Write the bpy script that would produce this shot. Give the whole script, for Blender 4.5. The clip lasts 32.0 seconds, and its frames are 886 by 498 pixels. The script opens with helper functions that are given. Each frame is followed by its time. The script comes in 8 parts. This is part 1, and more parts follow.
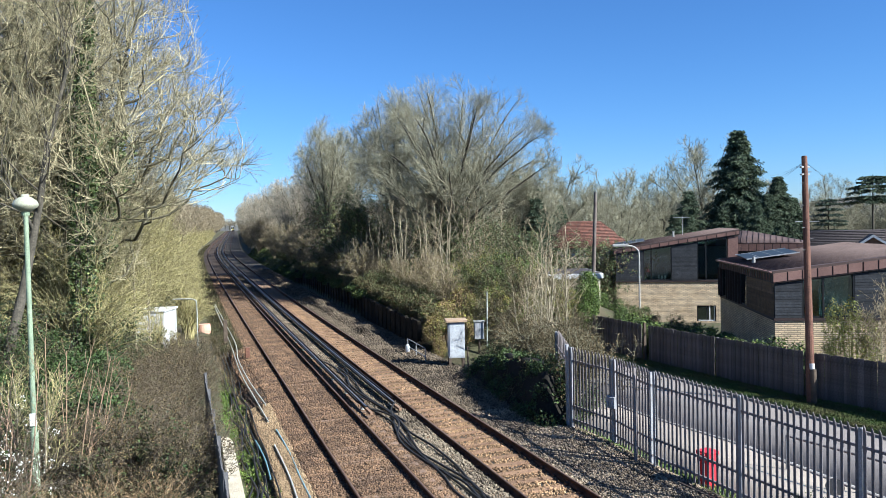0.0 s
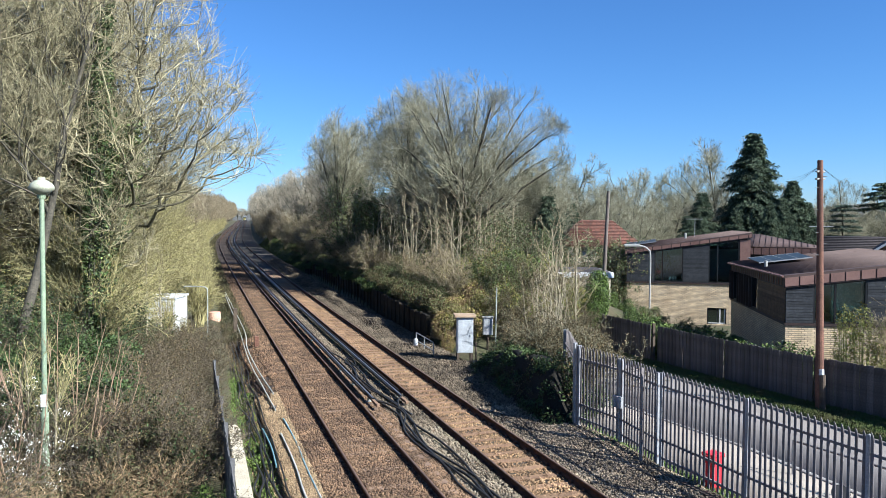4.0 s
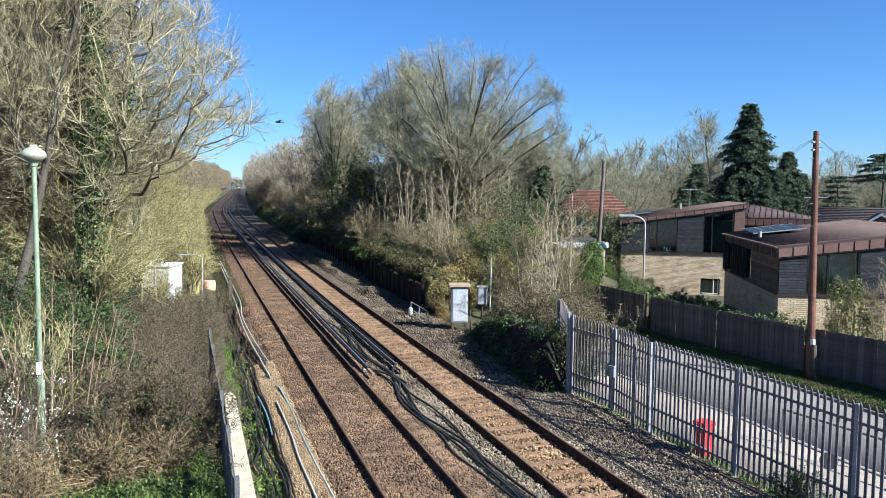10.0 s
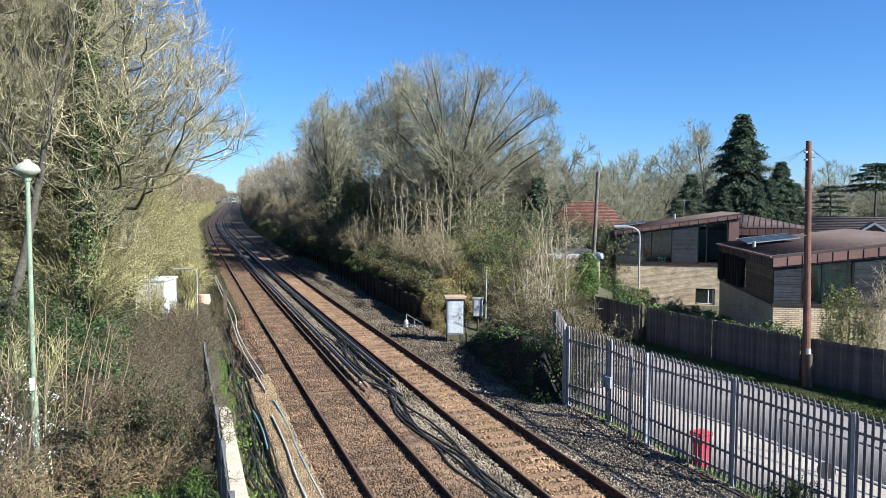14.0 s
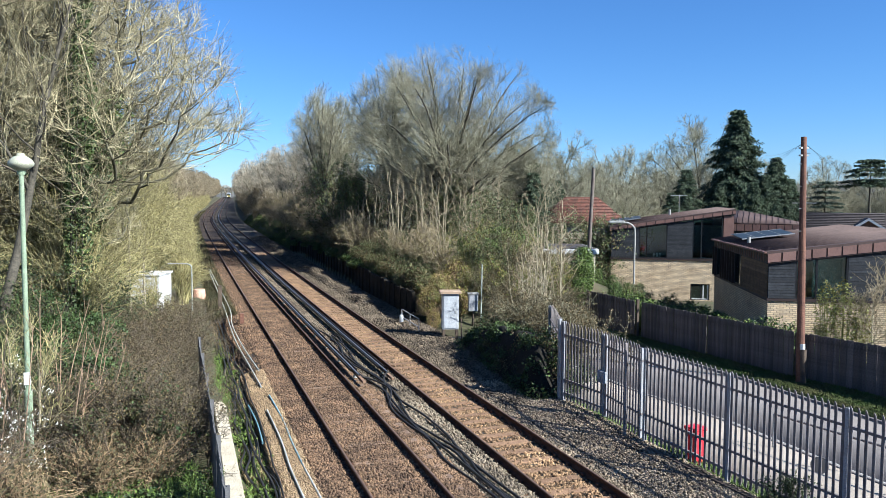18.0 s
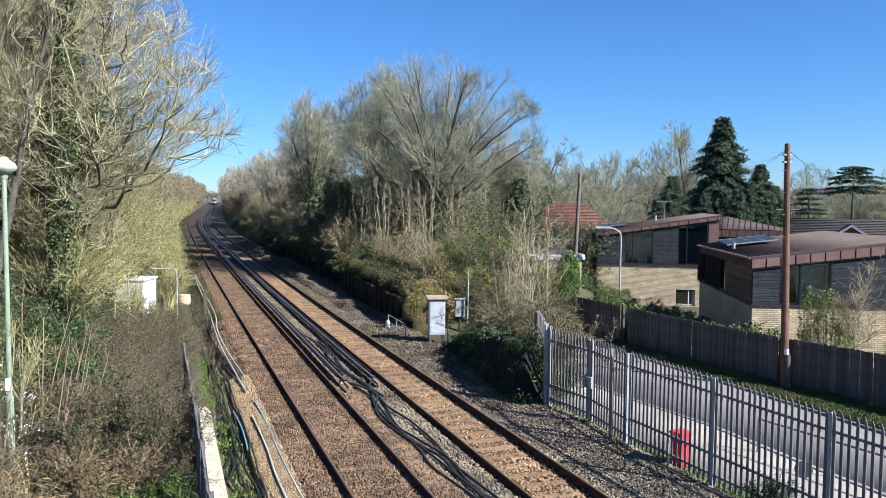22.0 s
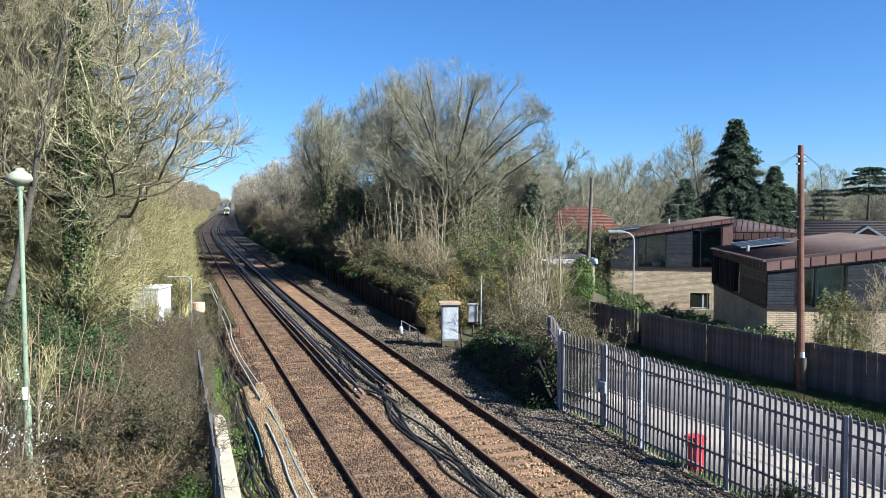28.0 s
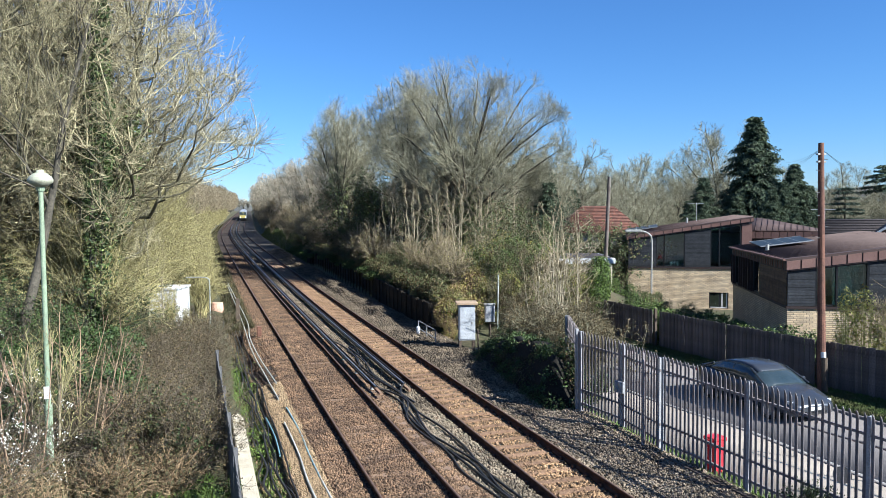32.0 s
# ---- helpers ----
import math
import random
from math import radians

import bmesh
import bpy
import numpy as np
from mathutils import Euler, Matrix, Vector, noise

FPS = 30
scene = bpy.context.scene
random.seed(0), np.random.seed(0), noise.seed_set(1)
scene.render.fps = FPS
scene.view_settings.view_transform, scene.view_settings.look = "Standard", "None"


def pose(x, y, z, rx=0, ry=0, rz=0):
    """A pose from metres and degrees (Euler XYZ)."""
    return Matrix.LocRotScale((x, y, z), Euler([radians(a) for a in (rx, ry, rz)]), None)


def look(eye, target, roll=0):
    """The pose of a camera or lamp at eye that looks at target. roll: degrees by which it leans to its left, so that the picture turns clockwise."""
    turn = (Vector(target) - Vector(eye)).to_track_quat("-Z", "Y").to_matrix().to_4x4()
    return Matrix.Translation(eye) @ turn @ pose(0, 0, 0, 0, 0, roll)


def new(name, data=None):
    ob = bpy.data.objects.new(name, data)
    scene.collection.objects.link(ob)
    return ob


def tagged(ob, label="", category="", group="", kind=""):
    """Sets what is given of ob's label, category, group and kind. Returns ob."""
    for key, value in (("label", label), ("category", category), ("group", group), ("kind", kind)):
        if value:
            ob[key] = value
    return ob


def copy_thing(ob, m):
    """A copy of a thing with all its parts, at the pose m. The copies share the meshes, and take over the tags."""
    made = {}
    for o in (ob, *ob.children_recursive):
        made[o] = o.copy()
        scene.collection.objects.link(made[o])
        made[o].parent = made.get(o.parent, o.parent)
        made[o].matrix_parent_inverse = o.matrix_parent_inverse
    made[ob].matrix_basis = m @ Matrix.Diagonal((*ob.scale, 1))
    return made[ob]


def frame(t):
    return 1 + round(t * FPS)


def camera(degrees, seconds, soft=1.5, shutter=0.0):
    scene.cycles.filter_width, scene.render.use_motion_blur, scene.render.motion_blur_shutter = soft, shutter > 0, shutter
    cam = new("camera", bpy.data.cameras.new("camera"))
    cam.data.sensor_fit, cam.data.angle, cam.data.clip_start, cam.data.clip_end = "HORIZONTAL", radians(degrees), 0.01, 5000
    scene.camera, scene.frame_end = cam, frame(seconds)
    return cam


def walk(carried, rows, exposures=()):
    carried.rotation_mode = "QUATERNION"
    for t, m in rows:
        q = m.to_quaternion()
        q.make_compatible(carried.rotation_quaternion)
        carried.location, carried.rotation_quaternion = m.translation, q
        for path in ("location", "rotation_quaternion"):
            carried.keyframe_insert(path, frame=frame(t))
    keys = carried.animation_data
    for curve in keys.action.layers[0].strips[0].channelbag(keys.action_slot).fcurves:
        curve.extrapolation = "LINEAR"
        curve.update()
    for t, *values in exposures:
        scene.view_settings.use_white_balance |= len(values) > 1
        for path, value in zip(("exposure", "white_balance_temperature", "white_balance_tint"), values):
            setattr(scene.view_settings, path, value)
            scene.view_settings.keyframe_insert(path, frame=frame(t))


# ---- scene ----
cam = camera(60.0, 32.0, soft=0.5)
PATH = [
    (0, (-0.001, 0.032, 5.819), (6.365, 18.983, 5.259), -1.32),
    (0.5, (-0.020, 0.022, 5.821), (6.372, 18.965, 5.283), -1.12),
    (1, (-0.007, 0.029, 5.814), (6.412, 18.964, 5.297), -0.89),
    (1.5, (-0.020, 0.009, 5.817), (6.422, 18.936, 5.290), -0.70),
    (2, (-0.010, 0.008, 5.818), (6.403, 18.943, 5.244), -0.54),
    (2.5, (-0.025, -0.004, 5.814), (6.259, 18.973, 5.172), -0.10),
    (3, (-0.017, 0.006, 5.810), (6.160, 19.016, 5.145), 0.20),
    (3.5, (-0.017, 0.013, 5.798), (6.057, 19.056, 5.129), 0.34),
    (5.5, (-0.020, -0.002, 5.802), (6.230, 18.971, 4.816), 0.08),
    (6, (-0.008, 0.003, 5.804), (6.244, 18.960, 4.563), 0.60),
    (6.5, (-0.008, -0.007, 5.803), (6.282, 18.932, 4.480), 0.61),
    (7, (-0.006, 0.018, 5.799), (6.323, 18.937, 4.387), 0.56),
    (7.5, (-0.007, 0.019, 5.792), (6.255, 18.957, 4.334), 0.61),
    (8, (-0.011, 0.017, 5.795), (6.168, 18.983, 4.341), 0.75),
    (8.5, (-0.002, 0.021, 5.798), (6.153, 18.997, 4.367), 0.77),
    (9, (-0.010, 0.017, 5.799), (6.171, 18.985, 4.381), 0.69),
    (9.5, (-0.012, 0.024, 5.797), (6.193, 18.983, 4.359), 0.59),
    (10, (-0.010, 0.012, 5.799), (6.202, 18.966, 4.326), 0.51),
    (10.5, (-0.013, 0.017, 5.804), (6.257, 18.950, 4.316), 0.46),
    (11, (-0.012, 0.022, 5.795), (6.318, 18.937, 4.323), 0.50),
    (11.5, (-0.013, 0.015, 5.791), (6.312, 18.933, 4.343), 0.70),
    (12, (-0.016, 0.014, 5.800), (6.335, 18.928, 4.413), 0.71),
    (12.5, (-0.005, 0.017, 5.797), (6.403, 18.918, 4.510), 0.44),
    (13, (-0.016, 0.012, 5.797), (6.415, 18.912, 4.611), 0.21),
    (13.5, (0.004, 0.024, 5.800), (6.383, 18.945, 4.643), 0.12),
    (14, (-0.009, 0.020, 5.797), (6.330, 18.954, 4.639), 0.12),
    (14.5, (-0.009, 0.031, 5.799), (6.351, 18.959, 4.674), 0.21),
    (16.5, (-0.009, 0.033, 5.788), (6.396, 18.938, 4.536), 0.82),
    (17, (-0.005, 0.029, 5.790), (6.432, 18.923, 4.521), 0.81),
    (17.5, (-0.003, 0.031, 5.785), (6.446, 18.918, 4.491), 0.56),
    (18, (-0.012, 0.031, 5.793), (6.440, 18.918, 4.507), 0.25),
    (18.5, (0.001, 0.033, 5.789), (6.437, 18.928, 4.550), 0.08),
    (19, (-0.006, 0.030, 5.788), (6.370, 18.946, 4.554), 0.04),
    (19.5, (-0.001, 0.028, 5.793), (6.396, 18.940, 4.611), 0.17),
    (20, (-0.004, 0.035, 5.784), (6.451, 18.929, 4.623), 0.33),
    (20.5, (0.007, 0.035, 5.783), (6.491, 18.917, 4.589), 0.26),
    (21, (-0.001, 0.039, 5.778), (6.542, 18.898, 4.550), 0.19),
    (21.5, (0.006, 0.034, 5.780), (6.711, 18.839, 4.602), 0.42),
    (22, (0.002, 0.027, 5.779), (6.777, 18.810, 4.644), 0.39),
    (22.5, (-0.005, 0.017, 5.794), (6.743, 18.811, 4.681), 0.20),
    (23, (0.001, 0.006, 5.795), (6.633, 18.846, 4.765), -0.06),
    (23.5, (0.000, -0.003, 5.794), (6.558, 18.868, 4.858), -0.25),
    (24, (0.018, 0.007, 5.790), (6.566, 18.882, 4.856), -0.31),
    (24.5, (0.009, 0.001, 5.796), (6.519, 18.887, 4.832), -0.41),
    (25, (0.012, -0.003, 5.797), (6.500, 18.891, 4.849), -0.42),
    (25.5, (0.011, -0.005, 5.795), (6.503, 18.889, 4.862), -0.48),
    (27.5, (0.011, 0.002, 5.790), (6.467, 18.905, 4.786), -0.16),
    (28, (0.019, -0.012, 5.797), (6.476, 18.891, 4.799), -0.22),
    (28.5, (0.010, -0.002, 5.792), (6.472, 18.900, 4.804), -0.16),
    (29, (0.013, 0.004, 5.793), (6.451, 18.913, 4.795), -0.10),
    (29.5, (0.020, -0.013, 5.787), (6.406, 18.914, 4.793), -0.22),
    (30, (0.028, -0.007, 5.789), (6.372, 18.935, 4.825), -0.47),
    (30.5, (0.026, -0.011, 5.794), (6.284, 18.960, 4.838), -0.71),
    (31, (0.018, -0.010, 5.792), (6.167, 18.997, 4.812), -0.55),
    (31.5, (0.015, -0.010, 5.790), (6.109, 19.014, 4.809), -0.34),
    (32, (0.030, 0.001, 5.789), (6.071, 19.041, 4.794), -0.46),
]
walk(cam, [(t, look(eye, target, roll)) for t, eye, target, roll in PATH], exposures=[(0, 1.45, 5450, 8), (32, 1.45, 5450, 8)])

# ---- light: clear spring day, sun over the right shoulder ----
SUN_DIR = Vector((0.66, -0.75, 0)).normalized()
SUN_ELEV = radians(35)
world = bpy.data.worlds.new("sky")
scene.world = world
world.use_nodes = True
_nt = world.node_tree
_sky = _nt.nodes.new("ShaderNodeTexSky")
_sky.sky_type = "NISHITA"
_sky.sun_disc = False
_sky.sun_elevation = SUN_ELEV
_sky.sun_rotation = math.atan2(SUN_DIR.x, SUN_DIR.y)
_sky.air_density = 1.0
_sky.dust_density = 0.0
_sky.ozone_density = 10.0
_bg = _nt.nodes["Background"]
_bg.inputs[1].default_value = 0.052
_nt.links.new(_sky.outputs[0], _bg.inputs[0])
sun = new("sun", bpy.data.lights.new("sun", "SUN"))
sun.data.energy = 5.0
sun.data.angle = radians(0.53)
sun.data.color = (1.0, 0.93, 0.80)
_to = Vector((SUN_DIR.x * math.cos(SUN_ELEV), SUN_DIR.y * math.cos(SUN_ELEV), math.sin(SUN_ELEV)))
sun.matrix_world = look(_to * 200, (0, 0, 0))


# ---- materials ----
def mat(name, c1, c2=None, scale=3.0, rough=0.75, metal=0.0, bump=0.25, bscale=60.0, island=0.0, obj=0.0, spec=0.3, grain=0.35):
    """A two-scale mottled surface: c1 to c2 by coarse noise, finer grain over it, bump, and variation by piece."""
    m = bpy.data.materials.new(name)
    m.use_nodes = True
    nt = m.node_tree
    p = nt.nodes["Principled BSDF"]
    p.inputs["Roughness"].default_value = rough
    p.inputs["Metallic"].default_value = metal
    p.inputs["Specular IOR Level"].default_value = spec
    c2 = c2 or tuple(v * 0.7 for v in c1)
    tc = nt.nodes.new("ShaderNodeTexCoord")
    n1 = nt.nodes.new("ShaderNodeTexNoise")
    n1.inputs["Scale"].default_value = scale
    n1.inputs["Detail"].default_value = 6
    nt.links.new(tc.outputs["Object"], n1.inputs["Vector"])
    n2 = nt.nodes.new("ShaderNodeTexNoise")
    n2.inputs["Scale"].default_value = bscale
    n2.inputs["Detail"].default_value = 4
    nt.links.new(tc.outputs["Object"], n2.inputs["Vector"])
    ramp = nt.nodes.new("ShaderNodeMapRange")
    ramp.inputs[1].default_value, ramp.inputs[2].default_value = 0.34, 0.66
    nt.links.new(n1.outputs[0], ramp.inputs[0])
    mix = nt.nodes.new("ShaderNodeMix")
    mix.data_type = "RGBA"
    mix.inputs[6].default_value, mix.inputs[7].default_value = (*c1, 1), (*c2, 1)
    nt.links.new(ramp.outputs[0], mix.inputs[0])
    out = mix.outputs[2]
    gr = nt.nodes.new("ShaderNodeMapRange")
    gr.inputs[1].default_value, gr.inputs[2].default_value = 0.3, 0.7
    gr.inputs[3].default_value, gr.inputs[4].default_value = 1 - grain, 1 + grain
    nt.links.new(n2.outputs[0], gr.inputs[0])
    val = gr.outputs[0]
    for amount, node, sock in ((island, "ShaderNodeNewGeometry", "Random Per Island"), (obj, "ShaderNodeObjectInfo", "Random")):
        if amount:
            g = nt.nodes.new(node)
            r = nt.nodes.new("ShaderNodeMapRange")
            r.inputs[3].default_value, r.inputs[4].default_value = 1 - amount, 1 + amount
            nt.links.new(g.outputs[sock], r.inputs[0])
            mul = nt.nodes.new("ShaderNodeMath")
            mul.operation = "MULTIPLY"
            nt.links.new(val, mul.inputs[0])
            nt.links.new(r.outputs[0], mul.inputs[1])
            val = mul.outputs[0]
    vm = nt.nodes.new("ShaderNodeVectorMath")
    vm.operation = "SCALE"
    nt.links.new(out, vm.inputs[0])
    nt.links.new(val, vm.inputs["Scale"])
    nt.links.new(vm.outputs[0], p.inputs["Base Color"])
    if bump:
        b = nt.nodes.new("ShaderNodeBump")
        b.inputs["Strength"].default_value = bump
        b.inputs["Distance"].default_value = 0.02
        nt.links.new(n2.outputs[0], b.inputs["Height"])
        nt.links.new(b.outputs[0], p.inputs["Normal"])
    return m


def brick_mat(name, c1, c2, mortar):
    """Brickwork of 250 by 83 mm coursing, laid along the wall's own x and z."""
    m = mat(name, c1, c2, scale=1.2, rough=0.9, bump=0.0, bscale=30, grain=0.12)
    nt = m.node_tree
    p = nt.nodes["Principled BSDF"]
    old = p.inputs["Base Color"].links[0].from_socket
    uv = nt.nodes.new("ShaderNodeUVMap")
    br = nt.nodes.new("ShaderNodeTexBrick")
    br.inputs["Scale"].default_value = 1.0
    br.inputs["Brick Width"].default_value, br.inputs["Row Height"].default_value = 0.25, 0.083
    br.inputs["Mortar Size"].default_value, br.inputs["Mortar Smooth"].default_value = 0.011, 0.3
    br.inputs["Color1"].default_value, br.inputs["Color2"].default_value = (0.72, 0.72, 0.72, 1), (1.15, 1.1, 1.0, 1)
    br.inputs["Mortar"].default_value = (*[a / b for a, b in zip(mortar, c1)], 1)
    nt.links.new(uv.outputs[0], br.inputs["Vector"])
    mul = nt.nodes.new("ShaderNodeVectorMath")
    mul.operation = "MULTIPLY"
    nt.links.new(old, mul.inputs[0])
    nt.links.new(br.outputs[0], mul.inputs[1])
    nt.links.new(mul.outputs[0], p.inputs["Base Color"])
    b = nt.nodes.new("ShaderNodeBump")
    b.inputs["Strength"].default_value, b.inputs["Distance"].default_value = 0.6, 0.01
    b.invert = True
    nt.links.new(br.outputs["Fac"], b.inputs["Height"])
    nt.links.new(b.outputs[0], p.inputs["Normal"])
    return m


def glass_mat(name, tint, rough=0.03):
    m = bpy.data.materials.new(name)
    m.use_nodes = True
    p = m.node_tree.nodes["Principled BSDF"]
    p.inputs["Base Color"].default_value = (*tint, 1)
    p.inputs["Roughness"].default_value = rough
    p.inputs["Transmission Weight"].default_value = 1.0
    p.inputs["IOR"].default_value = 1.9
    return m


M_GROUND = mat("earth", (0.0858, 0.0663, 0.039), (0.0468, 0.0546, 0.0218), scale=0.6, rough=0.95, bump=0.6, bscale=9)
M_GRASS = mat("grass", (0.0515, 0.0819, 0.0172), (0.0741, 0.0702, 0.025), scale=1.2, rough=0.9, bump=0.6, bscale=25, island=0.4)
# both bed sheets are darkened so gaps between the stones look shaded
M_BALLAST_R = mat("rusty_shaded_bed", (0.066, 0.045, 0.031), (0.04, 0.028, 0.02), scale=0.9, rough=0.95, bump=1.0, bscale=22, grain=0.55)
M_BALLAST_G = mat("grey_shaded_bed", (0.0663, 0.0562, 0.0437), (0.0429, 0.0359, 0.0281), scale=0.8, rough=0.95, bump=1.0, bscale=22, grain=0.55)
M_STONE_R = mat("rusty_stone", (0.175, 0.108, 0.061), (0.075, 0.047, 0.029), scale=1.0, rough=0.92, island=0.7, bump=0.0)
M_STONE_G = mat("grey_stone", (0.275, 0.215, 0.148), (0.095, 0.074, 0.052), scale=0.8, rough=0.92, island=0.75, bump=0.0, spec=0.15)
M_RAIL = mat("rusty_rail", (0.095, 0.047, 0.028), (0.05, 0.027, 0.018), scale=5, rough=0.85, spec=0.15)
M_RAILTOP = mat("worn_rail_head", (0.16, 0.10, 0.07), (0.10, 0.064, 0.046), scale=4, rough=0.55, metal=0.3, bump=0.05)
M_SLEEPER = mat("rust_stained_sleeper", (0.25, 0.152, 0.088), (0.165, 0.098, 0.058), scale=5, rough=0.92, obj=0.18, bscale=35)
M_SLEEPER_L = mat("brown_sleeper", (0.156, 0.105, 0.0741), (0.218, 0.144, 0.0936), scale=2, rough=0.92, obj=0.2, bscale=35)
M_COND = mat("conductor_steel", (0.0546, 0.0429, 0.039), (0.0351, 0.0273, 0.0234), scale=4, rough=0.5, metal=0.3)
M_BOARD = mat("cover_board", (0.234, 0.148, 0.0936), (0.156, 0.0936, 0.0585), scale=2, rough=0.9)
M_RUBBER = mat("black_cable", (0.0172, 0.0164, 0.0156), (0.0273, 0.025, 0.0234), scale=6, rough=0.55, bump=0.1)
M_BLUE = mat("blue_pipe", (0.13, 0.27, 0.31), (0.15, 0.24, 0.265), scale=4, rough=0.5, bump=0.05)
M_PALEPIPE = mat("pale_conduit", (0.39, 0.406, 0.367), (0.257, 0.265, 0.234), scale=4, rough=0.6, bump=0.1)
M_GALV = mat("galvanised_steel", (0.34, 0.34, 0.345), (0.245, 0.245, 0.25), scale=5, rough=0.7, metal=0.25, bump=0.08, obj=0.1)
M_GALVOLD = mat("weathered_galvanised_pale", (0.215, 0.187, 0.181), (0.152, 0.133, 0.125), scale=5, rough=0.65, metal=0.2, bump=0.1, obj=0.18)
M_CONC = mat("concrete", (0.52, 0.455, 0.34), (0.40, 0.345, 0.255), scale=2.2, rough=0.92, bscale=45)
M_DARKTIMBER = mat("dark_timber", (0.0585, 0.0429, 0.0312), (0.0936, 0.0702, 0.0507), scale=3, rough=0.9, obj=0.25, bscale=30)
M_FENCEWOOD = mat("weathered_fence_board", (0.125, 0.107, 0.098), (0.08, 0.068, 0.062), scale=2.2, rough=0.9, obj=0.3, bscale=28, bump=0.5)
M_POLE = mat("creosoted_pole", (0.148, 0.0702, 0.0452), (0.0858, 0.0429, 0.0296), scale=2, rough=0.85, bscale=24)
M_POLEGREY = mat("grey_weathered_pole", (0.156, 0.129, 0.109), (0.101, 0.078, 0.0663), scale=2, rough=0.9)
M_GREENPOST = mat("pale_green_post_paint", (0.234, 0.289, 0.187), (0.172, 0.211, 0.14), scale=4, rough=0.5, bump=0.05)
M_CREAMLAMP = mat("cream_lamp_plastic", (0.359, 0.359, 0.265), (0.265, 0.265, 0.195), scale=3, rough=0.45, bump=0.03)
M_LAMPGREY = mat("grey_lamp_paint", (0.328, 0.32, 0.296), (0.257, 0.25, 0.226), scale=4, rough=0.45, bump=0.03)
M_WHITE = mat("white_paint", (0.577, 0.577, 0.577), (0.468, 0.468, 0.452), scale=1.5, rough=0.55, bump=0.1)
M_RED = mat("red_plastic", (0.562, 0.0351, 0.0429), (0.468, 0.0234, 0.0351), scale=2, rough=0.42, bump=0.03)
M_ASPHALT = mat("asphalt", (0.195, 0.172, 0.158), (0.155, 0.137, 0.127), scale=0.7, rough=0.9, bscale=70)
M_PAVE = mat("pale_pavement", (0.3, 0.254, 0.207), (0.242, 0.205, 0.168), scale=1.0, rough=0.92, bscale=60)
M_LINE = mat("road_marking", (0.36, 0.35, 0.32), (0.28, 0.27, 0.245), scale=5, rough=0.85)
M_BRICK = brick_mat("buff_brick", (0.577, 0.46, 0.315), (0.437, 0.338, 0.225), (0.156, 0.129, 0.0936))
M_ROOF = mat("brown_standing_seam", (0.088, 0.06, 0.053), (0.068, 0.046, 0.041), scale=1.0, rough=0.72, metal=0.1, bump=0.05, spec=0.2)
M_FASCIA = mat("brown_fascia_panel", (0.179, 0.101, 0.0819), (0.148, 0.0819, 0.0663), scale=2, rough=0.6, obj=0.1, bump=0.05)
M_SEAM = mat("dark_brown_metal", (0.039, 0.0234, 0.0211), (0.0296, 0.0195, 0.0172), scale=2, rough=0.6, bump=0.05)
M_CLAD = mat("charcoal_cladding", (0.0312, 0.0328, 0.0374), (0.0203, 0.0218, 0.025), scale=3, rough=0.8, obj=0.3, bscale=20)
M_CLADBROWN = mat("brown_timber_cladding", (0.156, 0.101, 0.0585), (0.101, 0.0663, 0.039), scale=3, rough=0.85, obj=0.3, bscale=20)
M_BLACK = mat("black_frame", (0.014, 0.014, 0.0156), (0.00936, 0.00936, 0.0101), scale=3, rough=0.45, bump=0.02)
M_GLASS = glass_mat("window_glass", (0.45, 0.68, 0.74))
M_ROOM = mat("dim_room", (0.25, 0.257, 0.265), (0.172, 0.179, 0.187), scale=1, rough=0.9)
M_REFLECTION = mat("teal_reflection", (0.10, 0.14, 0.13), (0.07, 0.10, 0.095), scale=1.5, rough=0.9)
M_SOLAR = mat("solar_panel", (0.02, 0.028, 0.034), (0.03, 0.04, 0.046), scale=2, rough=0.5, spec=0.3, bump=0.0)
M_TILE = mat("red_clay_tile", (0.156, 0.0663, 0.0468), (0.078, 0.0429, 0.0328), scale=2.5, rough=0.9, obj=0.2, bscale=14, grain=0.5)
M_DARKTILE = mat("dark_roof_tile", (0.0585, 0.0468, 0.0452), (0.039, 0.0328, 0.0312), scale=2, rough=0.8, bscale=10)
M_CREAM = mat("cream_render", (0.515, 0.452, 0.343), (0.437, 0.382, 0.289), scale=1.2, rough=0.9)
M_BARK = mat("grey_bark", (0.092, 0.08, 0.06), (0.05, 0.044, 0.032), scale=3, rough=0.95, bscale=22, bump=0.6)
M_TWIG = mat("grey_brown_twig", (0.285, 0.265, 0.175), (0.175, 0.163, 0.108), scale=0.5, rough=0.95, island=0.5, bump=0.0)
M_TWIGPALE = mat("pale_grey_tan_twig", (0.40, 0.345, 0.255), (0.27, 0.23, 0.165), scale=0.4, rough=0.95, island=0.45, bump=0.0)
M_TWIGTAN = mat("tan_twig", (0.295, 0.24, 0.15), (0.185, 0.148, 0.092), scale=0.4, rough=0.95, island=0.45, bump=0.0)
M_TWIGYEL = mat("lichen_yellow_twig", (0.35, 0.305, 0.14), (0.19, 0.167, 0.078), scale=0.5, rough=0.95, island=0.6, bump=0.0)
M_PALEBARK = mat("pale_sapling_bark", (0.36, 0.31, 0.205), (0.24, 0.20, 0.13), scale=3, rough=0.9, bscale=20)
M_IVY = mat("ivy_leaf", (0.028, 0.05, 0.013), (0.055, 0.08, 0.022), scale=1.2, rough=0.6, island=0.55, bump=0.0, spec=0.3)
M_BRAMBLE = mat("bramble_leaf", (0.0468, 0.0484, 0.0195), (0.0936, 0.0741, 0.0328), scale=0.9, rough=0.7, island=0.5, bump=0.0)
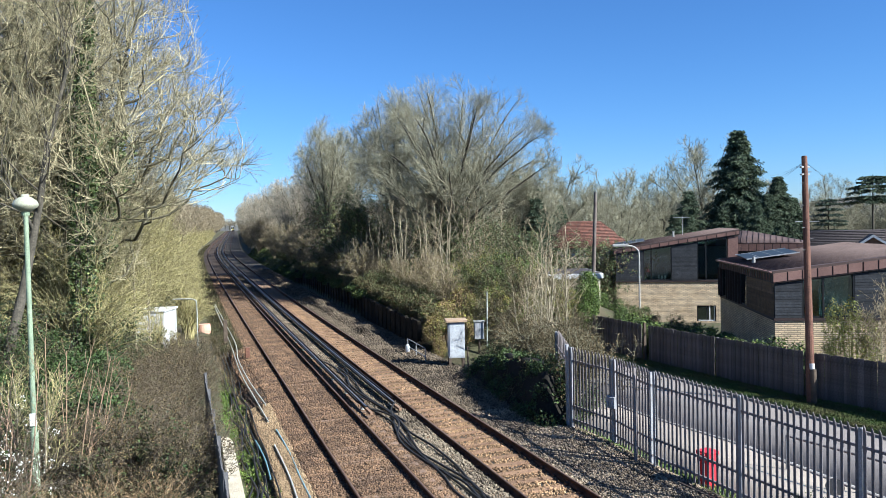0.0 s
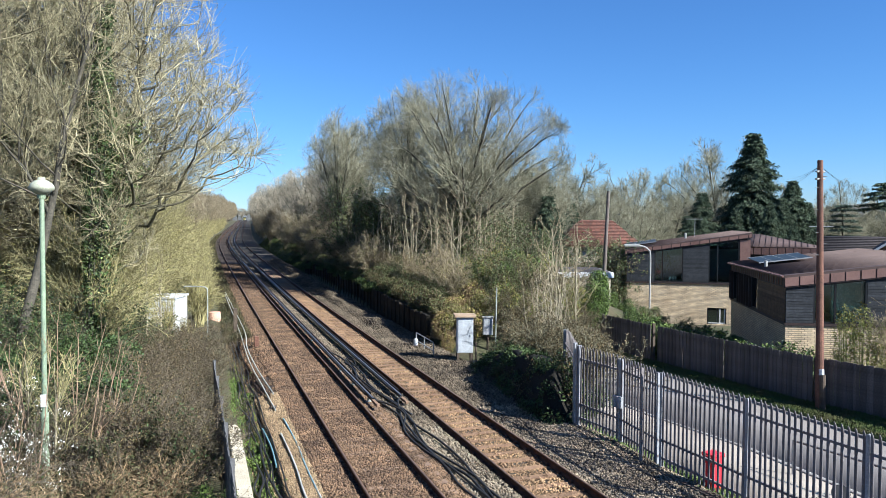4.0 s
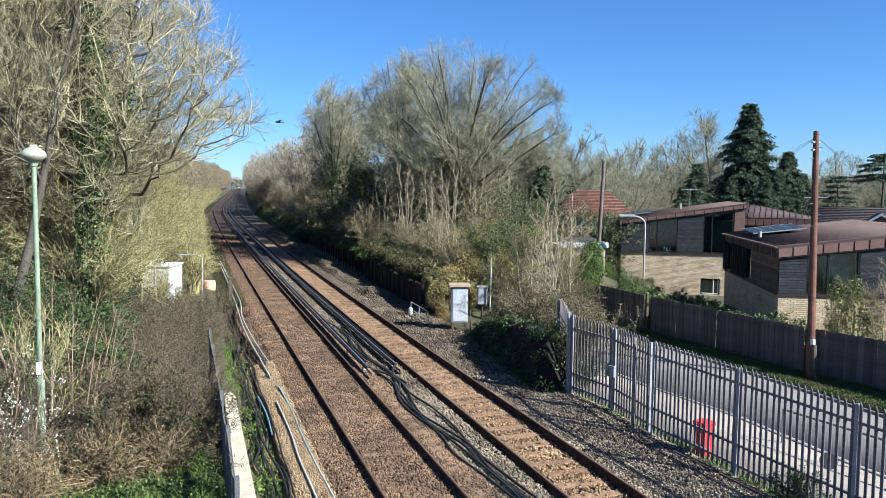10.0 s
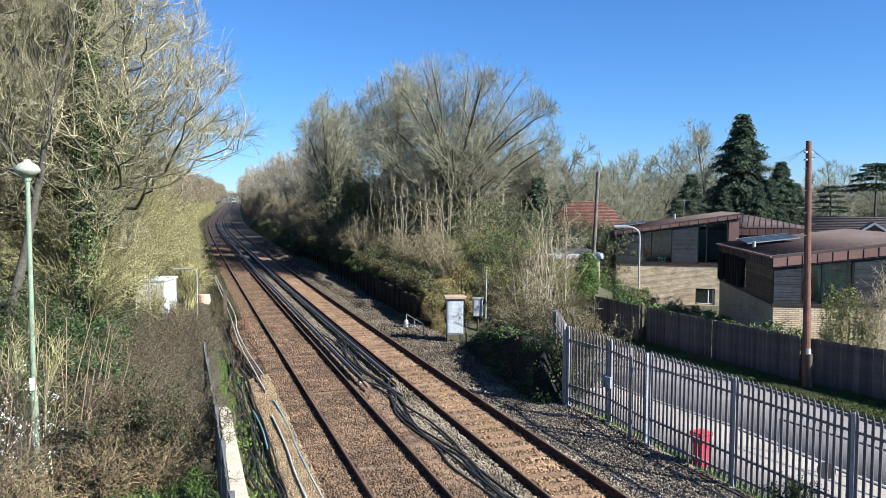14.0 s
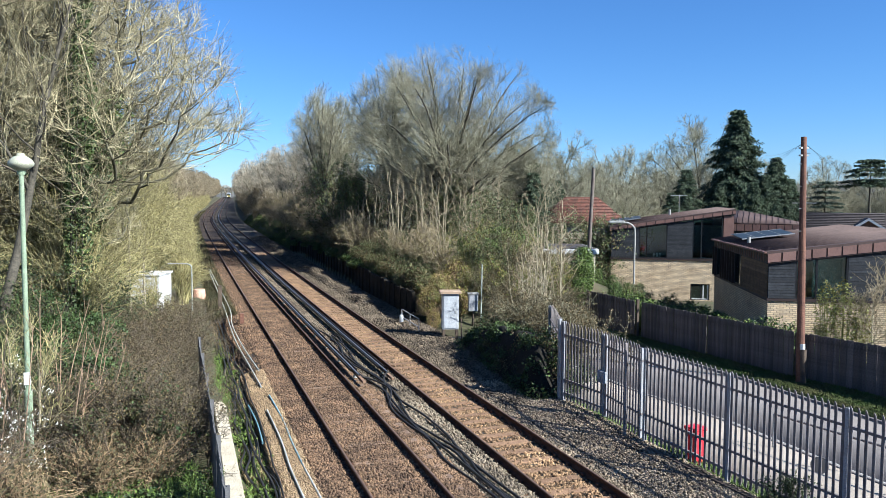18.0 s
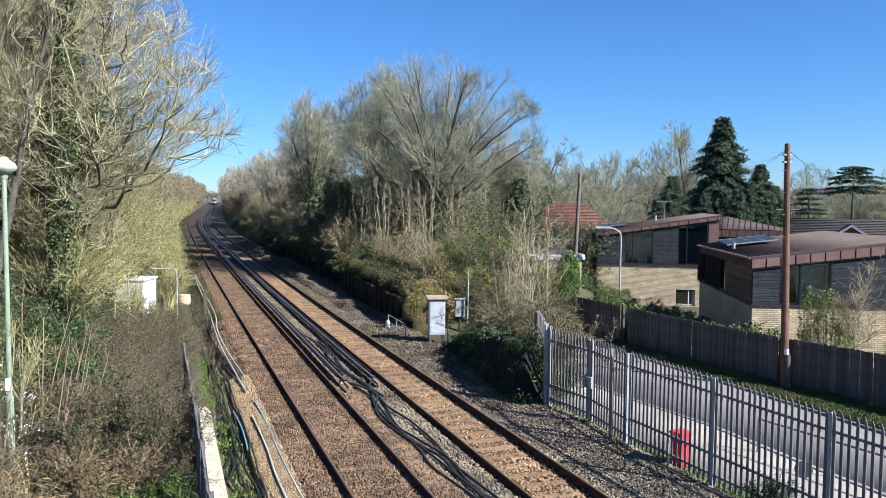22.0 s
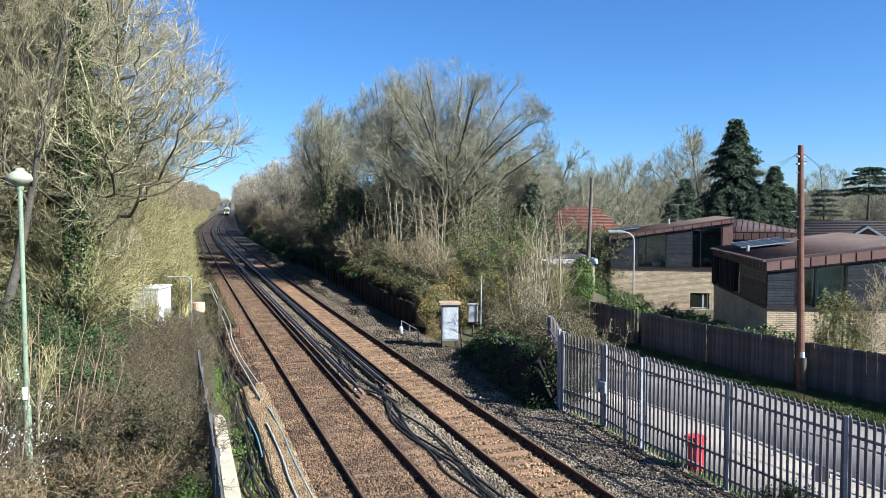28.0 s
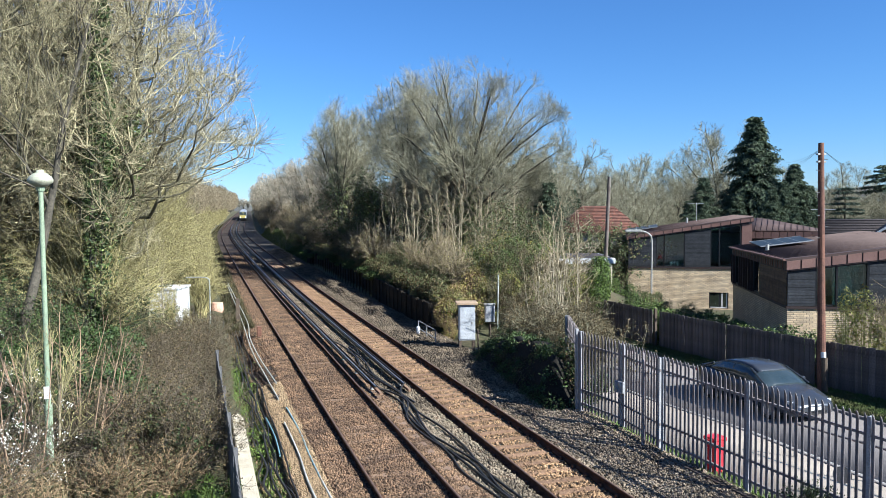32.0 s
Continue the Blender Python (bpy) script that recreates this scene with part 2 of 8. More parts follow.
M_FRESH = mat("fresh_green_leaf", (0.133, 0.187, 0.0351), (0.0936, 0.14, 0.0273), scale=1.0, rough=0.6, island=0.4, bump=0.0)
M_YELLEAF = mat("yellow_green_leaf", (0.257, 0.226, 0.0468), (0.187, 0.172, 0.039), scale=1.0, rough=0.6, island=0.4, bump=0.0)
M_FIR = mat("fir_needles", (0.045, 0.064, 0.038), (0.085, 0.105, 0.06), scale=0.8, rough=0.85, island=0.6, bump=0.0, spec=0.2)
M_CEDAR = mat("blue_green_needles", (0.0702, 0.0975, 0.0702), (0.0936, 0.117, 0.078), scale=0.8, rough=0.8, island=0.5, bump=0.0)
M_DEAD = mat("dead_bracken", (0.257, 0.172, 0.0936), (0.187, 0.121, 0.0663), scale=0.8, rough=0.95, island=0.45, bump=0.0)
M_STRAW = mat("dry_grass", (0.328, 0.265, 0.156), (0.25, 0.195, 0.109), scale=0.8, rough=0.95, island=0.4, bump=0.0)
M_BLOSSOM = mat("white_blossom", (0.80, 0.78, 0.70), (0.70, 0.68, 0.60), scale=3, rough=0.7, island=0.2, bump=0.0)
M_THICKET = mat("dark_thicket_twig", (0.133, 0.105, 0.0741), (0.078, 0.0624, 0.0429), scale=0.6, rough=0.95, island=0.45, bump=0.0)
M_HEDGELEAF = mat("hedge_leaf", (0.16, 0.112, 0.05), (0.062, 0.05, 0.024), scale=0.8, rough=0.6, island=0.65, bump=0.0, spec=0.3)
M_CANE = mat("dry_cane", (0.29, 0.205, 0.115), (0.165, 0.112, 0.062), scale=0.6, rough=0.9, island=0.55, bump=0.0)
M_REDSTEM = mat("red_brown_stem", (0.33, 0.225, 0.145), (0.22, 0.145, 0.095), scale=1.5, rough=0.7, island=0.3, bump=0.0)
M_STONE_T = mat("tan_stone", (0.211, 0.168, 0.115), (0.109, 0.0858, 0.0593), scale=0.8, rough=0.9, island=0.6, bump=0.0)
M_STONE_D = mat("dirty_stone", (0.135, 0.105, 0.072), (0.06, 0.047, 0.033), scale=0.8, rough=0.95, island=0.65, bump=0.0, spec=0.15)
# near black: the shade on the mound face is put into this colour
M_SOIL = mat("shade_dark_soil", (0.0156, 0.0133, 0.00936), (0.00936, 0.00858, 0.00624), scale=2.0, rough=1.0, bump=0.8, bscale=18)
M_STONE_O = mat("tan_orange_stone", (0.30, 0.19, 0.10), (0.13, 0.08, 0.045), scale=1.0, rough=0.9, island=0.7, bump=0.0)
M_OLIVE = mat("olive_brown_twig", (0.375, 0.327, 0.19), (0.19, 0.165, 0.098), scale=0.35, rough=0.95, island=0.65, bump=0.0)
M_CATKIN = mat("yellow_green_catkin", (0.20, 0.18, 0.055), (0.12, 0.105, 0.04), scale=1.0, rough=0.8, island=0.4, bump=0.0)
M_BRICKRED = mat("red_brown_brick", (0.20, 0.11, 0.08), (0.13, 0.075, 0.055), scale=2, rough=0.9)
M_LIMB = mat("lichened_limb_bark", (0.135, 0.122, 0.075), (0.07, 0.063, 0.04), scale=2, rough=0.95, bscale=22, bump=0.6)
M_BAMBOO = mat("bamboo_leaf", (0.27, 0.28, 0.075), (0.2, 0.215, 0.055), scale=1.0, rough=0.6, island=0.45, bump=0.0)
# wall timber darkened so its colour carries the shade on that face
M_WALLSHADE = mat("shade_dark_timber", (0.022, 0.018, 0.014), (0.036, 0.03, 0.022), scale=3, rough=0.95, obj=0.3, bscale=30, spec=0.1)
# white dimmed and mottled: leaf shade is put into the cabinet paint
M_CABINET = mat("dappled_shade_cabinet_paint", (0.406, 0.421, 0.437), (0.312, 0.32, 0.328), scale=5, rough=0.7, bump=0.1, grain=0.5)
M_SILVER = mat("polished_conductor_top", (0.328, 0.328, 0.335), (0.234, 0.234, 0.242), scale=3, rough=0.38, metal=0.8, bump=0.03)
M_GALVDARK = mat("dull_dark_galvanised", (0.133, 0.129, 0.129), (0.0936, 0.0897, 0.0897), scale=5, rough=0.75, metal=0.15, bump=0.1, obj=0.12)
# two paler copies of ivy_leaf, with sunlight put into their colour
M_IVYSUNLIT = mat("sunlit_ivy_leaf", (0.10, 0.125, 0.04), (0.15, 0.16, 0.06), scale=0.8, rough=0.55, island=0.5, bump=0.0, spec=0.35)
M_IVYLIT = mat("ivy_leaf_lit", (0.058, 0.088, 0.026), (0.108, 0.13, 0.04), scale=0.8, rough=0.55, island=0.55, bump=0.0, spec=0.35)
M_SAND = mat("sandy_stone", (0.36, 0.255, 0.145), (0.24, 0.165, 0.093), scale=1.0, rough=0.95, island=0.45, bump=0.0)
M_TANHOOD = mat("rust_stained_tan_hood", (0.39, 0.281, 0.187), (0.281, 0.195, 0.125), scale=3, rough=0.85)
M_FARWOOD = mat("far_wood", (0.0936, 0.0897, 0.078), (0.0702, 0.0702, 0.0663), scale=0.02, rough=1.0, bscale=0.3)


# ---- mesh helpers ----
def part(name, bm, material, parent=None, label=""):
    """Links a bmesh (or a ready mesh) as one mesh object under a thing or a part."""
    if isinstance(bm, bpy.types.Mesh):
        me = bm
    else:
        me = bpy.data.meshes.new(name)
        bm.to_mesh(me)
        bm.free()
    if not me.materials:
        me.materials.append(material)
    ob = new(name, me)
    if parent is not None:
        ob.parent = parent
    if label:
        ob["label"] = label
    return ob


def thing(name, label, category, m=None, group="", kind=""):
    ob = new(name)
    if m is not None:
        ob.matrix_world = m
    return tagged(ob, label, category, group, kind)


def box(bm, x0, x1, y0, y1, z0, z1, bevel=0.0, m=None):
    r = bmesh.ops.create_cube(bm, size=1.0, matrix=Matrix.Translation(((x0 + x1) / 2, (y0 + y1) / 2, (z0 + z1) / 2)) @ Matrix.Diagonal((x1 - x0, y1 - y0, z1 - z0, 1)))
    vs = r["verts"]
    if m is not None:
        bmesh.ops.transform(bm, matrix=m, verts=vs)
    if bevel:
        es = list({e for v in vs for e in v.link_edges})
        bmesh.ops.bevel(bm, geom=es, offset=bevel, segments=2, affect="EDGES", profile=0.6)
    return bm


def boxed(x0, x1, y0, y1, z0, z1, bevel=0.0):
    return box(bmesh.new(), x0, x1, y0, y1, z0, z1, bevel)


def rod(bm, a, b, r0, r1=None, n=10):
    a, b = Vector(a), Vector(b)
    d = b - a
    m = Matrix.Translation((a + b) / 2) @ d.to_track_quat("Z", "Y").to_matrix().to_4x4()
    bmesh.ops.create_cone(bm, cap_ends=True, segments=n, radius1=r0, radius2=r0 if r1 is None else r1, depth=d.length, matrix=m)
    return bm


def pipe(pts, r, n=8):
    """A bmesh tube of radius r through points, with rounded bends given by the points."""
    bm = bmesh.new()
    pts = [Vector(p) for p in pts]
    rings = []
    up = Vector((0, 0, 1))
    for i, p in enumerate(pts):
        t = (pts[min(i + 1, len(pts) - 1)] - pts[max(i - 1, 0)]).normalized()
        u = t.cross(up if abs(t.z) < 0.9 else Vector((1, 0, 0))).normalized()
        v = u.cross(t)
        rings.append([bm.verts.new(p + (u * math.cos(k * 2 * math.pi / n) + v * math.sin(k * 2 * math.pi / n)) * r) for k in range(n)])
    for a, b in zip(rings, rings[1:]):
        for k in range(n):
            bm.faces.new((a[k], a[(k + 1) % n], b[(k + 1) % n], b[k])).smooth = True
    bm.faces.new(rings[0])
    bm.faces.new(rings[-1][::-1])
    return bm


def smooth_path(pts, n=6):
    """Catmull-Rom through points."""
    pts = [Vector(p) for p in pts]
    out = []
    for i in range(len(pts) - 1):
        p0, p1, p2, p3 = pts[max(i - 1, 0)], pts[i], pts[i + 1], pts[min(i + 2, len(pts) - 1)]
        for k in range(n):
            t = k / n
            out.append(0.5 * (2 * p1 + (p2 - p0) * t + (2 * p0 - 5 * p1 + 4 * p2 - p3) * t * t + (3 * p1 - p0 - 3 * p2 + p3) * t ** 3))
    out.append(pts[-1])
    return out


def raw_mesh(name, verts, faces, material, smooth=False):
    """A mesh from numpy arrays; faces: (n, k)."""
    verts = np.asarray(verts, np.float32).reshape(-1, 3)
    faces = np.asarray(faces, np.int32)
    me = bpy.data.meshes.new(name)
    n, k = faces.shape
    me.vertices.add(len(verts))
    me.vertices.foreach_set("co", verts.ravel())
    me.loops.add(n * k)
    me.loops.foreach_set("vertex_index", faces.ravel())
    me.polygons.add(n)
    me.polygons.foreach_set("loop_start", np.arange(n, dtype=np.int32) * k)
    me.polygons.foreach_set("loop_total", np.full(n, k, np.int32))
    if smooth:
        me.polygons.foreach_set("use_smooth", np.ones(n, bool))
    me.update(calc_edges=True)
    me.materials.append(material)
    return me


def extrude_along(profile, stations):
    """Quads of a profile [(u, z)] swept along stations (origin, side vector): verts and faces arrays."""
    pr = np.array(profile, float)
    k, n = len(pr), len(stations)
    v = np.empty((n, k, 3))
    for i, (o, s) in enumerate(stations):
        v[i] = np.array(o) + pr[:, :1] * np.array(s) + pr[:, 1:] * np.array((0, 0, 1.0))
    f = [(i * k + j, i * k + (j + 1) % k, (i + 1) * k + (j + 1) % k, (i + 1) * k + j) for i in range(n - 1) for j in range(k)]
    return v.reshape(-1, 3), f


def tubes(lines, radii, sides=3):
    """Verts and quads of tubes along polylines: lines (N, K, 3), radii (N, K)."""
    N, K, _ = lines.shape
    t = np.gradient(lines, axis=1)
    t /= np.linalg.norm(t, axis=2, keepdims=True) + 1e-9
    ref = np.where(np.abs(t[..., 2:3]) < 0.9, np.array([0, 0, 1.0]), np.array([1.0, 0, 0]))
    u = np.cross(t, ref)
    u /= np.linalg.norm(u, axis=2, keepdims=True) + 1e-9
    w = np.cross(t, u)
    a = np.arange(sides) * 2 * np.pi / sides
    v = lines[:, :, None, :] + radii[:, :, None, None] * (u[:, :, None, :] * np.cos(a)[:, None] + w[:, :, None, :] * np.sin(a)[:, None])
    idx = np.arange(N * K * sides).reshape(N, K, sides)
    f = np.stack([idx[:, :-1], np.roll(idx[:, :-1], -1, 2), np.roll(idx[:, 1:], -1, 2), idx[:, 1:]], -1).reshape(-1, 4)
    return v.reshape(-1, 3), f


def merge(chunks):
    vs, fs, o = [], [], 0
    for v, f in chunks:
        vs.append(v)
        fs.append(np.asarray(f) + o)
        o += len(v)
    return np.concatenate(vs), np.concatenate(fs)


def limbs(rng, parent, prad, count, t0, t1, length, angle, up, wob, k, thin=0.62, shape=None):
    """Children of polylines: count each, leaving between t0 and t1 of the parent, of a length in metres (or a share by shape)."""
    N, K, _ = parent.shape
    t = rng.uniform(t0, t1, (N, count))
    t.sort(axis=1)
    s = t * (K - 1)
    i = np.minimum(s.astype(int), K - 2)
    fr = (s - i)[..., None]
    r = np.arange(N)[:, None]
    p = parent[r, i] * (1 - fr) + parent[r, i + 1] * fr
    d = parent[r, i + 1] - parent[r, i]
    d /= np.linalg.norm(d, axis=2, keepdims=True) + 1e-9
    rad = prad[r, i] * (1 - fr[..., 0]) + prad[r, i + 1] * fr[..., 0]
    q = rng.normal(size=(N, count, 3))
    q -= d * (q * d).sum(2, keepdims=True)
    q /= np.linalg.norm(q, axis=2, keepdims=True) + 1e-9
    an = np.radians(rng.normal(angle, angle * 0.22, (N, count, 1)))
    c = d * np.cos(an) + q * np.sin(an)
    L = length * rng.uniform(0.65, 1.2, (N, count))
    if shape is not None:
        L = L * shape(t)
    p, c, L, rad = p.reshape(-1, 3), c.reshape(-1, 3), L.reshape(-1), rad.reshape(-1) * thin
    out = np.empty((len(p), k + 1, 3))
    out[:, 0] = p
    for j in range(k):
        c = c + rng.normal(0, wob, c.shape) + np.array([0, 0, up])
        c /= np.linalg.norm(c, axis=1, keepdims=True)
        out[:, j + 1] = out[:, j] + c * (L / k)[:, None]
    taper = np.linspace(1, 0.35, k + 1)
    return out, np.maximum(rad[:, None] * taper, 0.0)


def leaf_cloud(rng, centres, size, droop=0.0):
    """Two-triangle bent leaves round the centres: verts, faces (triangles)."""
    n = len(centres)
    a = rng.normal(size=(n, 3))
    a[:, 2] -= droop
    a /= np.linalg.norm(a, axis=1, keepdims=True)
    b = rng.normal(size=(n, 3))
    b -= a * (a * b).sum(1, keepdims=True)
    b /= np.linalg.norm(b, axis=1, keepdims=True)
    nn = np.cross(a, b)
    s = size * rng.uniform(0.6, 1.3, (n, 1))
    v = np.stack([centres - a * s * 0.5, centres + b * s * 0.34 + nn * s * 0.12, centres + a * s * 0.5, centres - b * s * 0.34 + nn * s * 0.12], 1)
    i = np.arange(n)[:, None] * 4
    f = np.concatenate([i + np.array([0, 1, 2]), i + np.array([0, 2, 3])])
    return v.reshape(-1, 3), f


# ---- lie of the land ----
def bend(y):
    """Sideways drift of the line as it swings to the right far off."""
    return 0.031 * ((y - 170) + math.sqrt((y - 170) ** 2 + 1600)) - 0.14


def rise(y):
    """Height of the rails along the line, which climbs past about 90 m."""
    y = min(y, 640)
    return 0.006 * ((y - 50) + math.sqrt((y - 50) ** 2 + 900)) - 0.05


def step(a, b, x):
    t = min(max((x - a) / (b - a), 0.0), 1.0)
    return t * t * (3 - 2 * t)


def land(x, y):
    u = x - bend(max(y, 0))
    k = step(32, 40, y)
    base = rise(max(y, 0))
    z = -0.85
    if u < 1.6:
        z = -0.62 + 0.35 * step(1.6, 0.8, u) + 1.1 * step(0, -9, u) + 1.5 * step(-9, -40, u)
    elif u > 10.5:
        bank = -0.62 + 1.50 * step(11.5, 11.9 + 1.5 * step(80, 95, y), u) + 0.9 * step(12, 17, u) - (2.45 + 0.5 * step(64, 54, y)) * step(19, 30, u)
        z = -0.85 * (1 - k) + bank * k
    far = math.hypot(x, y)
    z += 0.06 * noise.noise((x * 0.5, y * 0.5, 3)) * (0 if 10.2 < u < 22 and y < 36 else 1)
    return base * step(60, 20, abs(u) * 0.25) + z + 9 * step(300, 1200, far) * (0 if abs(u) < 60 else 1)


def grid_axis(marks):
    out = []
    for a, b, s in marks:
        out += list(np.arange(a, b, s))
    return out + [marks[-1][1]]


gx = grid_axis([(-3000, -400, 200), (-400, -60, 20), (-60, -12, 4), (-12, 0, 0.6), (0, 32, 0.4), (32, 80, 3), (80, 400, 20), (400, 3000, 200)])
gy = grid_axis([(-1500, -100, 200), (-100, -10, 10), (-10, 60, 0.8), (60, 160, 2), (160, 720, 8), (720, 1000, 40), (1000, 4200, 200)])
V = [(x, y, land(x, y)) for y in gy for x in gx]
n = len(gx)
F = [(j * n + i, j * n + i + 1, (j + 1) * n + i + 1, (j + 1) * n + i) for j in range(len(gy) - 1) for i in range(n - 1)]
ground = part("ground", raw_mesh("ground", V, F, M_GROUND, True), M_GROUND)
tagged(ground, "bare brown earth with moss and leaf litter", "ground", kind="structure")


# ---- ballast bed ----
def stations(y0, y1, near=1.0):
    ys, y = [], y0
    while y < y1:
        ys.append(y)
        y += near if y < 120 else near * 5
    ys.append(y1)
    return ys


def line_at(y, u, z):
    return (u + bend(max(y, 0)), y, rise(max(y, 0)) + z)


def heap(c, y):
    """Hummocks of spare ballast along the foot of the bank."""
    if c < 9.2 or y < 38 or y > 120:
        return 0.0
    return (0.16 + 0.50 * max(0, noise.noise((c * 0.5, y * 0.22, 9)) + 0.2)) * step(9.2, 9.9, c) * step(11.0, 10.3, c) * step(38, 46, y)


def ballast_strip(name, prof, material, label, y0=-30, y1=720, rough=0.012):
    ys = stations(y0, y1, 0.5)
    us = [p[0] for p in prof]
    zs = [p[1] for p in prof]
    cols = np.arange(us[0], us[-1] + 0.01, 0.14)
    V, k = [], len(cols)
    for y in ys:
        for c in cols:
            z = float(np.interp(c, us, zs)) + rough * noise.noise((c * 3, y * 3, 0)) + rough * 0.7 * noise.noise((c * 0.9, y * 0.7, 5))
            z += heap(float(c), y)
            V.append(line_at(y, c, z))
    F = [(j * k + i, j * k + i + 1, (j + 1) * k + i + 1, (j + 1) * k + i) for j in range(len(ys) - 1) for i in range(k - 1)]
    ob = part(name, raw_mesh(name, V, F, material, True), material)
    return tagged(ob, label, "ballast", kind="structure")


PROF_L = [(1.35, -0.60), (2.0, -0.30), (2.7, -0.155), (3.2, -0.152), (3.5, -0.163), (4.8, -0.163), (5.1, -0.155), (5.8, -0.26)]
PROF_R = [(5.8, -0.26), (6.3, -0.38), (6.9, -0.43), (8.6, -0.43), (9.1, -0.41), (10.0, -0.40), (11.25, -0.36), (11.4, -0.62)]
ballast_left = ballast_strip("ballast_left", PROF_L, M_BALLAST_R, "rust-brown stone ballast under the line")
ballast_right = ballast_strip("ballast_right", PROF_R, M_BALLAST_G, "grey-brown stone ballast beside the line")


def scatter_stones(name, prof, material, y0, y1, count, size, seed, label, lift=0.0):
    """Loose angular stones on the bed, denser towards the near end."""
    rng = np.random.default_rng(seed)
    us = np.array([p[0] for p in prof])
    zs = np.array([p[1] for p in prof])
    u = rng.uniform(us[0] + 0.05, us[-1] - 0.05, count)
    y = y0 + (y1 - y0) * rng.uniform(0, 1, count) ** 1.6
    z = np.interp(u, us, zs) + lift + np.array([rise(q) for q in y]) + np.array([heap(p, q) for p, q in zip(u.tolist(), y.tolist())])
    s = size * rng.uniform(0.55, 1.35, count)
    octa = np.array([(1, 0, 0), (0, 1, 0), (-1, 0, 0), (0, -1, 0), (0, 0, 0.8), (0, 0, -0.8)], float)
    v = octa[None] * rng.uniform(0.6, 1.25, (count, 6, 1)) * s[:, None, None]
    a = rng.uniform(0, 6.28, count)
    ca, sa = np.cos(a)[:, None], np.sin(a)[:, None]
    tl = rng.normal(0, 0.5, (count, 1))
    x1, y1_ = v[..., 0] * ca - v[..., 1] * sa, v[..., 0] * sa + v[..., 1] * ca
    z1 = v[..., 2] + x1 * tl
    bends = np.array([bend(q) for q in y])
    v = np.stack([x1 + (u + bends)[:, None], y1_ + y[:, None], z1 + (z + s * 0.55)[:, None]], -1)
    tri = np.array([(0, 1, 4), (1, 2, 4), (2, 3, 4), (3, 0, 4), (1, 0, 5), (2, 1, 5), (3, 2, 5), (0, 3, 5)])
    f = (np.arange(count)[:, None, None] * 6 + tri).reshape(-1, 3)
    ob = part(name, raw_mesh(name, v, f, material), material)
    return tagged(ob, label, "stones", kind="stuff")


scatter_stones("ballast_stones", [(2.5, -0.195)] + PROF_L[2:], M_STONE_R, 11, 60, 105000, 0.033, 3, "loose rust-brown ballast stones on the bed")
scatter_stones("ballast_stones", [(5.6, -0.25), (6.3, -0.36), (6.9, -0.385)], M_STONE_T, 11, 62, 22000, 0.036, 4, "grey ballast stones between the two lines")
scatter_stones("ballast_stones", [(7.05, -0.437), (8.45, -0.437)], M_STONE_O, 11, 66, 24000, 0.034, 5, "rust-stained stones between the sleepers")
scatter_stones("ballast_stones", [(8.6, -0.39), (9.1, -0.42), (10.0, -0.40), (11.2, -0.36)], M_STONE_G, 11, 62, 78000, 0.031, 6, "grey ballast stones beside the line")


scatter_stones("ballast_stones", [(8.7, -0.41), (10.0, -0.40), (11.2, -0.36)], M_STONE_D, 38, 110, 22000, 0.065, 9, "grey ballast heaped along the foot of the bank", 0.0)
scatter_stones("ballast_stones", [(1.75, -0.40), (2.0, -0.29), (2.62, -0.155)], M_SAND, 11, 27, 20000, 0.022, 8, "sandy pale stones on the path beside the line", 0.012)


scatter_stones("ballast_stones", PROF_L, M_STONE_R, 30, 100, 26000, 0.048, 10, "rust-brown ballast stones further along the line")
scatter_stones("ballast_stones", [(5.6, -0.25), (6.3, -0.36), (6.9, -0.385)], M_STONE_D, 22, 100, 9000, 0.05, 11, "brown-grey stones between the two lines further on")
scatter_stones("ballast_stones", [(8.6, -0.40), (10.0, -0.40), (11.2, -0.36)], M_STONE_D, 24, 60, 15000, 0.058, 12, "coarse grey stones towards the foot of the bank")
scatter_stones("ballast_stones", [(7.05, -0.385), (8.45, -0.385)], M_STONE_O, 11, 60, 1500, 0.028, 13, "rusty stones spilled over the sleepers")
scatter_stones("ballast_stones", [(1.75, -0.41), (2.0, -0.31), (2.6, -0.17)], M_STONE_R, 11, 40, 2200, 0.032, 14, "scattered rusty stones on the sandy path")
scatter_stones("ballast_stones", [(1.16, -0.43), (1.35, -0.53), (1.55, -0.52), (1.75, -0.42)], M_SAND, 11, 40, 8000, 0.02, 15, "sandy grit among the lineside cables", 0.02)


def tufts(name, label, pts, h, material, seed, blades=9):
    """Grass and weeds: thin bent blades in tufts round the points."""
    rng = np.random.default_rng(seed)
    p = np.repeat(np.array(pts, float), blades, 0)
    n = len(p)
    p[:, :2] += rng.normal(0, 0.05, (n, 2))
    a = rng.uniform(0, 6.28, n)
    d = np.stack([np.cos(a), np.sin(a), np.zeros(n)], 1)
    s = np.stack([-np.sin(a), np.cos(a), np.zeros(n)], 1) * 0.007
    L = h * rng.uniform(0.5, 1.3, (n, 1))
    up = np.array([0, 0, 1.0])
    m1 = p + up * L * 0.6 + d * L * 0.2
    tip = p + up * L * 0.85 + d * L * 0.6
    v = np.stack([p - s, p + s, m1 + s * 0.8, m1 - s * 0.8, tip], 1).reshape(-1, 3)
    i = np.arange(n)[:, None] * 5
    f = np.concatenate([i + np.array([0, 1, 2]), i + np.array([0, 2, 3]), i + np.array([3, 2, 4])])
    return tagged(part(name, raw_mesh(name, v, f, material), material), label, "grass", kind="stuff")


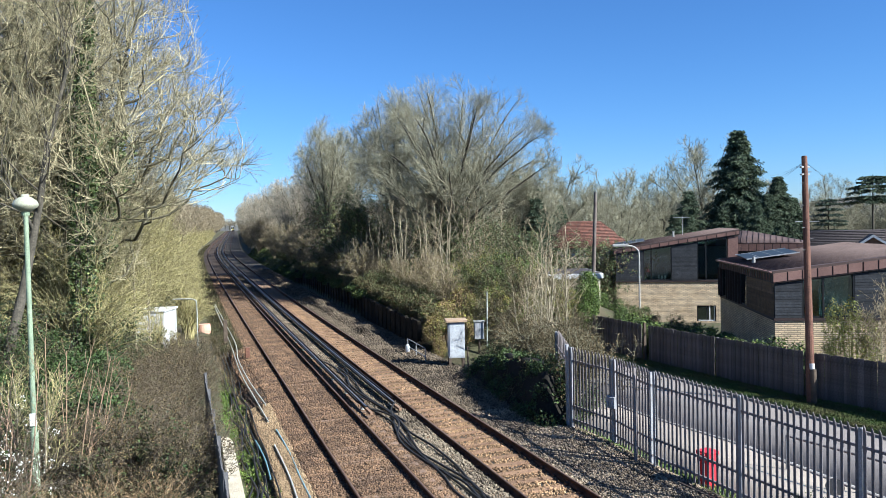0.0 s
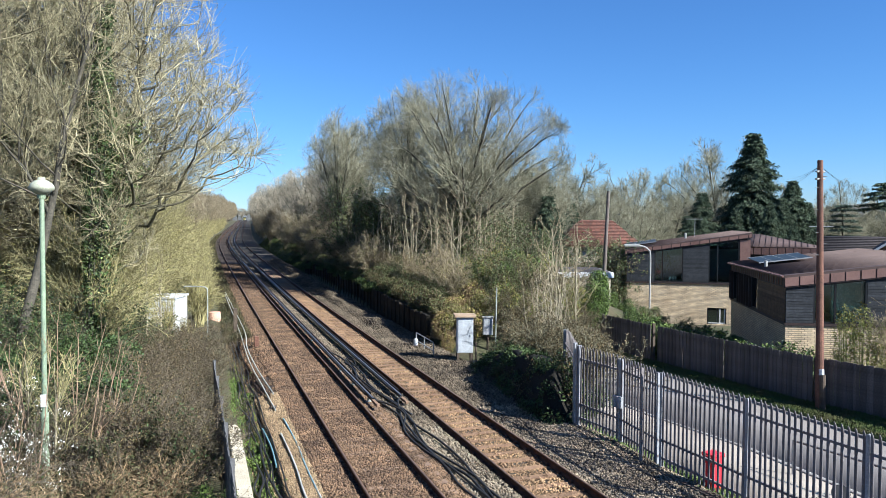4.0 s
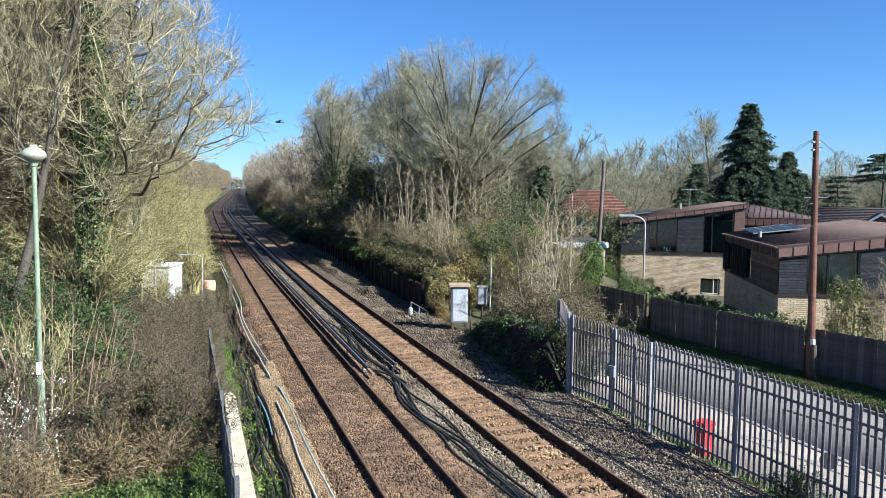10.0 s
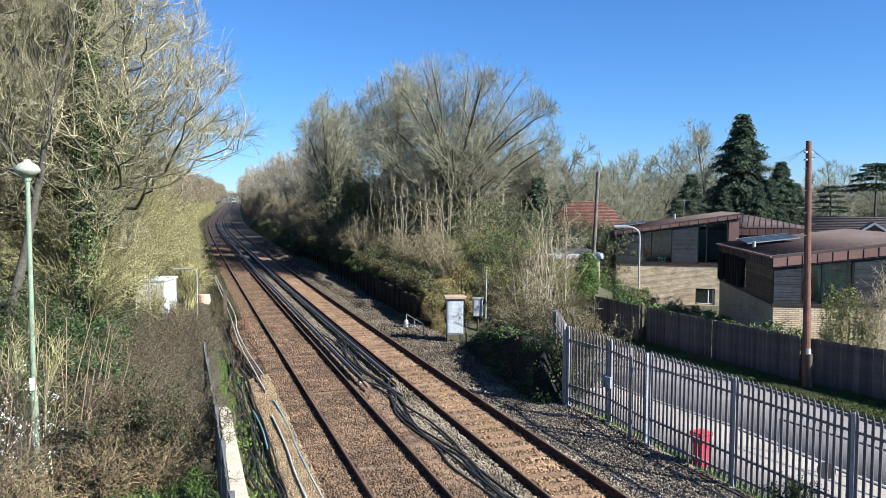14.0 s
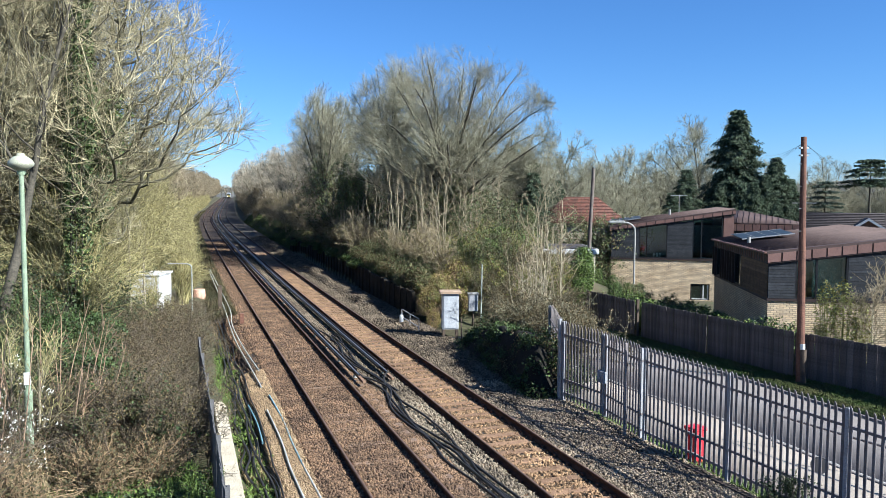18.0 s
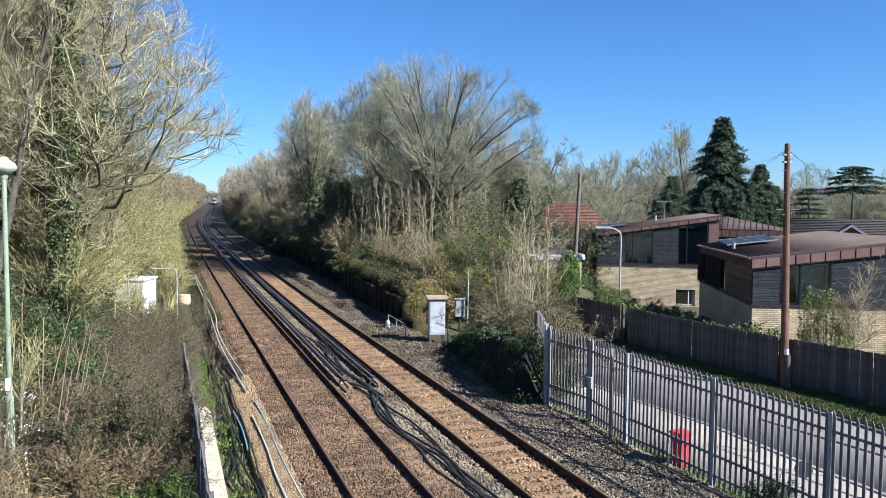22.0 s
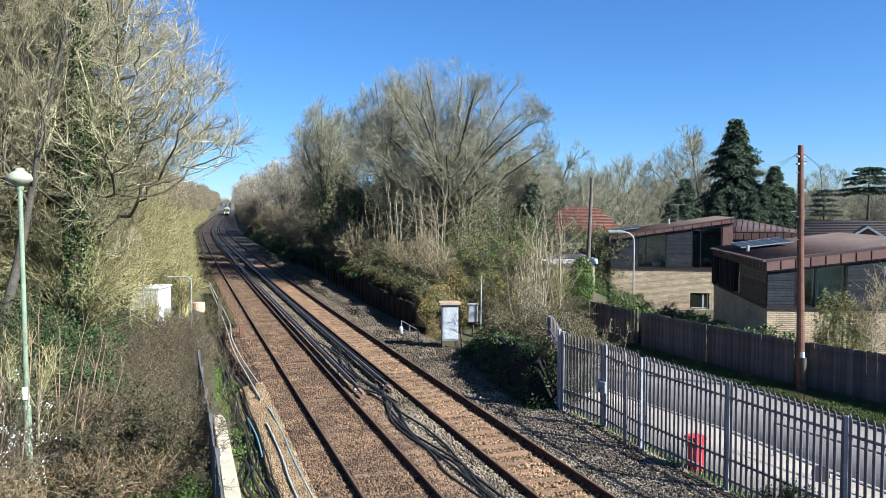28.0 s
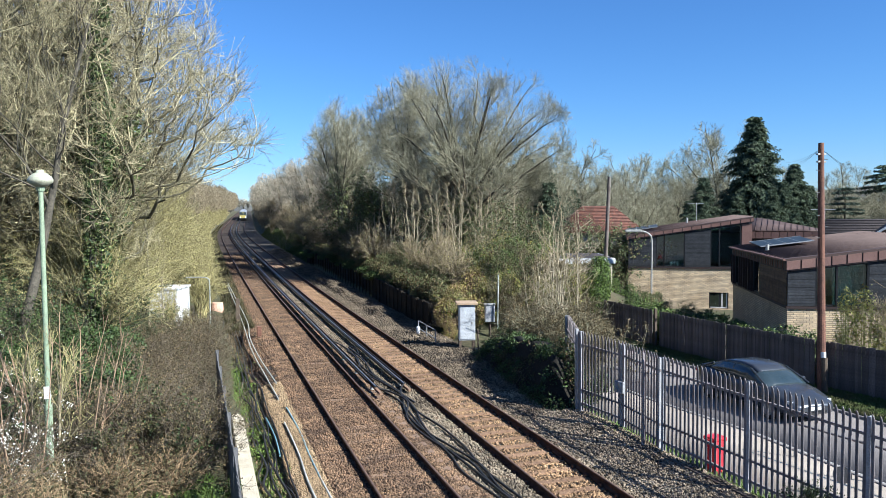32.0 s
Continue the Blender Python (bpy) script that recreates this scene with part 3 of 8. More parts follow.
rs = random.Random(77)
tufts("weeds", "fresh green weeds between the lineside cables", [(rs.uniform(1.15, 1.95), 14 + 22 * rs.random() ** 1.3, -0.5) for _ in range(1100)], 0.17, M_FRESH, 1)
tufts("weeds", "fresh green weeds beside the concrete walkway", [(rs.uniform(0.65, 1.3), rs.uniform(23.4, 31), -0.42) for _ in range(900)], 0.12, M_FRESH, 2)
tufts("grass", "dry tan grass and moss beside the walkway", [(rs.uniform(1.16, 1.9), 13 + 24 * rs.random(), -0.50) for _ in range(2600)], 0.09, M_STRAW, 9, 7)
tufts("grass", "green grass along the foot of the palisade", [(11.15 + 0.035 * (16.5 - y) + rs.gauss(0.15, 0.12), y, -0.42) for y in [rs.uniform(7, 20.5) for _ in range(900)]], 0.14, M_FRESH, 3)
tufts("grass", "short mown grass on the verge", [(edge_x, y, -0.5) for edge_x, y in [(rs.uniform(19.2, 21.2), rs.uniform(12, 31)) for _ in range(6000)]], 0.07, M_GRASS, 4, 7)
tufts("grass", "patch of green grass below the brambles", [(rs.uniform(-3.2, 0.2), rs.uniform(14.0, 17.6), -0.2) for _ in range(900)], 0.35, M_FRESH, 5)
tufts("grass", "tall dry straw-coloured grass among the brambles", [(x, y, land(x, y)) for x, y in [(rs.uniform(-6.2, -2.2), rs.uniform(15.0, 21.0)) for _ in range(650)]], 0.95, M_STRAW, 8, 5)
tufts("grass", "dry tan grass on the bank top", [(u + bend(y), y, land(u + bend(y), y)) for u, y in [(rs.uniform(11.9, 15.5), 38 + 62 * rs.random() ** 1.4) for _ in range(7000)]], 0.34, M_STRAW, 6, 6)
tufts("weeds", "dry and green weeds along the edge of the ballast", [(u + bend(y), y, rise(y) - 0.45 + 0.28 * step(1.4, 2.6, u)) for u, y in [(rs.uniform(1.2, 2.5), 40 + 200 * rs.random() ** 1.5) for _ in range(6000)]], 0.30, M_BRAMBLE, 10, 7)
tufts("grass", "green grass on the cutting slope", [(u + bend(y), y, land(u + bend(y), y)) for u, y in [(rs.uniform(11.6, 14.2), rs.uniform(50, 170)) for _ in range(9000)]], 0.28, M_GRASS, 7, 6)

# ---- rails, sleepers, conductor rails ----
RAIL = [(-0.070, -0.159), (0.070, -0.159), (0.066, -0.147), (0.012, -0.125), (0.010, -0.042), (0.034, -0.032), (0.034, -0.004), (0.028, 0.0), (-0.028, 0.0), (-0.034, -0.004), (-0.034, -0.032), (-0.010, -0.042), (-0.012, -0.125), (-0.066, -0.147)]


def side(y):
    d = bend(y + 0.5) - bend(max(y - 0.5, 0))
    return (1, -d, 0)


def swept(name, prof, u, z, y0, y1, material, parent, label="", near=2.0):
    st = [(line_at(y, u, z), side(y)) for y in stations(y0, y1, near)]
    v, f = extrude_along(prof, st)
    return part(name, raw_mesh(name, v, f, material), material, parent, label)


SLEEPER_BM = boxed(-1.25, 1.25, -0.125, 0.125, -0.11, 0.0, 0.012)
SLEEPER = bpy.data.meshes.new("sleeper")
SLEEPER_BM.to_mesh(SLEEPER)
SLEEPER.materials.append(M_SLEEPER)
SLEEPER_L = SLEEPER.copy()
SLEEPER_L.materials.clear()
SLEEPER_L.materials.append(M_SLEEPER_L)
SLEEPER_BM.free()


def track(label, u0, u1, z, mesh, sink, pitch=0.66):
    tr = thing("railway_track", label, "track", group="railway tracks")
    mid = (u0 + u1) / 2
    for u in (u0, u1):
        rail = swept("rail", RAIL, u, z, -30, 720, M_RAIL, tr, "rust-brown steel rail")
        swept("rail_head", [(-0.026, 0.0), (-0.026, 0.002), (0.026, 0.002), (0.026, 0.0)], u, z, -30, 720, M_RAILTOP, rail, "worn brown running surface")
    rng = random.Random(int(u0 * 10))
    y, n = -12.0, 0
    clips, far = [], []
    while y < 420:
        p = line_at(y, mid, z - 0.165 - sink - 0.055 * step(60, 110, y) + rng.uniform(-0.008, 0.008))
        if n < 235:
            ob = new("sleeper", mesh)
            ob.parent = tr
            ob.matrix_world = Matrix.Translation(p) @ Matrix.Rotation(-math.atan(bend(y + 1) - bend(y)) + rng.uniform(-0.012, 0.012), 4, "Z")
        else:
            far.append((p[0], p[1], p[2] - 0.062))
        if y < 75:
            for u in (u0, u1):
                for s in (-1, 1):
                    clips.append(line_at(y, u + s * 0.095, z - 0.14))
        y += pitch + rng.uniform(-0.03, 0.03)
        n += 1
    cube = np.array([(sx, sy, sz) for sx in (-1, 1) for sy in (-1, 1) for sz in (-1, 1)], float)
    quad = np.array([(0, 1, 3, 2), (4, 6, 7, 5), (0, 4, 5, 1), (2, 3, 7, 6), (0, 2, 6, 4), (1, 5, 7, 3)])

    def many(pts, half):
        pts = np.array(pts)
        return (pts[:, None] + cube[None] * np.array(half)).reshape(-1, 3), (np.arange(len(pts))[:, None, None] * 8 + quad).reshape(-1, 4)

    v, f = many(clips, (0.035, 0.055, 0.035))
    tagged(part("rail_fastening", raw_mesh("rail_fastening", v, f, M_RAIL), M_RAIL, tr, "small rusty rail fastenings"), kind="stuff")
    v, f = many(far, (1.25, 0.125, 0.06))
    tagged(part("far_sleeper_bed", raw_mesh("far_sleeper_bed", v, f, mesh.materials[0]), None, tr), kind="stuff")
    return tr


LL, LR, RL, RR = 3.39, 4.895, 6.995, 8.50
ZR = -0.226
track("rust-brown rails on brown half-buried sleepers in ballast", LL, LR, 0.0, SLEEPER_L, -0.022)
track("rust-brown rails on pale rust-stained sleepers in ballast", RL, RR, ZR, SLEEPER, 0.0)


def conductor(label, u, z, y0):
    c = thing("conductor_rail", label, "conductor rail", group="conductor rails")
    swept("live_rail", [(-0.05, -0.10), (0.05, -0.10), (0.035, -0.06), (0.035, 0.0), (-0.035, 0.0), (-0.035, -0.06)], u, z, y0, 600, M_COND, c)
    swept("contact_surface", [(-0.030, 0.0), (-0.030, 0.003), (0.030, 0.003), (0.030, 0.0)], u, z, y0, 600, M_SILVER, c, "silvery worn contact surface")
    for s in (-1, 1):
        swept("guard_board", [(-0.012, -0.07), (0.012, -0.07), (0.012, 0.02), (-0.012, 0.02)], u + s * 0.10, z, y0 + 0.8, 600, M_COND, c, "dark timber guard board")
    rng = random.Random(7)
    y = y0 + 0.6
    while y < 110:
        p = line_at(y, u, z - 0.10)
        part("insulator", rod(rod(bmesh.new(), (p[0], p[1], p[2] - 0.14), (p[0], p[1], p[2] - 0.04), 0.075, 0.06, 8), (p[0], p[1], p[2] - 0.04), p, 0.05, 0.045, 8), M_LAMPGREY, c)
        y += 2.65
    part("end_ramp", box(bmesh.new(), u + bend(y0) - 0.05, u + bend(y0) + 0.05, y0 - 0.75, y0 + 0.02, z - 0.09, z - 0.005, 0.012), M_BOARD, c, "pale rusty ramp end")
    return c


conductor("third rail with dark guard boards beside the running rail", 5.33, 0.10, 24.1)
conductor("third rail with dark guard boards beside the running rail", 6.56, ZR + 0.10, 25.2)


def cable(label, pts, r, material, name="cable", n=8):
    ob = part(name, pipe(smooth_path(pts, 8), r, n), material)
    return tagged(ob, label, "cable", group="cables along the line")


def power_cable(run):
    cable("thick black power cable snaking over the ballast", [(x + 0.11 * math.sin(y * 1.7 + 2.1 * i + len(run)), y, z + 0.045 + rise(y)) for i, (x, y, z) in enumerate(run)], 0.031, M_RUBBER)


power_cable([(5.40, 24.2, -0.02), (5.70, 23.9, -0.12), (5.95, 22.8, -0.18), (5.52, 21.2, -0.2), (5.46, 19.8, -0.2), (5.72, 18.2, -0.22), (6.05, 16.9, -0.25), (6.10, 15.2, -0.27), (6.18, 12.0, -0.27)])
power_cable([(6.50, 25.2, -0.16), (6.35, 24.8, -0.27), (6.02, 23.4, -0.25), (5.60, 21.6, -0.2), (5.58, 19.9, -0.2), (5.95, 18.3, -0.25), (6.28, 16.8, -0.3), (6.22, 15.0, -0.3), (6.30, 12.0, -0.3)])
power_cable([(5.42, 33.9, -0.1), (5.72, 34.2, -0.18), (6.05, 33.2, -0.27), (5.88, 30.5, -0.24), (5.78, 27.6, -0.2), (6.02, 25.4, -0.25), (6.12, 23.6, -0.28), (6.02, 21.8, -0.26), (6.30, 20.2, -0.3), (6.45, 18.4, -0.32), (6.32, 16.2, -0.3), (6.42, 13.0, -0.32)])
power_cable([(6.20, 33.0, -0.30), (6.02, 32.0, -0.26), (6.12, 31.0, -0.27), (5.98, 29.0, -0.25), (5.94, 26.8, -0.25), (6.10, 24.6, -0.27), (6.18, 22.5, -0.29), (5.98, 20.4, -0.25), (5.85, 18.7, -0.23), (5.92, 17.0, -0.25), (6.04, 14.0, -0.27), (6.05, 12.0, -0.27)])
power_cable([(6.38, 31.6, -0.26), (6.22, 32.4, -0.2), (6.30, 33.2, -0.27), (6.10, 30.2, -0.27), (6.08, 27.4, -0.26), (6.20, 25.0, -0.28), (6.26, 23.0, -0.29)])
power_cable([(5.52, 26.2, -0.15), (5.62, 24.6, -0.2), (5.78, 23.0, -0.22), (5.70, 21.4, -0.22), (5.66, 19.6, -0.21), (5.82, 17.6, -0.23), (5.72, 16.2, -0.22), (5.95, 14.6, -0.25), (6.0, 12.4, -0.26)])

# pipes and cables on the left of the line
for label, material, r, pts in [
    ("bright blue plastic pipe lying beside the line", M_BLUE, 0.026, [(2.42, 23.3, -0.12), (2.50, 20.6, -0.15), (2.47, 18.8, -0.15), (2.48, 16.9, -0.15)]),
    ("pale grey-green conduit lying beside the line", M_PALEPIPE, 0.026, [(2.48, 16.9, -0.15), (2.52, 15.2, -0.14), (2.60, 12.0, -0.14)]),
    ("pale grey-green conduit lying beside the line", M_PALEPIPE, 0.026, [(2.20, 21.8, -0.16), (2.24, 19.0, -0.17), (2.20, 17.0, -0.18), (2.22, 15.2, -0.18), (2.25, 12.0, -0.18)]),
    ("pale blue pipe lying in weeds", M_BLUE, 0.024, [(1.78, 23.0, -0.3), (1.85, 21.0, -0.28), (1.82, 19.2, -0.28)]),
    ("pale conduit raised on short posts", M_PALEPIPE, 0.026, [(2.05, 62, 0.3), (2.2, 52, 0.15), (2.3, 41, 0.1), (2.12, 36, 0.05), (2.2, 31, 0.0), (2.42, 26.5, -0.05)]),
    ("pale conduit raised on short posts", M_PALEPIPE, 0.026, [(1.95, 60, 0.3), (2.05, 50, 0.1), (2.08, 41, 0.0), (2.02, 33, -0.02), (2.18, 28, -0.1), (2.30, 24.5, -0.14)]),
]:
    cable(label, pts, r, material, "pipe")
rng = random.Random(5)
for k in range(7):
    x = 1.27 + 0.095 * k
    cable("black lineside cable running through weeds", [(x + rng.uniform(-0.11, 0.11), y + rng.uniform(-0.5, 0.5), -0.36 + 0.02 * k + rng.uniform(-0.025, 0.03)) for y in (58, 50, 43, 37, 32, 29, 27, 25, 23.5, 22, 20.5, 19, 17.5, 16, 14.5, 13)], (0.022, 0.028, 0.018)[k % 3], M_RUBBER)

# ---- road, pavement, verge ----
EDGE = [(-6, 16.9, 21.6), (4, 15.6, 20.4), (10, 14.95, 19.4), (14, 14.75, 19.0), (18, 14.75, 18.95), (22, 14.2, 18.9), (30, 13.9, 18.6), (40, 13.8, 18.4), (60, 15.0, 19.4)]


def edge(y, c):
    return float(np.interp(y, [e[0] for e in EDGE], [e[c] for e in EDGE]))


def strip(name, left, right, z, material, label, category, y0=-6, y1=33, thick=0.25, dy=0.8):
    ys = list(np.arange(y0, y1, dy)) + [y1]
    V, F = [], []
    for y in ys:
        a, b = left(y), right(y)
        V += [(a, y, z - thick), (a, y, z), (b, y, z), (b, y, z - thick)]
    for i in range(len(ys) - 1):
        F += [tuple(i * 4 + q for q in (j, j + 1, j + 5, j + 4)) for j in range(3)]
    F += [(0, 3, 2, 1)] + [tuple(len(V) - 4 + q for q in (0, 1, 2, 3))]
    return tagged(part(name, raw_mesh(name, V, F, material), material), label, category, kind="structure")


strip("road", lambda y: edge(y, 1), lambda y: edge(y, 2), -0.60, M_ASPHALT, "worn grey asphalt lane behind the railings", "road")
strip("pavement", lambda y: 11.40, lambda y: edge(y, 1) - 0.12, -0.52, M_PAVE, "pale dusty pavement behind the railings", "pavement")
strip("kerb", lambda y: edge(y, 1) - 0.118, lambda y: edge(y, 1) + 0.002, -0.50, M_ASPHALT, "pale concrete kerb along the lane", "kerb")
strip("verge", lambda y: edge(y, 2) + 0.13, lambda y: 21.6 if y < 20 else 20.8, -0.50, M_GRASS, "mown green verge below the timber fence", "grass")
strip("kerb", lambda y: edge(y, 2), lambda y: edge(y, 2) + 0.128, -0.53, M_ASPHALT, "pale concrete kerb along the lane", "kerb")
strip("road_marking", lambda y: edge(y, 1) + 0.22, lambda y: edge(y, 1) + 0.275, -0.594, M_LINE, "worn white edge line on asphalt", "marking", thick=0.004)


# ---- palisade fences ----
def pale_mesh(name, h, material):
    """A corrugated steel pale with a splayed, pointed top."""
    prof = [(-0.034, 0.0), (-0.020, 0.018), (-0.007, 0.004), (0.007, 0.004), (0.020, 0.018), (0.034, 0.0)]
    prof = prof + [(x, y - 0.006) for x, y in reversed(prof)]
    rows = [(0.0, 0.0, 1.0), (h - 0.16, 0.0, 1.0), (h - 0.12, 0.004, 0.95), (h - 0.05, 0.014, 0.62), (h, 0.028, 0.10)]
    V = [(x * w, y + off, z) for z, off, w in rows for x, y in prof]
    k = len(prof)
    F = [(i * k + j, i * k + (j + 1) % k, (i + 1) * k + (j + 1) % k, (i + 1) * k + j) for i in range(len(rows) - 1) for j in range(k)]
    return raw_mesh(name, V, F, material)


PALE = pale_mesh("pale", 2.40, M_GALVOLD)
PALE_BRIGHT = pale_mesh("bright_pale", 1.85, M_GALVDARK)


def hexa(name, v, material):
    """A closed six-sided block from eight corners, two rows of four in (row, x, z) order."""
    bm = bmesh.new()
    q = [bm.verts.new(p) for p in v]
    for f in ((0, 2, 3, 1), (4, 5, 7, 6), (0, 1, 5, 4), (2, 6, 7, 3), (1, 3, 7, 5), (0, 4, 6, 2)):
        bm.faces.new([q[i] for i in f])
    bmesh.ops.recalc_face_normals(bm, faces=bm.faces[:])
    me = bpy.data.meshes.new(name)
    bm.to_mesh(me)
    bm.free()
    me.materials.append(material)
    return me


def along(a, b):
    """The pose of a fence bay: local x from a to b."""
    a, b = Vector(a), Vector(b)
    d = b - a
    return Matrix.Translation(a) @ Matrix.Rotation(math.atan2(d.y, d.x), 4, "Z"), d.length, d.z


def i_post(bm, x, h, w=0.1, z0=-0.3):
    for y in (-w / 2, w / 2 - 0.012):
        box(bm, x - w * 0.42, x + w * 0.42, y, y + 0.012, z0, h)
    box(bm, x - 0.006, x + 0.006, -w / 2 + 0.012, w / 2 - 0.012, z0, h)
    return bm


def bay(parent, a, b, mesh, rails, pitch=0.155, h=2.4, rail_mat=None, x0=0.09, lift=0.08):
    m, L, dz = along(a, b)
    inv = parent.matrix_world.inverted()
    for z in rails:
        rb = box(bmesh.new(), 0.0, L, -0.028, 0.028, z - 0.028, z + 0.028, 0.004)
        ob = part("rail", rb, rail_mat or M_GALVOLD, parent)
        ob.matrix_local = inv @ m
    n = int((L - 2 * x0) / pitch) + 1
    p = (L - 2 * x0) / max(n - 1, 1)
    for i in range(n):
        ob = new("pale", mesh)
        ob.parent = parent
        ob.matrix_local = inv @ m @ pose(x0 + i * p, -0.03, lift, random.uniform(-0.4, 0.4), random.uniform(-0.4, 0.4), 180)


FENCE = [(11.22, 13.57), (11.36, 10.58), (11.52, 7.6), (11.7, 4.6)]
ZF = -0.35
fence = thing("palisade_fence", "weathered galvanised steel palisade fence with splayed points", "fence", pose(11.08, 16.55, ZF))
prev = (11.08, 16.55)
for q in FENCE:
    bay(fence, (*prev, ZF), (*q, ZF), PALE, (0.27, 0.72, 2.08))
    prev = q
for q in [(11.08, 16.55)] + FENCE:
    ob = part("post", i_post(bmesh.new(), 0, 2.42, 0.09), M_GALV, fence, "bright galvanised post")
    ob.matrix_local = fence.matrix_world.inverted() @ pose(*q, ZF, 0, 0, -87)

gate = thing("palisade_gate", "double-leaf galvanised steel palisade gate, closed and padlocked", "gate", pose(10.97, 20.92, ZF))
GP = [(10.97, 20.92), (11.24, 18.78), (11.08, 16.68)]
for a, b in zip(GP, GP[1:]):
    bay(gate, (*a, ZF), (*b, ZF), PALE, (0.27, 0.68, 2.06), pitch=0.15, x0=0.12)
    for q, w in ((a, 0.07), (b, 0.06)):
        d = (Vector(b) - Vector(a)).normalized() * (0.05 if q is a else -0.05)
        ob = part("stile", box(bmesh.new(), -w / 2, w / 2, -w / 2, w / 2, 0.05, 2.38, 0.005), M_GALV, gate)
        ob.matrix_local = gate.matrix_world.inverted() @ pose(q[0] + d.x, q[1] + d.y, ZF)
for q, h in (((10.97, 21.0), 2.5), ((10.99, 20.75), 2.46)):
    ob = part("gatepost", box(bmesh.new(), -0.05, 0.05, -0.05, 0.05, -0.3, h, 0.008), M_GALV, gate, "bright square gatepost")
    ob.matrix_local = gate.matrix_world.inverted() @ pose(*q, ZF)
lb = box(bmesh.new(), -0.10, 0.03, -0.17, 0.17, 1.02, 1.34, 0.01)
lock = part("lock_box", lb, M_GALV, gate, "steel lock box with padlock shroud")
lock.matrix_local = gate.matrix_world.inverted() @ pose(11.17, 18.78, ZF)
part("padlock", rod(boxed(-0.16, -0.11, -0.04, 0.04, 1.06, 1.16, 0.008), (-0.13, -0.03, 1.14), (-0.13, 0.03, 1.22), 0.012), M_LAMPGREY, lock)

side_fence = thing("palisade_fence", "galvanised palisade fence bay half-hidden in ivy", "fence", pose(10.97, 21.0, ZF))
bay(side_fence, (10.97, 21.0, ZF), (12.2, 24.1, ZF), PALE, (0.42, 1.98))
ob = part("post", i_post(bmesh.new(), 0, 2.45, 0.11), M_GALV, side_fence)
ob.matrix_local = side_fence.matrix_world.inverted() @ pose(12.2, 24.1, ZF)

lean_post = thing("marker_post", "slim rusty steel post standing against the gate", "post", pose(10.9, 17.2, -0.42))
part("shaft", box(bmesh.new(), -0.035, 0.035, -0.035, 0.035, -0.1, 2.5, 0.006), M_GALVOLD, lean_post)

left_fence = thing("palisade_fence", "grey galvanised palisade fence beside a concrete trough", "fence", pose(0.55, 25.6, -0.55))
ZL = -0.55
prev = (0.50, 25.6)
for q in [(0.52, 22.9), (0.55, 20.2), (0.57, 17.5), (0.59, 14.8), (0.6, 12.1)]:
    bay(left_fence, (*prev, ZL), (*q, ZL), PALE_BRIGHT, (0.35, 1.45), h=1.85, rail_mat=M_GALVDARK)
    prev = q
for q in [(0.50, 25.6), (0.52, 22.9), (0.55, 20.2), (0.57, 17.5), (0.59, 14.8), (0.6, 12.1)]:
    ob = part("post", i_post(bmesh.new(), 0, 1.9, 0.09), M_GALVDARK, left_fence)
    ob.matrix_local = left_fence.matrix_world.inverted() @ pose(*q, ZL)

slab = bmesh.new()
outline = [(0.72, 11.0), (1.10, 11.0), (1.12, 22.6), (1.08, 23.0), (0.98, 23.25), (0.88, 23.3), (0.80, 23.2)]
low = [slab.verts.new((x, y, -0.62)) for x, y in outline]
top = [slab.verts.new((x, y, -0.15)) for x, y in outline]
slab.faces.new(low[::-1])
slab.faces.new(top)
for k in range(len(outline)):
    slab.faces.new((low[k], low[(k + 1) % len(outline)], top[(k + 1) % len(outline)], top[k]))
bmesh.ops.bevel(slab, geom=[e for e in slab.edges if all(v.co.z > -0.2 for v in e.verts)], offset=0.02, segments=2, affect="EDGES")
walkway = part("concrete_walkway", slab, M_CONC)
tagged(walkway, "pale concrete walkway slab with a rounded end", "walkway")
edging = thing("timber_edging", "dark timber edging board below the palisade", "edging", pose(10.85, 16.2, -0.42, 0, 0, -87.5))
for k in range(4):
    part("board", boxed(k * 2.4, k * 2.4 + 2.36, -0.05, 0.05, -0.15, 0.12 + 0.01 * (k % 2), 0.01), M_DARKTIMBER, edging)

# ---- timber boundary fence ----
WOOD = [(22.6, 9.0), (21.75, 15.5), (21.38, 18.95), (20.72, 21.7), (20.3, 26.0), (20.0, 30.3)]
WOOD2 = [(19.97, 30.75), (19.9, 34.8), (20.6, 42.0)]
BOARDS = []
for s in range(4):
    bmx = boxed(-0.059, 0.059, -0.010, 0.010, 0.06, 1.80 + (0.012, -0.01, 0.0, 0.018)[s], 0.003)
    me = bpy.data.meshes.new("fence_board")
    bmx.to_mesh(me)
    bmx.free()
    me.materials.append(M_FENCEWOOD)
    BOARDS.append(me)


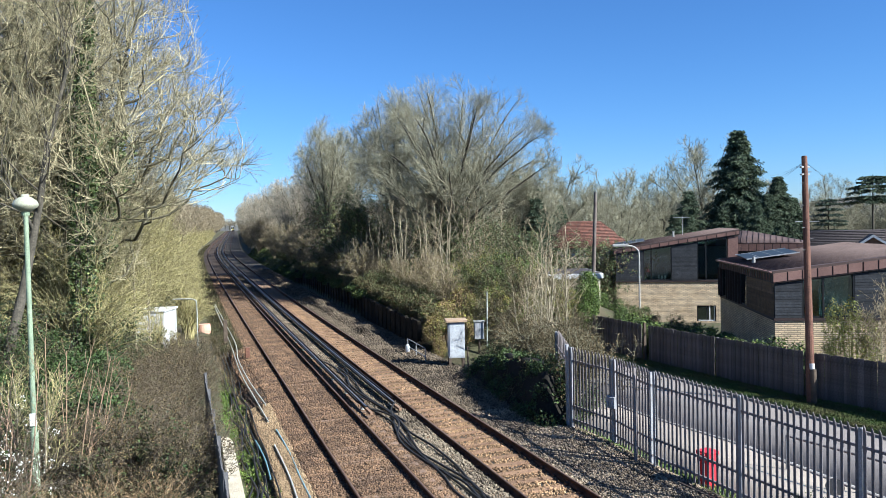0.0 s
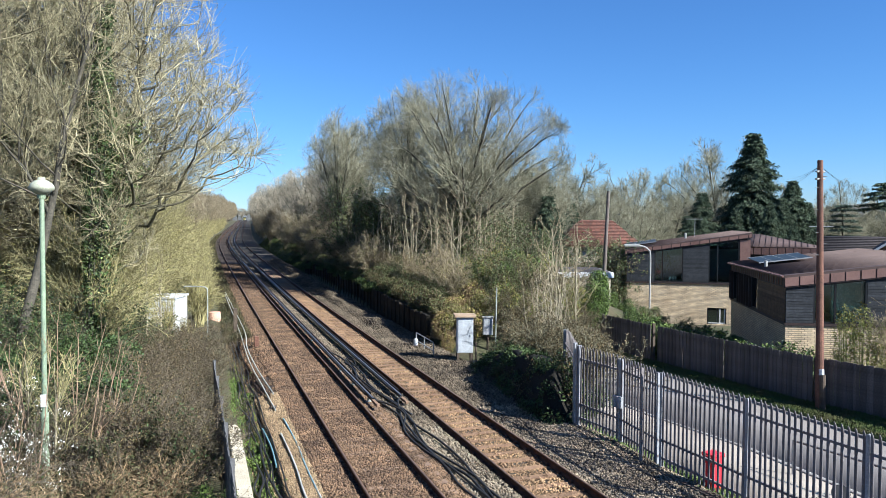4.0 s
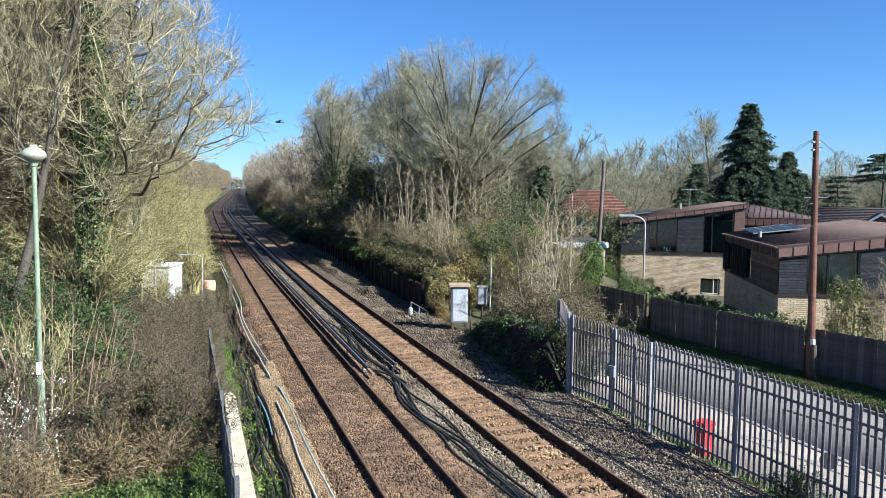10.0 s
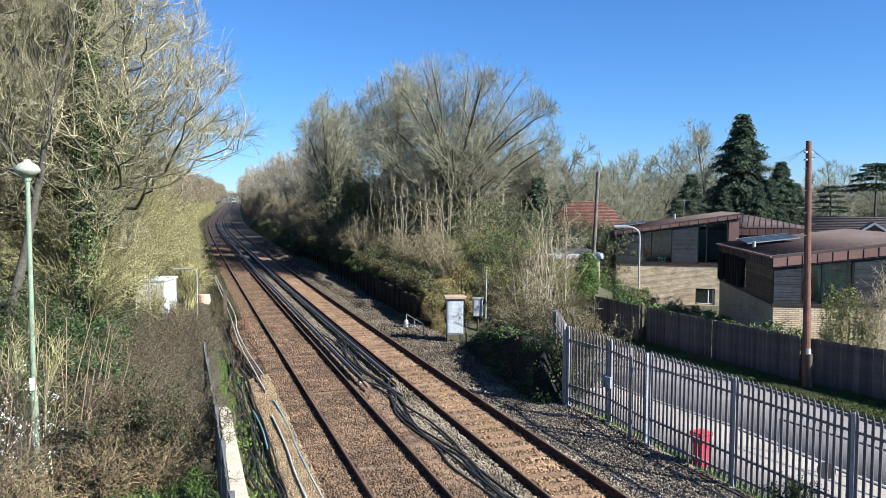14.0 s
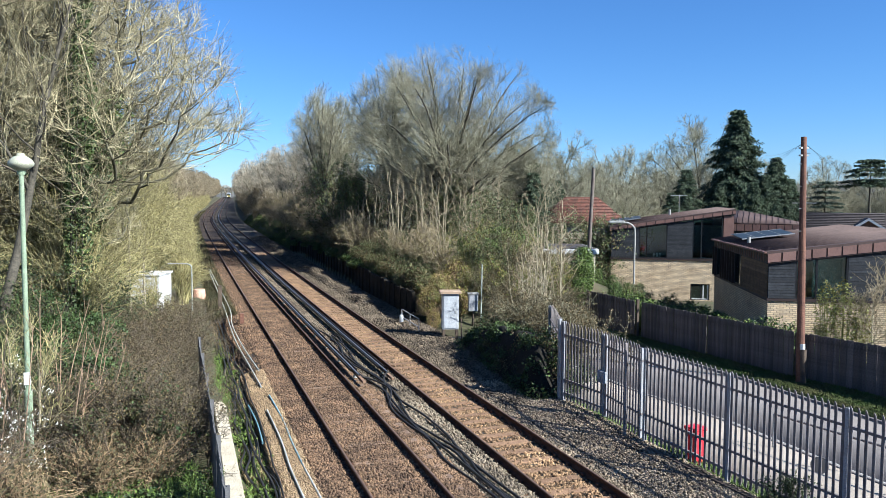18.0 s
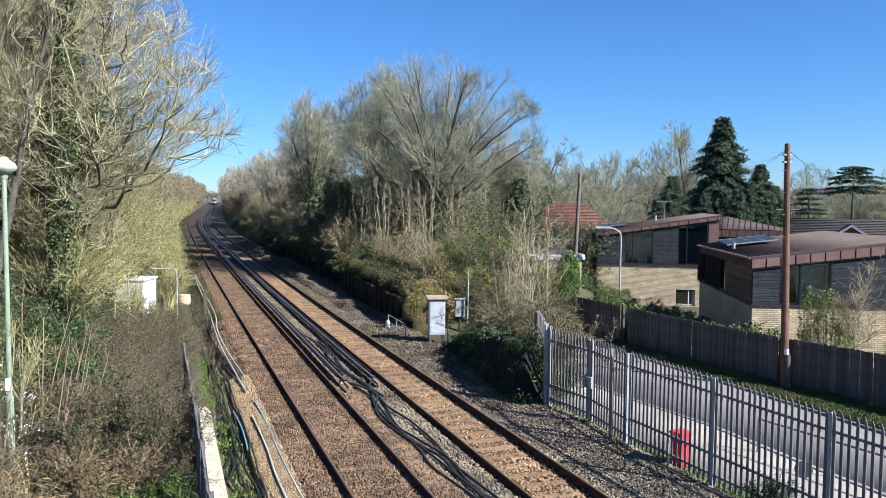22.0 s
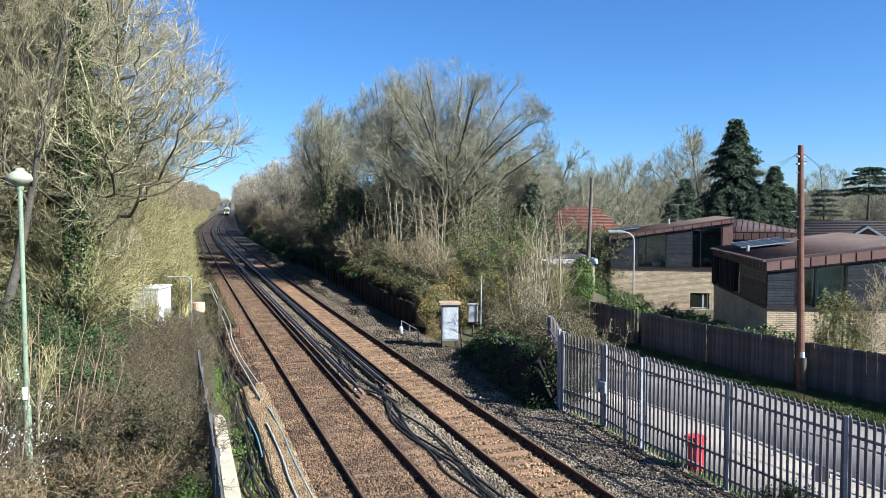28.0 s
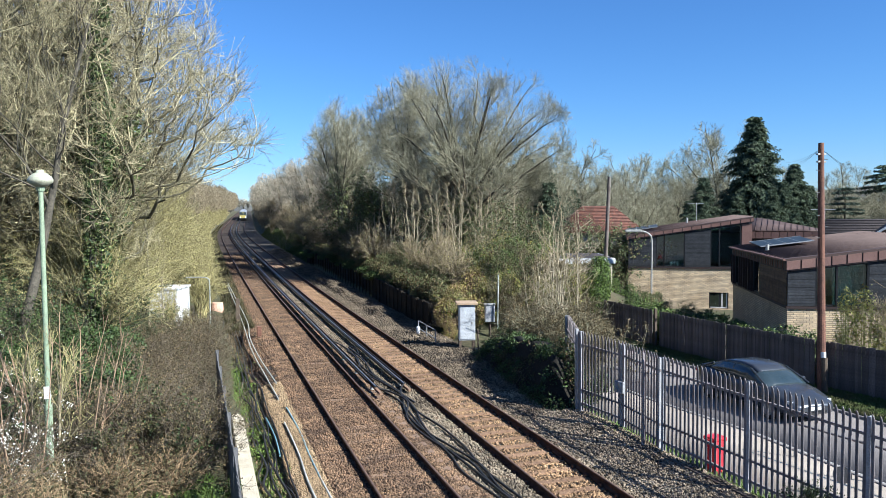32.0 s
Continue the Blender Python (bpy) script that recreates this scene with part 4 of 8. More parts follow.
def timber_fence(line, label, zb):
    f = thing("timber_fence", label, "fence", pose(*line[0], zb))
    inv = f.matrix_world.inverted()
    for a, b in zip(line, line[1:]):
        m, L, _ = along((*a, zb), (*b, zb))
        for z in (0.3, 0.95, 1.55):
            ob = part("arris_rail", boxed(0, L, -0.10, -0.03, z - 0.035, z + 0.035), M_FENCEWOOD, f)
            ob.matrix_local = inv @ m
        ob = part("gravel_board", boxed(0, L, -0.005, 0.025, -0.08, 0.07), M_FENCEWOOD, f)
        ob.matrix_local = inv @ m
        x, n_ = 0.07, 0
        while x < L - 0.04:
            ob = new("fence_board", random.choice(BOARDS))
            ob.parent = f
            n_ += 1
            ob.matrix_local = inv @ m @ pose(x, 0.012 + (0.011 if n_ % 2 else -0.008) + random.uniform(-0.004, 0.004), random.uniform(-0.012, 0.010), 0, random.gauss(0, 0.3), 0)
            x += 0.114 if a[1] > 15.6 or random.random() < 0.6 else 0.136
        for k in range(int(L / 2.7) + 1):
            ob = part("fence_post", boxed(-0.05, 0.05, -0.16, -0.06, -0.2, 1.78, 0.006), M_FENCEWOOD, f)
            ob.matrix_local = inv @ m @ pose(min(k * 2.7, L), 0, 0)
    return f


timber_fence(WOOD, "weathered grey close-boarded timber fence, shaded", -0.68)
timber_fence(WOOD2, "weathered grey timber fence panel beyond a dark post", -0.68)
cp = thing("fence_end_post", "dark timber post between two timber fences", "post", pose(19.93, 30.5, -0.7))
part("shaft", boxed(-0.06, 0.06, -0.06, 0.06, -0.1, 1.92, 0.012), M_DARKTIMBER, cp)


# ---- poles, lamps, wires ----
def leaning(name, label, category, base, top, r0, r1, material):
    t = thing(name, label, category, Matrix.Translation(base))
    d = Vector(top) - Vector(base)
    part("pole", rod(bmesh.new(), (0, 0, -0.4), d, r0, r1, 14), material, t)
    return t, d


tele, d = leaning("telegraph_pole", "tall red-brown creosoted wooden telegraph pole with climbing steps", "pole", (20.25, 20.9, -0.65), (20.86, 21.75, 8.05), 0.145, 0.095, M_POLE)
for k in range(8):
    p = d * (0.62 + 0.045 * k)
    part("climbing_step", rod(bmesh.new(), p, p + Vector((0.24 if k % 2 else -0.24, -0.05, 0)), 0.014, n=6), M_GALVDARK, tele)
for k in range(2):
    p = d * (0.955 - 0.03 * k)
    part("bracket", box(bmesh.new(), p.x - 0.18, p.x + 0.18, p.y - 0.05, p.y + 0.05, p.z - 0.03, p.z + 0.03, 0.01), M_LAMPGREY, tele)
p = d * 0.16
part("number_plate_band", rod(bmesh.new(), p - Vector((0.02, 0.1, 0.1)), p + d.normalized() * 0.2 - Vector((0.02, 0.1, 0.1)), 0.085, n=12), M_WHITE, tele, "white weathered label plate")
# dark colour here stands for shade on the lower pole
part("cable_guard", rod(bmesh.new(), (0.02, -0.1, 0), (0.02 + d.x * 0.15, -0.1 + d.y * 0.15, d.z * 0.15), 0.105, n=12), M_DARKTIMBER, tele, "cable guard coloured dark for the shade low on the pole")
far_pole, d2 = leaning("telegraph_pole", "slim grey weathered wooden pole behind the shrubs", "pole", (22.45, 39.8, -0.7), (22.98, 40.02, 7.7), 0.13, 0.09, M_POLEGREY)
TOP = Vector((20.86, 21.75, 7.85))
for label, end, sag in [("thin overhead wire from the pole", (44.5, 51.0, 9.7), 0.35), ("thin overhead wire from the pole", (44.5, 51.0, 9.3), 0.35), ("thin overhead wire from the pole", (44.5, 51.0, 8.9), 0.35), ("thin overhead wire from the pole", (52.6, 46.1, 8.0), 0.7), ("thin overhead wire from the pole", (47, 38, 4.6), 0.5)]:
    e = Vector(end)
    pts = [TOP.lerp(e, k / 12) - Vector((0, 0, sag * 4 * (k / 12) * (1 - k / 12))) for k in range(13)]
    tagged(part("overhead_wire", pipe(pts, 0.005, 5), M_BLACK), label, "wire", group="overhead wires")

lampl = thing("lamp_post", "pale green painted lamp post with a cream bowl lantern", "street lamp", pose(-2.98, 17.15, 0.3))
part("column", rod(rod(bmesh.new(), (0, 0, -0.8), (0, 0, 1.6), 0.075, n=14), (0, 0, 1.6), (-0.04, 0.2, 6.05), 0.052, 0.046, 14), M_GREENPOST, lampl)
lb = bmesh.new()
prof = [(0.05, 0.0), (0.13, 0.03), (0.235, 0.11), (0.245, 0.16), (0.21, 0.23), (0.13, 0.29), (0.075, 0.31), (0.07, 0.36), (0.0, 0.375)]
rings = [[lb.verts.new((r * math.cos(a * math.pi / 8), r * math.sin(a * math.pi / 8), z)) for a in range(16)] for r, z in prof[:-1]]
for a, b in zip(rings, rings[1:]):
    for k in range(16):
        lb.faces.new((a[k], a[(k + 1) % 16], b[(k + 1) % 16], b[k])).smooth = True
lb.faces.new(rings[0][::-1])
lb.faces.new(rings[-1])
bmesh.ops.transform(lb, matrix=pose(-0.04, 0.2, 6.02), verts=lb.verts)
lant = part("lantern", lb, M_CREAMLAMP, lampl, "cream glass-fibre bowl lantern")
part("collar", rod(bmesh.new(), (-0.04, 0.2, 5.95), (-0.04, 0.2, 6.06), 0.07, 0.09, 12), M_GREENPOST, lant)
part("label_plate", box(bmesh.new(), -0.06, 0.06, -0.082, -0.07, 1.75, 2.0), M_WHITE, lampl, "white peeling label")

lampr = thing("lamp_post", "grey steel lamp post with a swan-neck arm and flat lantern", "street lamp", pose(24.1, 37.3, -0.75))
arm = smooth_path([(0, 0, -0.3), (0, 0, 3.0), (0, 0, 4.75), (-0.10, 0.05, 5.1), (-0.35, 0.17, 5.28), (-0.62, 0.28, 5.30)], 5)
part("column", pipe(arm, 0.05, 10), M_LAMPGREY, lampr)
hb = box(bmesh.new(), -0.45, 0.45, -0.13, 0.13, -0.06, 0.09, 0.055)
head = part("lantern", hb, M_LAMPGREY, lampr, "pale flat lantern head")
head.matrix_local = pose(-0.92, 0.42, 5.31, 0, 0, -25)
part("photocell", rod(bmesh.new(), (0.15, 0, 0.08), (0.15, 0, 0.17), 0.04, 0.03, 8), M_LAMPGREY, head)

# ---- lineside cabinets and small furniture ----
cab = thing("lineside_cabinet", "tall white steel lineside cabinet on legs, dappled shade in its paint", "cabinet", pose(11.25, 32.0, -0.35, 0, 0, -14))
part("body", boxed(-0.36, 0.36, -0.3, 0.3, 0.42, 2.0, 0.015), M_CABINET, cab)
d = part("door", boxed(-0.31, 0.31, -0.325, -0.30, 0.48, 1.93, 0.006), M_CABINET, cab)
part("handle", boxed(0.2, 0.26, -0.35, -0.325, 1.15, 1.25, 0.005), M_LAMPGREY, d)
part("hood", boxed(-0.47, 0.47, -0.42, 0.4, 2.0, 2.11, 0.02), M_TANHOOD, cab, "rust-stained tan hood")
for x in (-0.3, 0.3):
    for y in (-0.24, 0.24):
        part("leg", boxed(x - 0.05, x + 0.05, y - 0.05, y + 0.05, -0.3, 0.42), M_DARKTIMBER, cab)
part("conduit", rod(bmesh.new(), (0.5, -0.28, -0.3), (0.47, -0.28, 0.9), 0.035, 0.03, 8), M_DARKTIMBER, cab)

cab2 = thing("relay_box", "small grey steel equipment box on a post", "cabinet", pose(13.35, 34.6, 0.2, 0, 0, -14))
part("body", boxed(-0.23, 0.23, -0.16, 0.16, 0.2, 1.02, 0.02), M_GALV, cab2)
part("hood", boxed(-0.27, 0.27, -0.20, 0.20, 1.02, 1.08, 0.015), M_LAMPGREY, cab2)
part("post", rod(bmesh.new(), (0, 0, -0.6), (0, 0, 0.2), 0.05, n=8), M_DARKTIMBER, cab2)
bpole = thing("marker_pole", "slim pale pole beside the equipment box", "post", pose(13.6, 34.2, 0.2))
part("shaft", rod(bmesh.new(), (0, 0, -0.6), (0.05, 0, 2.5), 0.035, 0.03, 8), M_PALEPIPE, bpole)

wp = thing("bollard", "short white post with a dark foot", "bollard", pose(10.25, 36.4, -0.45))
part("shaft", rod(rod(bmesh.new(), (0, 0, 0.16), (0, 0, 0.48), 0.10, n=14), (0, 0, 0.48), (0, 0, 0.54), 0.10, 0.05, 14), M_WHITE, wp)
part("foot", rod(bmesh.new(), (0, 0, -0.3), (0, 0, 0.16), 0.12, n=12), M_DARKTIMBER, wp)
hr = thing("handrail", "small grey tubular handrail beside lineside steps", "handrail", pose(0, 0, 0))
pa, pb = Vector((10.38, 36.8, -0.45)), Vector((10.27, 33.5, -0.45))
for k in range(3):
    q = pa.lerp(pb, k / 2)
    part("post", rod(bmesh.new(), q - Vector((0, 0, 0.4)), q + Vector((0, 0, 0.77)), 0.024, n=8), M_GALV, hr)
for z in (0.38, 0.76):
    part("rail", rod(bmesh.new(), pa + Vector((0, 0, z)), pb + Vector((0, 0, z)), 0.024, n=8), M_GALV, hr)

for x, y, h, label, material in [(2.62, 37.0, 0.75, "rusty square stump post beside the line", M_POLE), (1.9, 42.5, 1.5, "dark timber stump post beside the line", M_DARKTIMBER), (2.3, 25.0, 0.22, "dark timber stub beside the line", M_DARKTIMBER)]:
    st = thing("stump_post", label, "post", pose(x, y, -0.35))
    part("shaft", boxed(-0.1, 0.1, -0.1, 0.1, -0.2, h, 0.015), material, st)

# graffiti-marked white hut on the left, its hoop rail and a pink tub
hut = thing("equipment_hut", "white painted lineside hut with purple graffiti scrawl", "hut", pose(-3.2, 42.85, -0.2, 0, 0, -17.5) @ Matrix.Scale(0.88, 4))
part("wall", boxed(0, 2.45, 0, 2.2, -0.2, 2.25, 0.02), M_WHITE, hut)
part("roof", boxed(-0.08, 2.53, -0.08, 2.28, 2.25, 2.35, 0.02), M_WHITE, hut)
M_PURPLE = mat("purple_spray_paint", (0.36, 0.30, 0.42), (0.46, 0.41, 0.50), scale=4, rough=0.7, bump=0.0)
rng = random.Random(11)
for k in range(9):
    x, z = 1.35 + 0.11 * k, 1.15 + 0.1 * math.sin(k * 1.9)
    part("scrawl", pipe(smooth_path([(x, -0.012, z - 0.45), (x + rng.uniform(-0.1, 0.16), -0.012, z), (x + rng.uniform(-0.05, 0.2), -0.012, z + 0.5), (x + rng.uniform(0, 0.3), -0.012, z + rng.uniform(-0.1, 0.4))], 4), 0.02, 5), M_PURPLE, hut)
hoop = thing("hoop_rail", "pale tubular steel hoop rail", "rail", pose(0, 0, 0))
part("tube", pipe(smooth_path([(-0.7, 43.0, 2.35), (0.15, 42.7, 2.35), (0.42, 42.6, 2.27), (0.48, 42.6, 2.0), (0.48, 42.6, 0.6), (0.48, 42.6, -0.6)], 5), 0.03, 8), M_PALEPIPE, hoop)
tub = thing("plastic_tub", "faded pink-orange tub lying beside the path", "tub", pose(0.95, 48.6, -0.25))
part("shell", rod(bmesh.new(), (0, 0, -0.15), (0, 0, 0.55), 0.42, 0.36, 14), mat("faded_orange", (0.62, 0.36, 0.25), (0.52, 0.30, 0.22), rough=0.7), tub)
sheet = thing("white_sheet", "crumpled white plastic sheet caught in brambles", "sheet", pose(-4.2, 46.0, -0.4))
sb = bmesh.new()
bmesh.ops.create_grid(sb, x_segments=10, y_segments=8, size=0.5)
for v in sb.verts:
    v.co = Vector((v.co.x * 1.6, v.co.y * 0.7, 0.6 + v.co.x * 0.5 + 0.16 * noise.noise((v.co.x * 4, v.co.y * 4, 1))))
bmesh.ops.solidify(sb, geom=sb.faces[:], thickness=0.01)
part("film", sb, M_WHITE, sheet)

# red wheeled bin behind the railings
wb = thing("wheeled_bin", "bright red plastic wheeled bin with closed lid", "bin", pose(11.46, 15.02, -0.52, 0, 0, -80) @ Matrix.Diagonal((0.62, 0.6, 0.95, 1)))
bb = bmesh.new()
bmesh.ops.create_cube(bb, size=1.0, matrix=pose(0, 0, 0.5) @ Matrix.Diagonal((0.56, 0.62, 0.92, 1)))
for v in bb.verts:
    if v.co.z < 0.3:
        v.co.x *= 0.82
        v.co.y *= 0.78
bmesh.ops.bevel(bb, geom=bb.edges[:], offset=0.03, segments=2, affect="EDGES")
part("body", bb, M_RED, wb)
lid = part("lid", boxed(-0.292, 0.292, -0.325, 0.325, 0.955, 1.03, 0.02), M_RED, wb)
part("lid_lip", boxed(-0.2, 0.2, -0.40, -0.35, 0.95, 0.99, 0.01), M_RED, lid)
part("handle_bar", rod(bmesh.new(), (-0.22, 0.39, 0.93), (0.22, 0.39, 0.93), 0.018, n=8), M_RED, wb)
for s in (-1, 1):
    part("wheel", rod(bmesh.new(), (s * 0.20, 0.27, 0.1), (s * 0.27, 0.27, 0.1), 0.1, n=16), M_BLACK, wb)

# low rail and disc, added in place of cast shadows beyond the railings
gr = thing("guard_rail", "low dark tubular rail standing in for a railing shadow on the pavement", "rail", pose(0, 0, 0))
ga, gb = Vector((14.3, 15.6, -0.52)), Vector((15.2, 9.5, -0.52))
part("rail", rod(bmesh.new(), ga + Vector((0, 0, 0.86)), gb + Vector((0, 0, 0.86)), 0.03, n=8), M_GALVOLD, gr)
for k in range(4):
    q = ga.lerp(gb, k / 3)
    part("post", rod(bmesh.new(), q - Vector((0, 0, 0.2)), q + Vector((0, 0, 0.86)), 0.028, n=8), M_GALV, gr)
sg = thing("road_sign", "small dark disc on a post standing in for a shadow on the pavement", "sign", pose(13.19, 12.99, -0.52, 0, 0, -42))
part("panel", rod(bmesh.new(), (0, -0.012, 0.52), (0, 0.012, 0.52), 0.19, n=20), M_GALVDARK, sg, "dull grey disc")
part("post", rod(bmesh.new(), (0, 0.04, -0.2), (0, 0.04, 0.8), 0.03, n=8), M_GALVOLD, sg)


# ---- retaining wall along the bank ----
wall = tagged(new("retaining_wall"), "timber retaining wall along the bank, coloured dark for shade", "wall", kind="structure")
WP = boxed(-0.06, 0.06, 0.0, 1.16, -0.5, 1.02, 0.01)
WPM = bpy.data.meshes.new("wall_panel")
WP.to_mesh(WPM)
WP.free()
WPM.materials.append(M_WALLSHADE)
WQ = boxed(-0.16, -0.02, -0.07, 0.07, -0.5, 1.06, 0.012)
WQM = bpy.data.meshes.new("wall_post")
WQ.to_mesh(WQM)
WQ.free()
WQM.materials.append(M_WALLSHADE)
y = 37.5
while y < 88:
    u = 11.2 + 0.5 * step(38, 55, y)
    for nm, me in (("wall_panel", WPM), ("wall_post", WQM)):
        ob = new(nm, me)
        ob.parent = wall
        ob.matrix_world = pose(u + bend(y), y, rise(y) - 0.05 + random.uniform(-0.04, 0.04), 0, random.uniform(-2, 2), random.uniform(-1, 1))
    y += 1.2


# ---- houses ----
def brick_box(x0, x1, y0, y1, z0, z1):
    bm = boxed(x0, x1, y0, y1, z0, z1)
    uv = bm.loops.layers.uv.new("UVMap")
    for f in bm.faces:
        for l in f.loops:
            c = l.vert.co
            l[uv].uv = (c.y if abs(f.normal.x) > 0.5 else c.x, c.z if abs(f.normal.z) < 0.5 else c.y)
    return bm


def boards(parent, name, x0, x1, z0, top, material, y=0.0, flat=True, pitch=0.15, fix_x=None):
    """Horizontal cladding boards, each its own part; top(x) gives the height to stop at."""
    z = z0
    while z < max(top(x0), top(x1)) - 0.03:
        z1 = z + pitch - 0.012
        a, b = x0, x1
        if min(top(x0), top(x1)) < z1:
            xs = [x for x in np.linspace(x0, x1, 40) if top(x) >= z1]
            if not xs:
                break
            a, b = min(xs), max(xs)
        if flat:
            part(name, box(bmesh.new(), a, b, y - 0.03, y, z, z1, 0.004), material, parent)
        else:
            part(name, box(bmesh.new(), fix_x - 0.03, fix_x, a, b, z, z1, 0.004), material, parent)
        z += pitch


def window(parent, x0, x1, z0, zt0, zt1, y=0.0, bars=(), label="large dark-framed window"):
    """A window in the front plane with a sloping head from zt0 to zt1."""
    w = part("window", box(bmesh.new(), x0, x1, y + 0.02, y + 0.09, z0, z0 + 0.07), M_BLACK, parent, label)
    for a in (x0, x1 - 0.07, *bars):
        zt = zt0 + (zt1 - zt0) * (a - x0) / (x1 - x0)
        part("frame", box(bmesh.new(), a, a + 0.07, y - 0.02, y + 0.09, z0, zt), M_BLACK, w)
    part("frame", hexa("head", [(x, yy, zt - dz) for yy in (y - 0.01, y + 0.09) for x, zt in ((x0, zt0), (x1, zt1)) for dz in (0.07, 0)], M_BLACK), M_BLACK, w)
    pane = part("pane", hexa("pane", [(x, yy, zz) for yy in (y + 0.05, y + 0.058) for x, zt in ((x0, zt0), (x1, zt1)) for zz in (z0, zt)], M_GLASS), M_GLASS, w)
    pane.visible_shadow = False
    return w


def mono_roof(parent, x0, x1, y0, y1, z0, slope, fascia=0.32, seams=0.45, panels=0.62):
    """A mono-pitch standing-seam roof rising along x, with a panelled fascia on the front."""
    def z(x):
        return z0 + slope * (x - x0)
    th = 0.10
    v = [(x, y, z(x) + dz) for y in (y0, y1) for x in (x0, x1) for dz in (-th, 0)]
    f = [(0, 2, 3, 1), (4, 5, 7, 6), (0, 1, 5, 4), (2, 6, 7, 3), (1, 3, 7, 5), (0, 4, 6, 2)]
    roof = part("roof", hexa("roof", v, M_ROOF), M_ROOF, parent, "brown standing-seam metal roof")
    y = y0 + seams
    while y < y1:
        vv = [(x, y + dy, z(x) + dz) for x in (x0, x1) for dy, dz in ((-0.012, -0.01), (-0.012, 0.035), (0.012, 0.035), (0.012, -0.01))]
        part("seam", raw_mesh("seam", vv, [(0, 1, 5, 4), (1, 2, 6, 5), (2, 3, 7, 6), (0, 3, 2, 1), (4, 5, 6, 7)], M_ROOF), M_ROOF, roof)
        y += seams
    x = x0
    while x < x1 - 0.05:
        b = min(x + panels, x1)
        g = 0.03
        vv = [(q, yy, z(q) + dz) for yy in (y0 - 0.03, y0 + 0.03) for q in (x + g, b - g) for dz in (-fascia, -th - 0.004)]
        part("fascia_panel", hexa("fascia_panel", vv, M_FASCIA), M_FASCIA, roof)
        x = b
    vv = [(q, yy, z(q) + dz) for yy in (y0 - 0.005, y0 + 0.10) for q in (x0, x1) for dz in (-fascia - 0.05, -th - 0.002)]
    part("fascia_back", hexa("fascia_back", vv, M_SEAM), M_SEAM, roof)
    return roof, z


def solar(x, y, z, m, w, d, tilt, label, cant=0.0):
    s = thing("solar_panel", label, "solar panel", m @ pose(x, y, z, tilt, cant, 0), group="roof panels")
    part("cell_sheet", boxed(-w / 2, w / 2, -d / 2, d / 2, 0, 0.03), M_SOLAR, s)
    for k in range(1, 4):
        part("cell_line", boxed(-w / 2 + w * k / 4 - 0.012, -w / 2 + w * k / 4 + 0.012, -d / 2, d / 2, 0.03, 0.034), M_LAMPGREY, s)
    part("frame", box(boxed(-w / 2 - 0.03, w / 2 + 0.03, -d / 2 - 0.03, -d / 2, -0.01, 0.04), -w / 2 - 0.03, w / 2 + 0.03, d / 2, d / 2 + 0.03, -0.01, 0.04), M_GALV, s)
    for px in (-w * 0.3, w * 0.3):
        part("foot", boxed(px - 0.03, px + 0.03, d * 0.2, d * 0.3, -0.22, 0.0), M_BLACK, s)
    return s


# further house
MA = pose(28.5, 47.0, 0, 0, 0, -32.4)
ha = thing("house", "two-storey house, buff brick below, charcoal cladding above, brown mono-pitch roof", "house", MA, group="modern houses")
WA, DA = 8.05, 12.0
roofA, za = mono_roof(ha, -0.15, WA + 0.1, -0.1, DA, 4.02, 0.148)
part("wall", brick_box(0, 5.35, 0, 0.3, -1.2, 1.70), M_BRICK, ha, "buff brick wall")
part("wall", brick_box(5.35, 6.6, 0, 0.3, 0.10, 1.70), M_BRICK, ha, "buff brick wall")
part("wall", brick_box(5.35, 6.6, 0, 0.3, -1.4, -1.0), M_BRICK, ha, "buff brick wall")
part("wall", brick_box(6.6, WA, 0, 0.3, -1.2, 1.70), M_BRICK, ha, "buff brick wall")
part("wall", brick_box(0, 0.3, 0.3, DA - 0.2, -1.2, 1.70), M_BRICK, ha, "buff brick wall")
part("wall", brick_box(WA - 0.3, WA, 0.3, DA - 0.2, -1.2, 1.70), M_BRICK, ha, "buff brick wall")
part("sill_band", boxed(-0.05, WA + 0.05, -0.06, 0.3, 1.70, 1.80), M_SEAM, ha, "dark brown sill band")
part("floor_slab", boxed(0.3, WA - 0.3, 0.3, DA - 0.2, 1.62, 1.74), M_ROOM, ha)
part("side_wall", boxed(0.0, 0.2, 0.1, DA - 0.2, 1.8, 3.95), M_CLAD, ha)
part("side_wall", boxed(WA - 0.2, WA, 0.1, DA - 0.2, 1.8, 5.05), M_CLAD, ha)
part("rear_wall", boxed(0, WA, DA - 0.2, DA, -1.2, 4.0), M_CLAD, ha)
part("partition", boxed(0.2, WA - 0.2, 4.0, 4.1, 1.74, 4.0), M_ROOM, ha)
for a, b in ((0.0, 1.85), (3.75, 5.4)):
    boards(ha, "cladding_board", a, b, 1.82, lambda x: za(x) - 0.42, M_CLAD)
    vv = [(q, yy, zz) for yy in (0.0, 0.15) for q in (a, b) for zz in (1.8, za(q) - 0.40)]
    part("front_wall", hexa("front_wall", vv, M_CLAD), M_CLAD, ha)
window(ha, 1.85, 3.75, 1.82, za(1.85) - 0.38, za(3.75) - 0.38, bars=(2.35,))
window(ha, 5.4, 7.35, 1.82, za(5.4) - 0.38, za(7.35) - 0.38, bars=(5.95,))
part("corner_panel", boxed(7.4, WA, -0.02, 0.12, 1.8, za(7.4) - 0.38), M_FASCIA, ha, "brown corner panel")
window(ha, 5.35, 6.6, -1.0, 0.10, 0.10, y=0.1, bars=(6.0,), label="small dark ground-floor window")
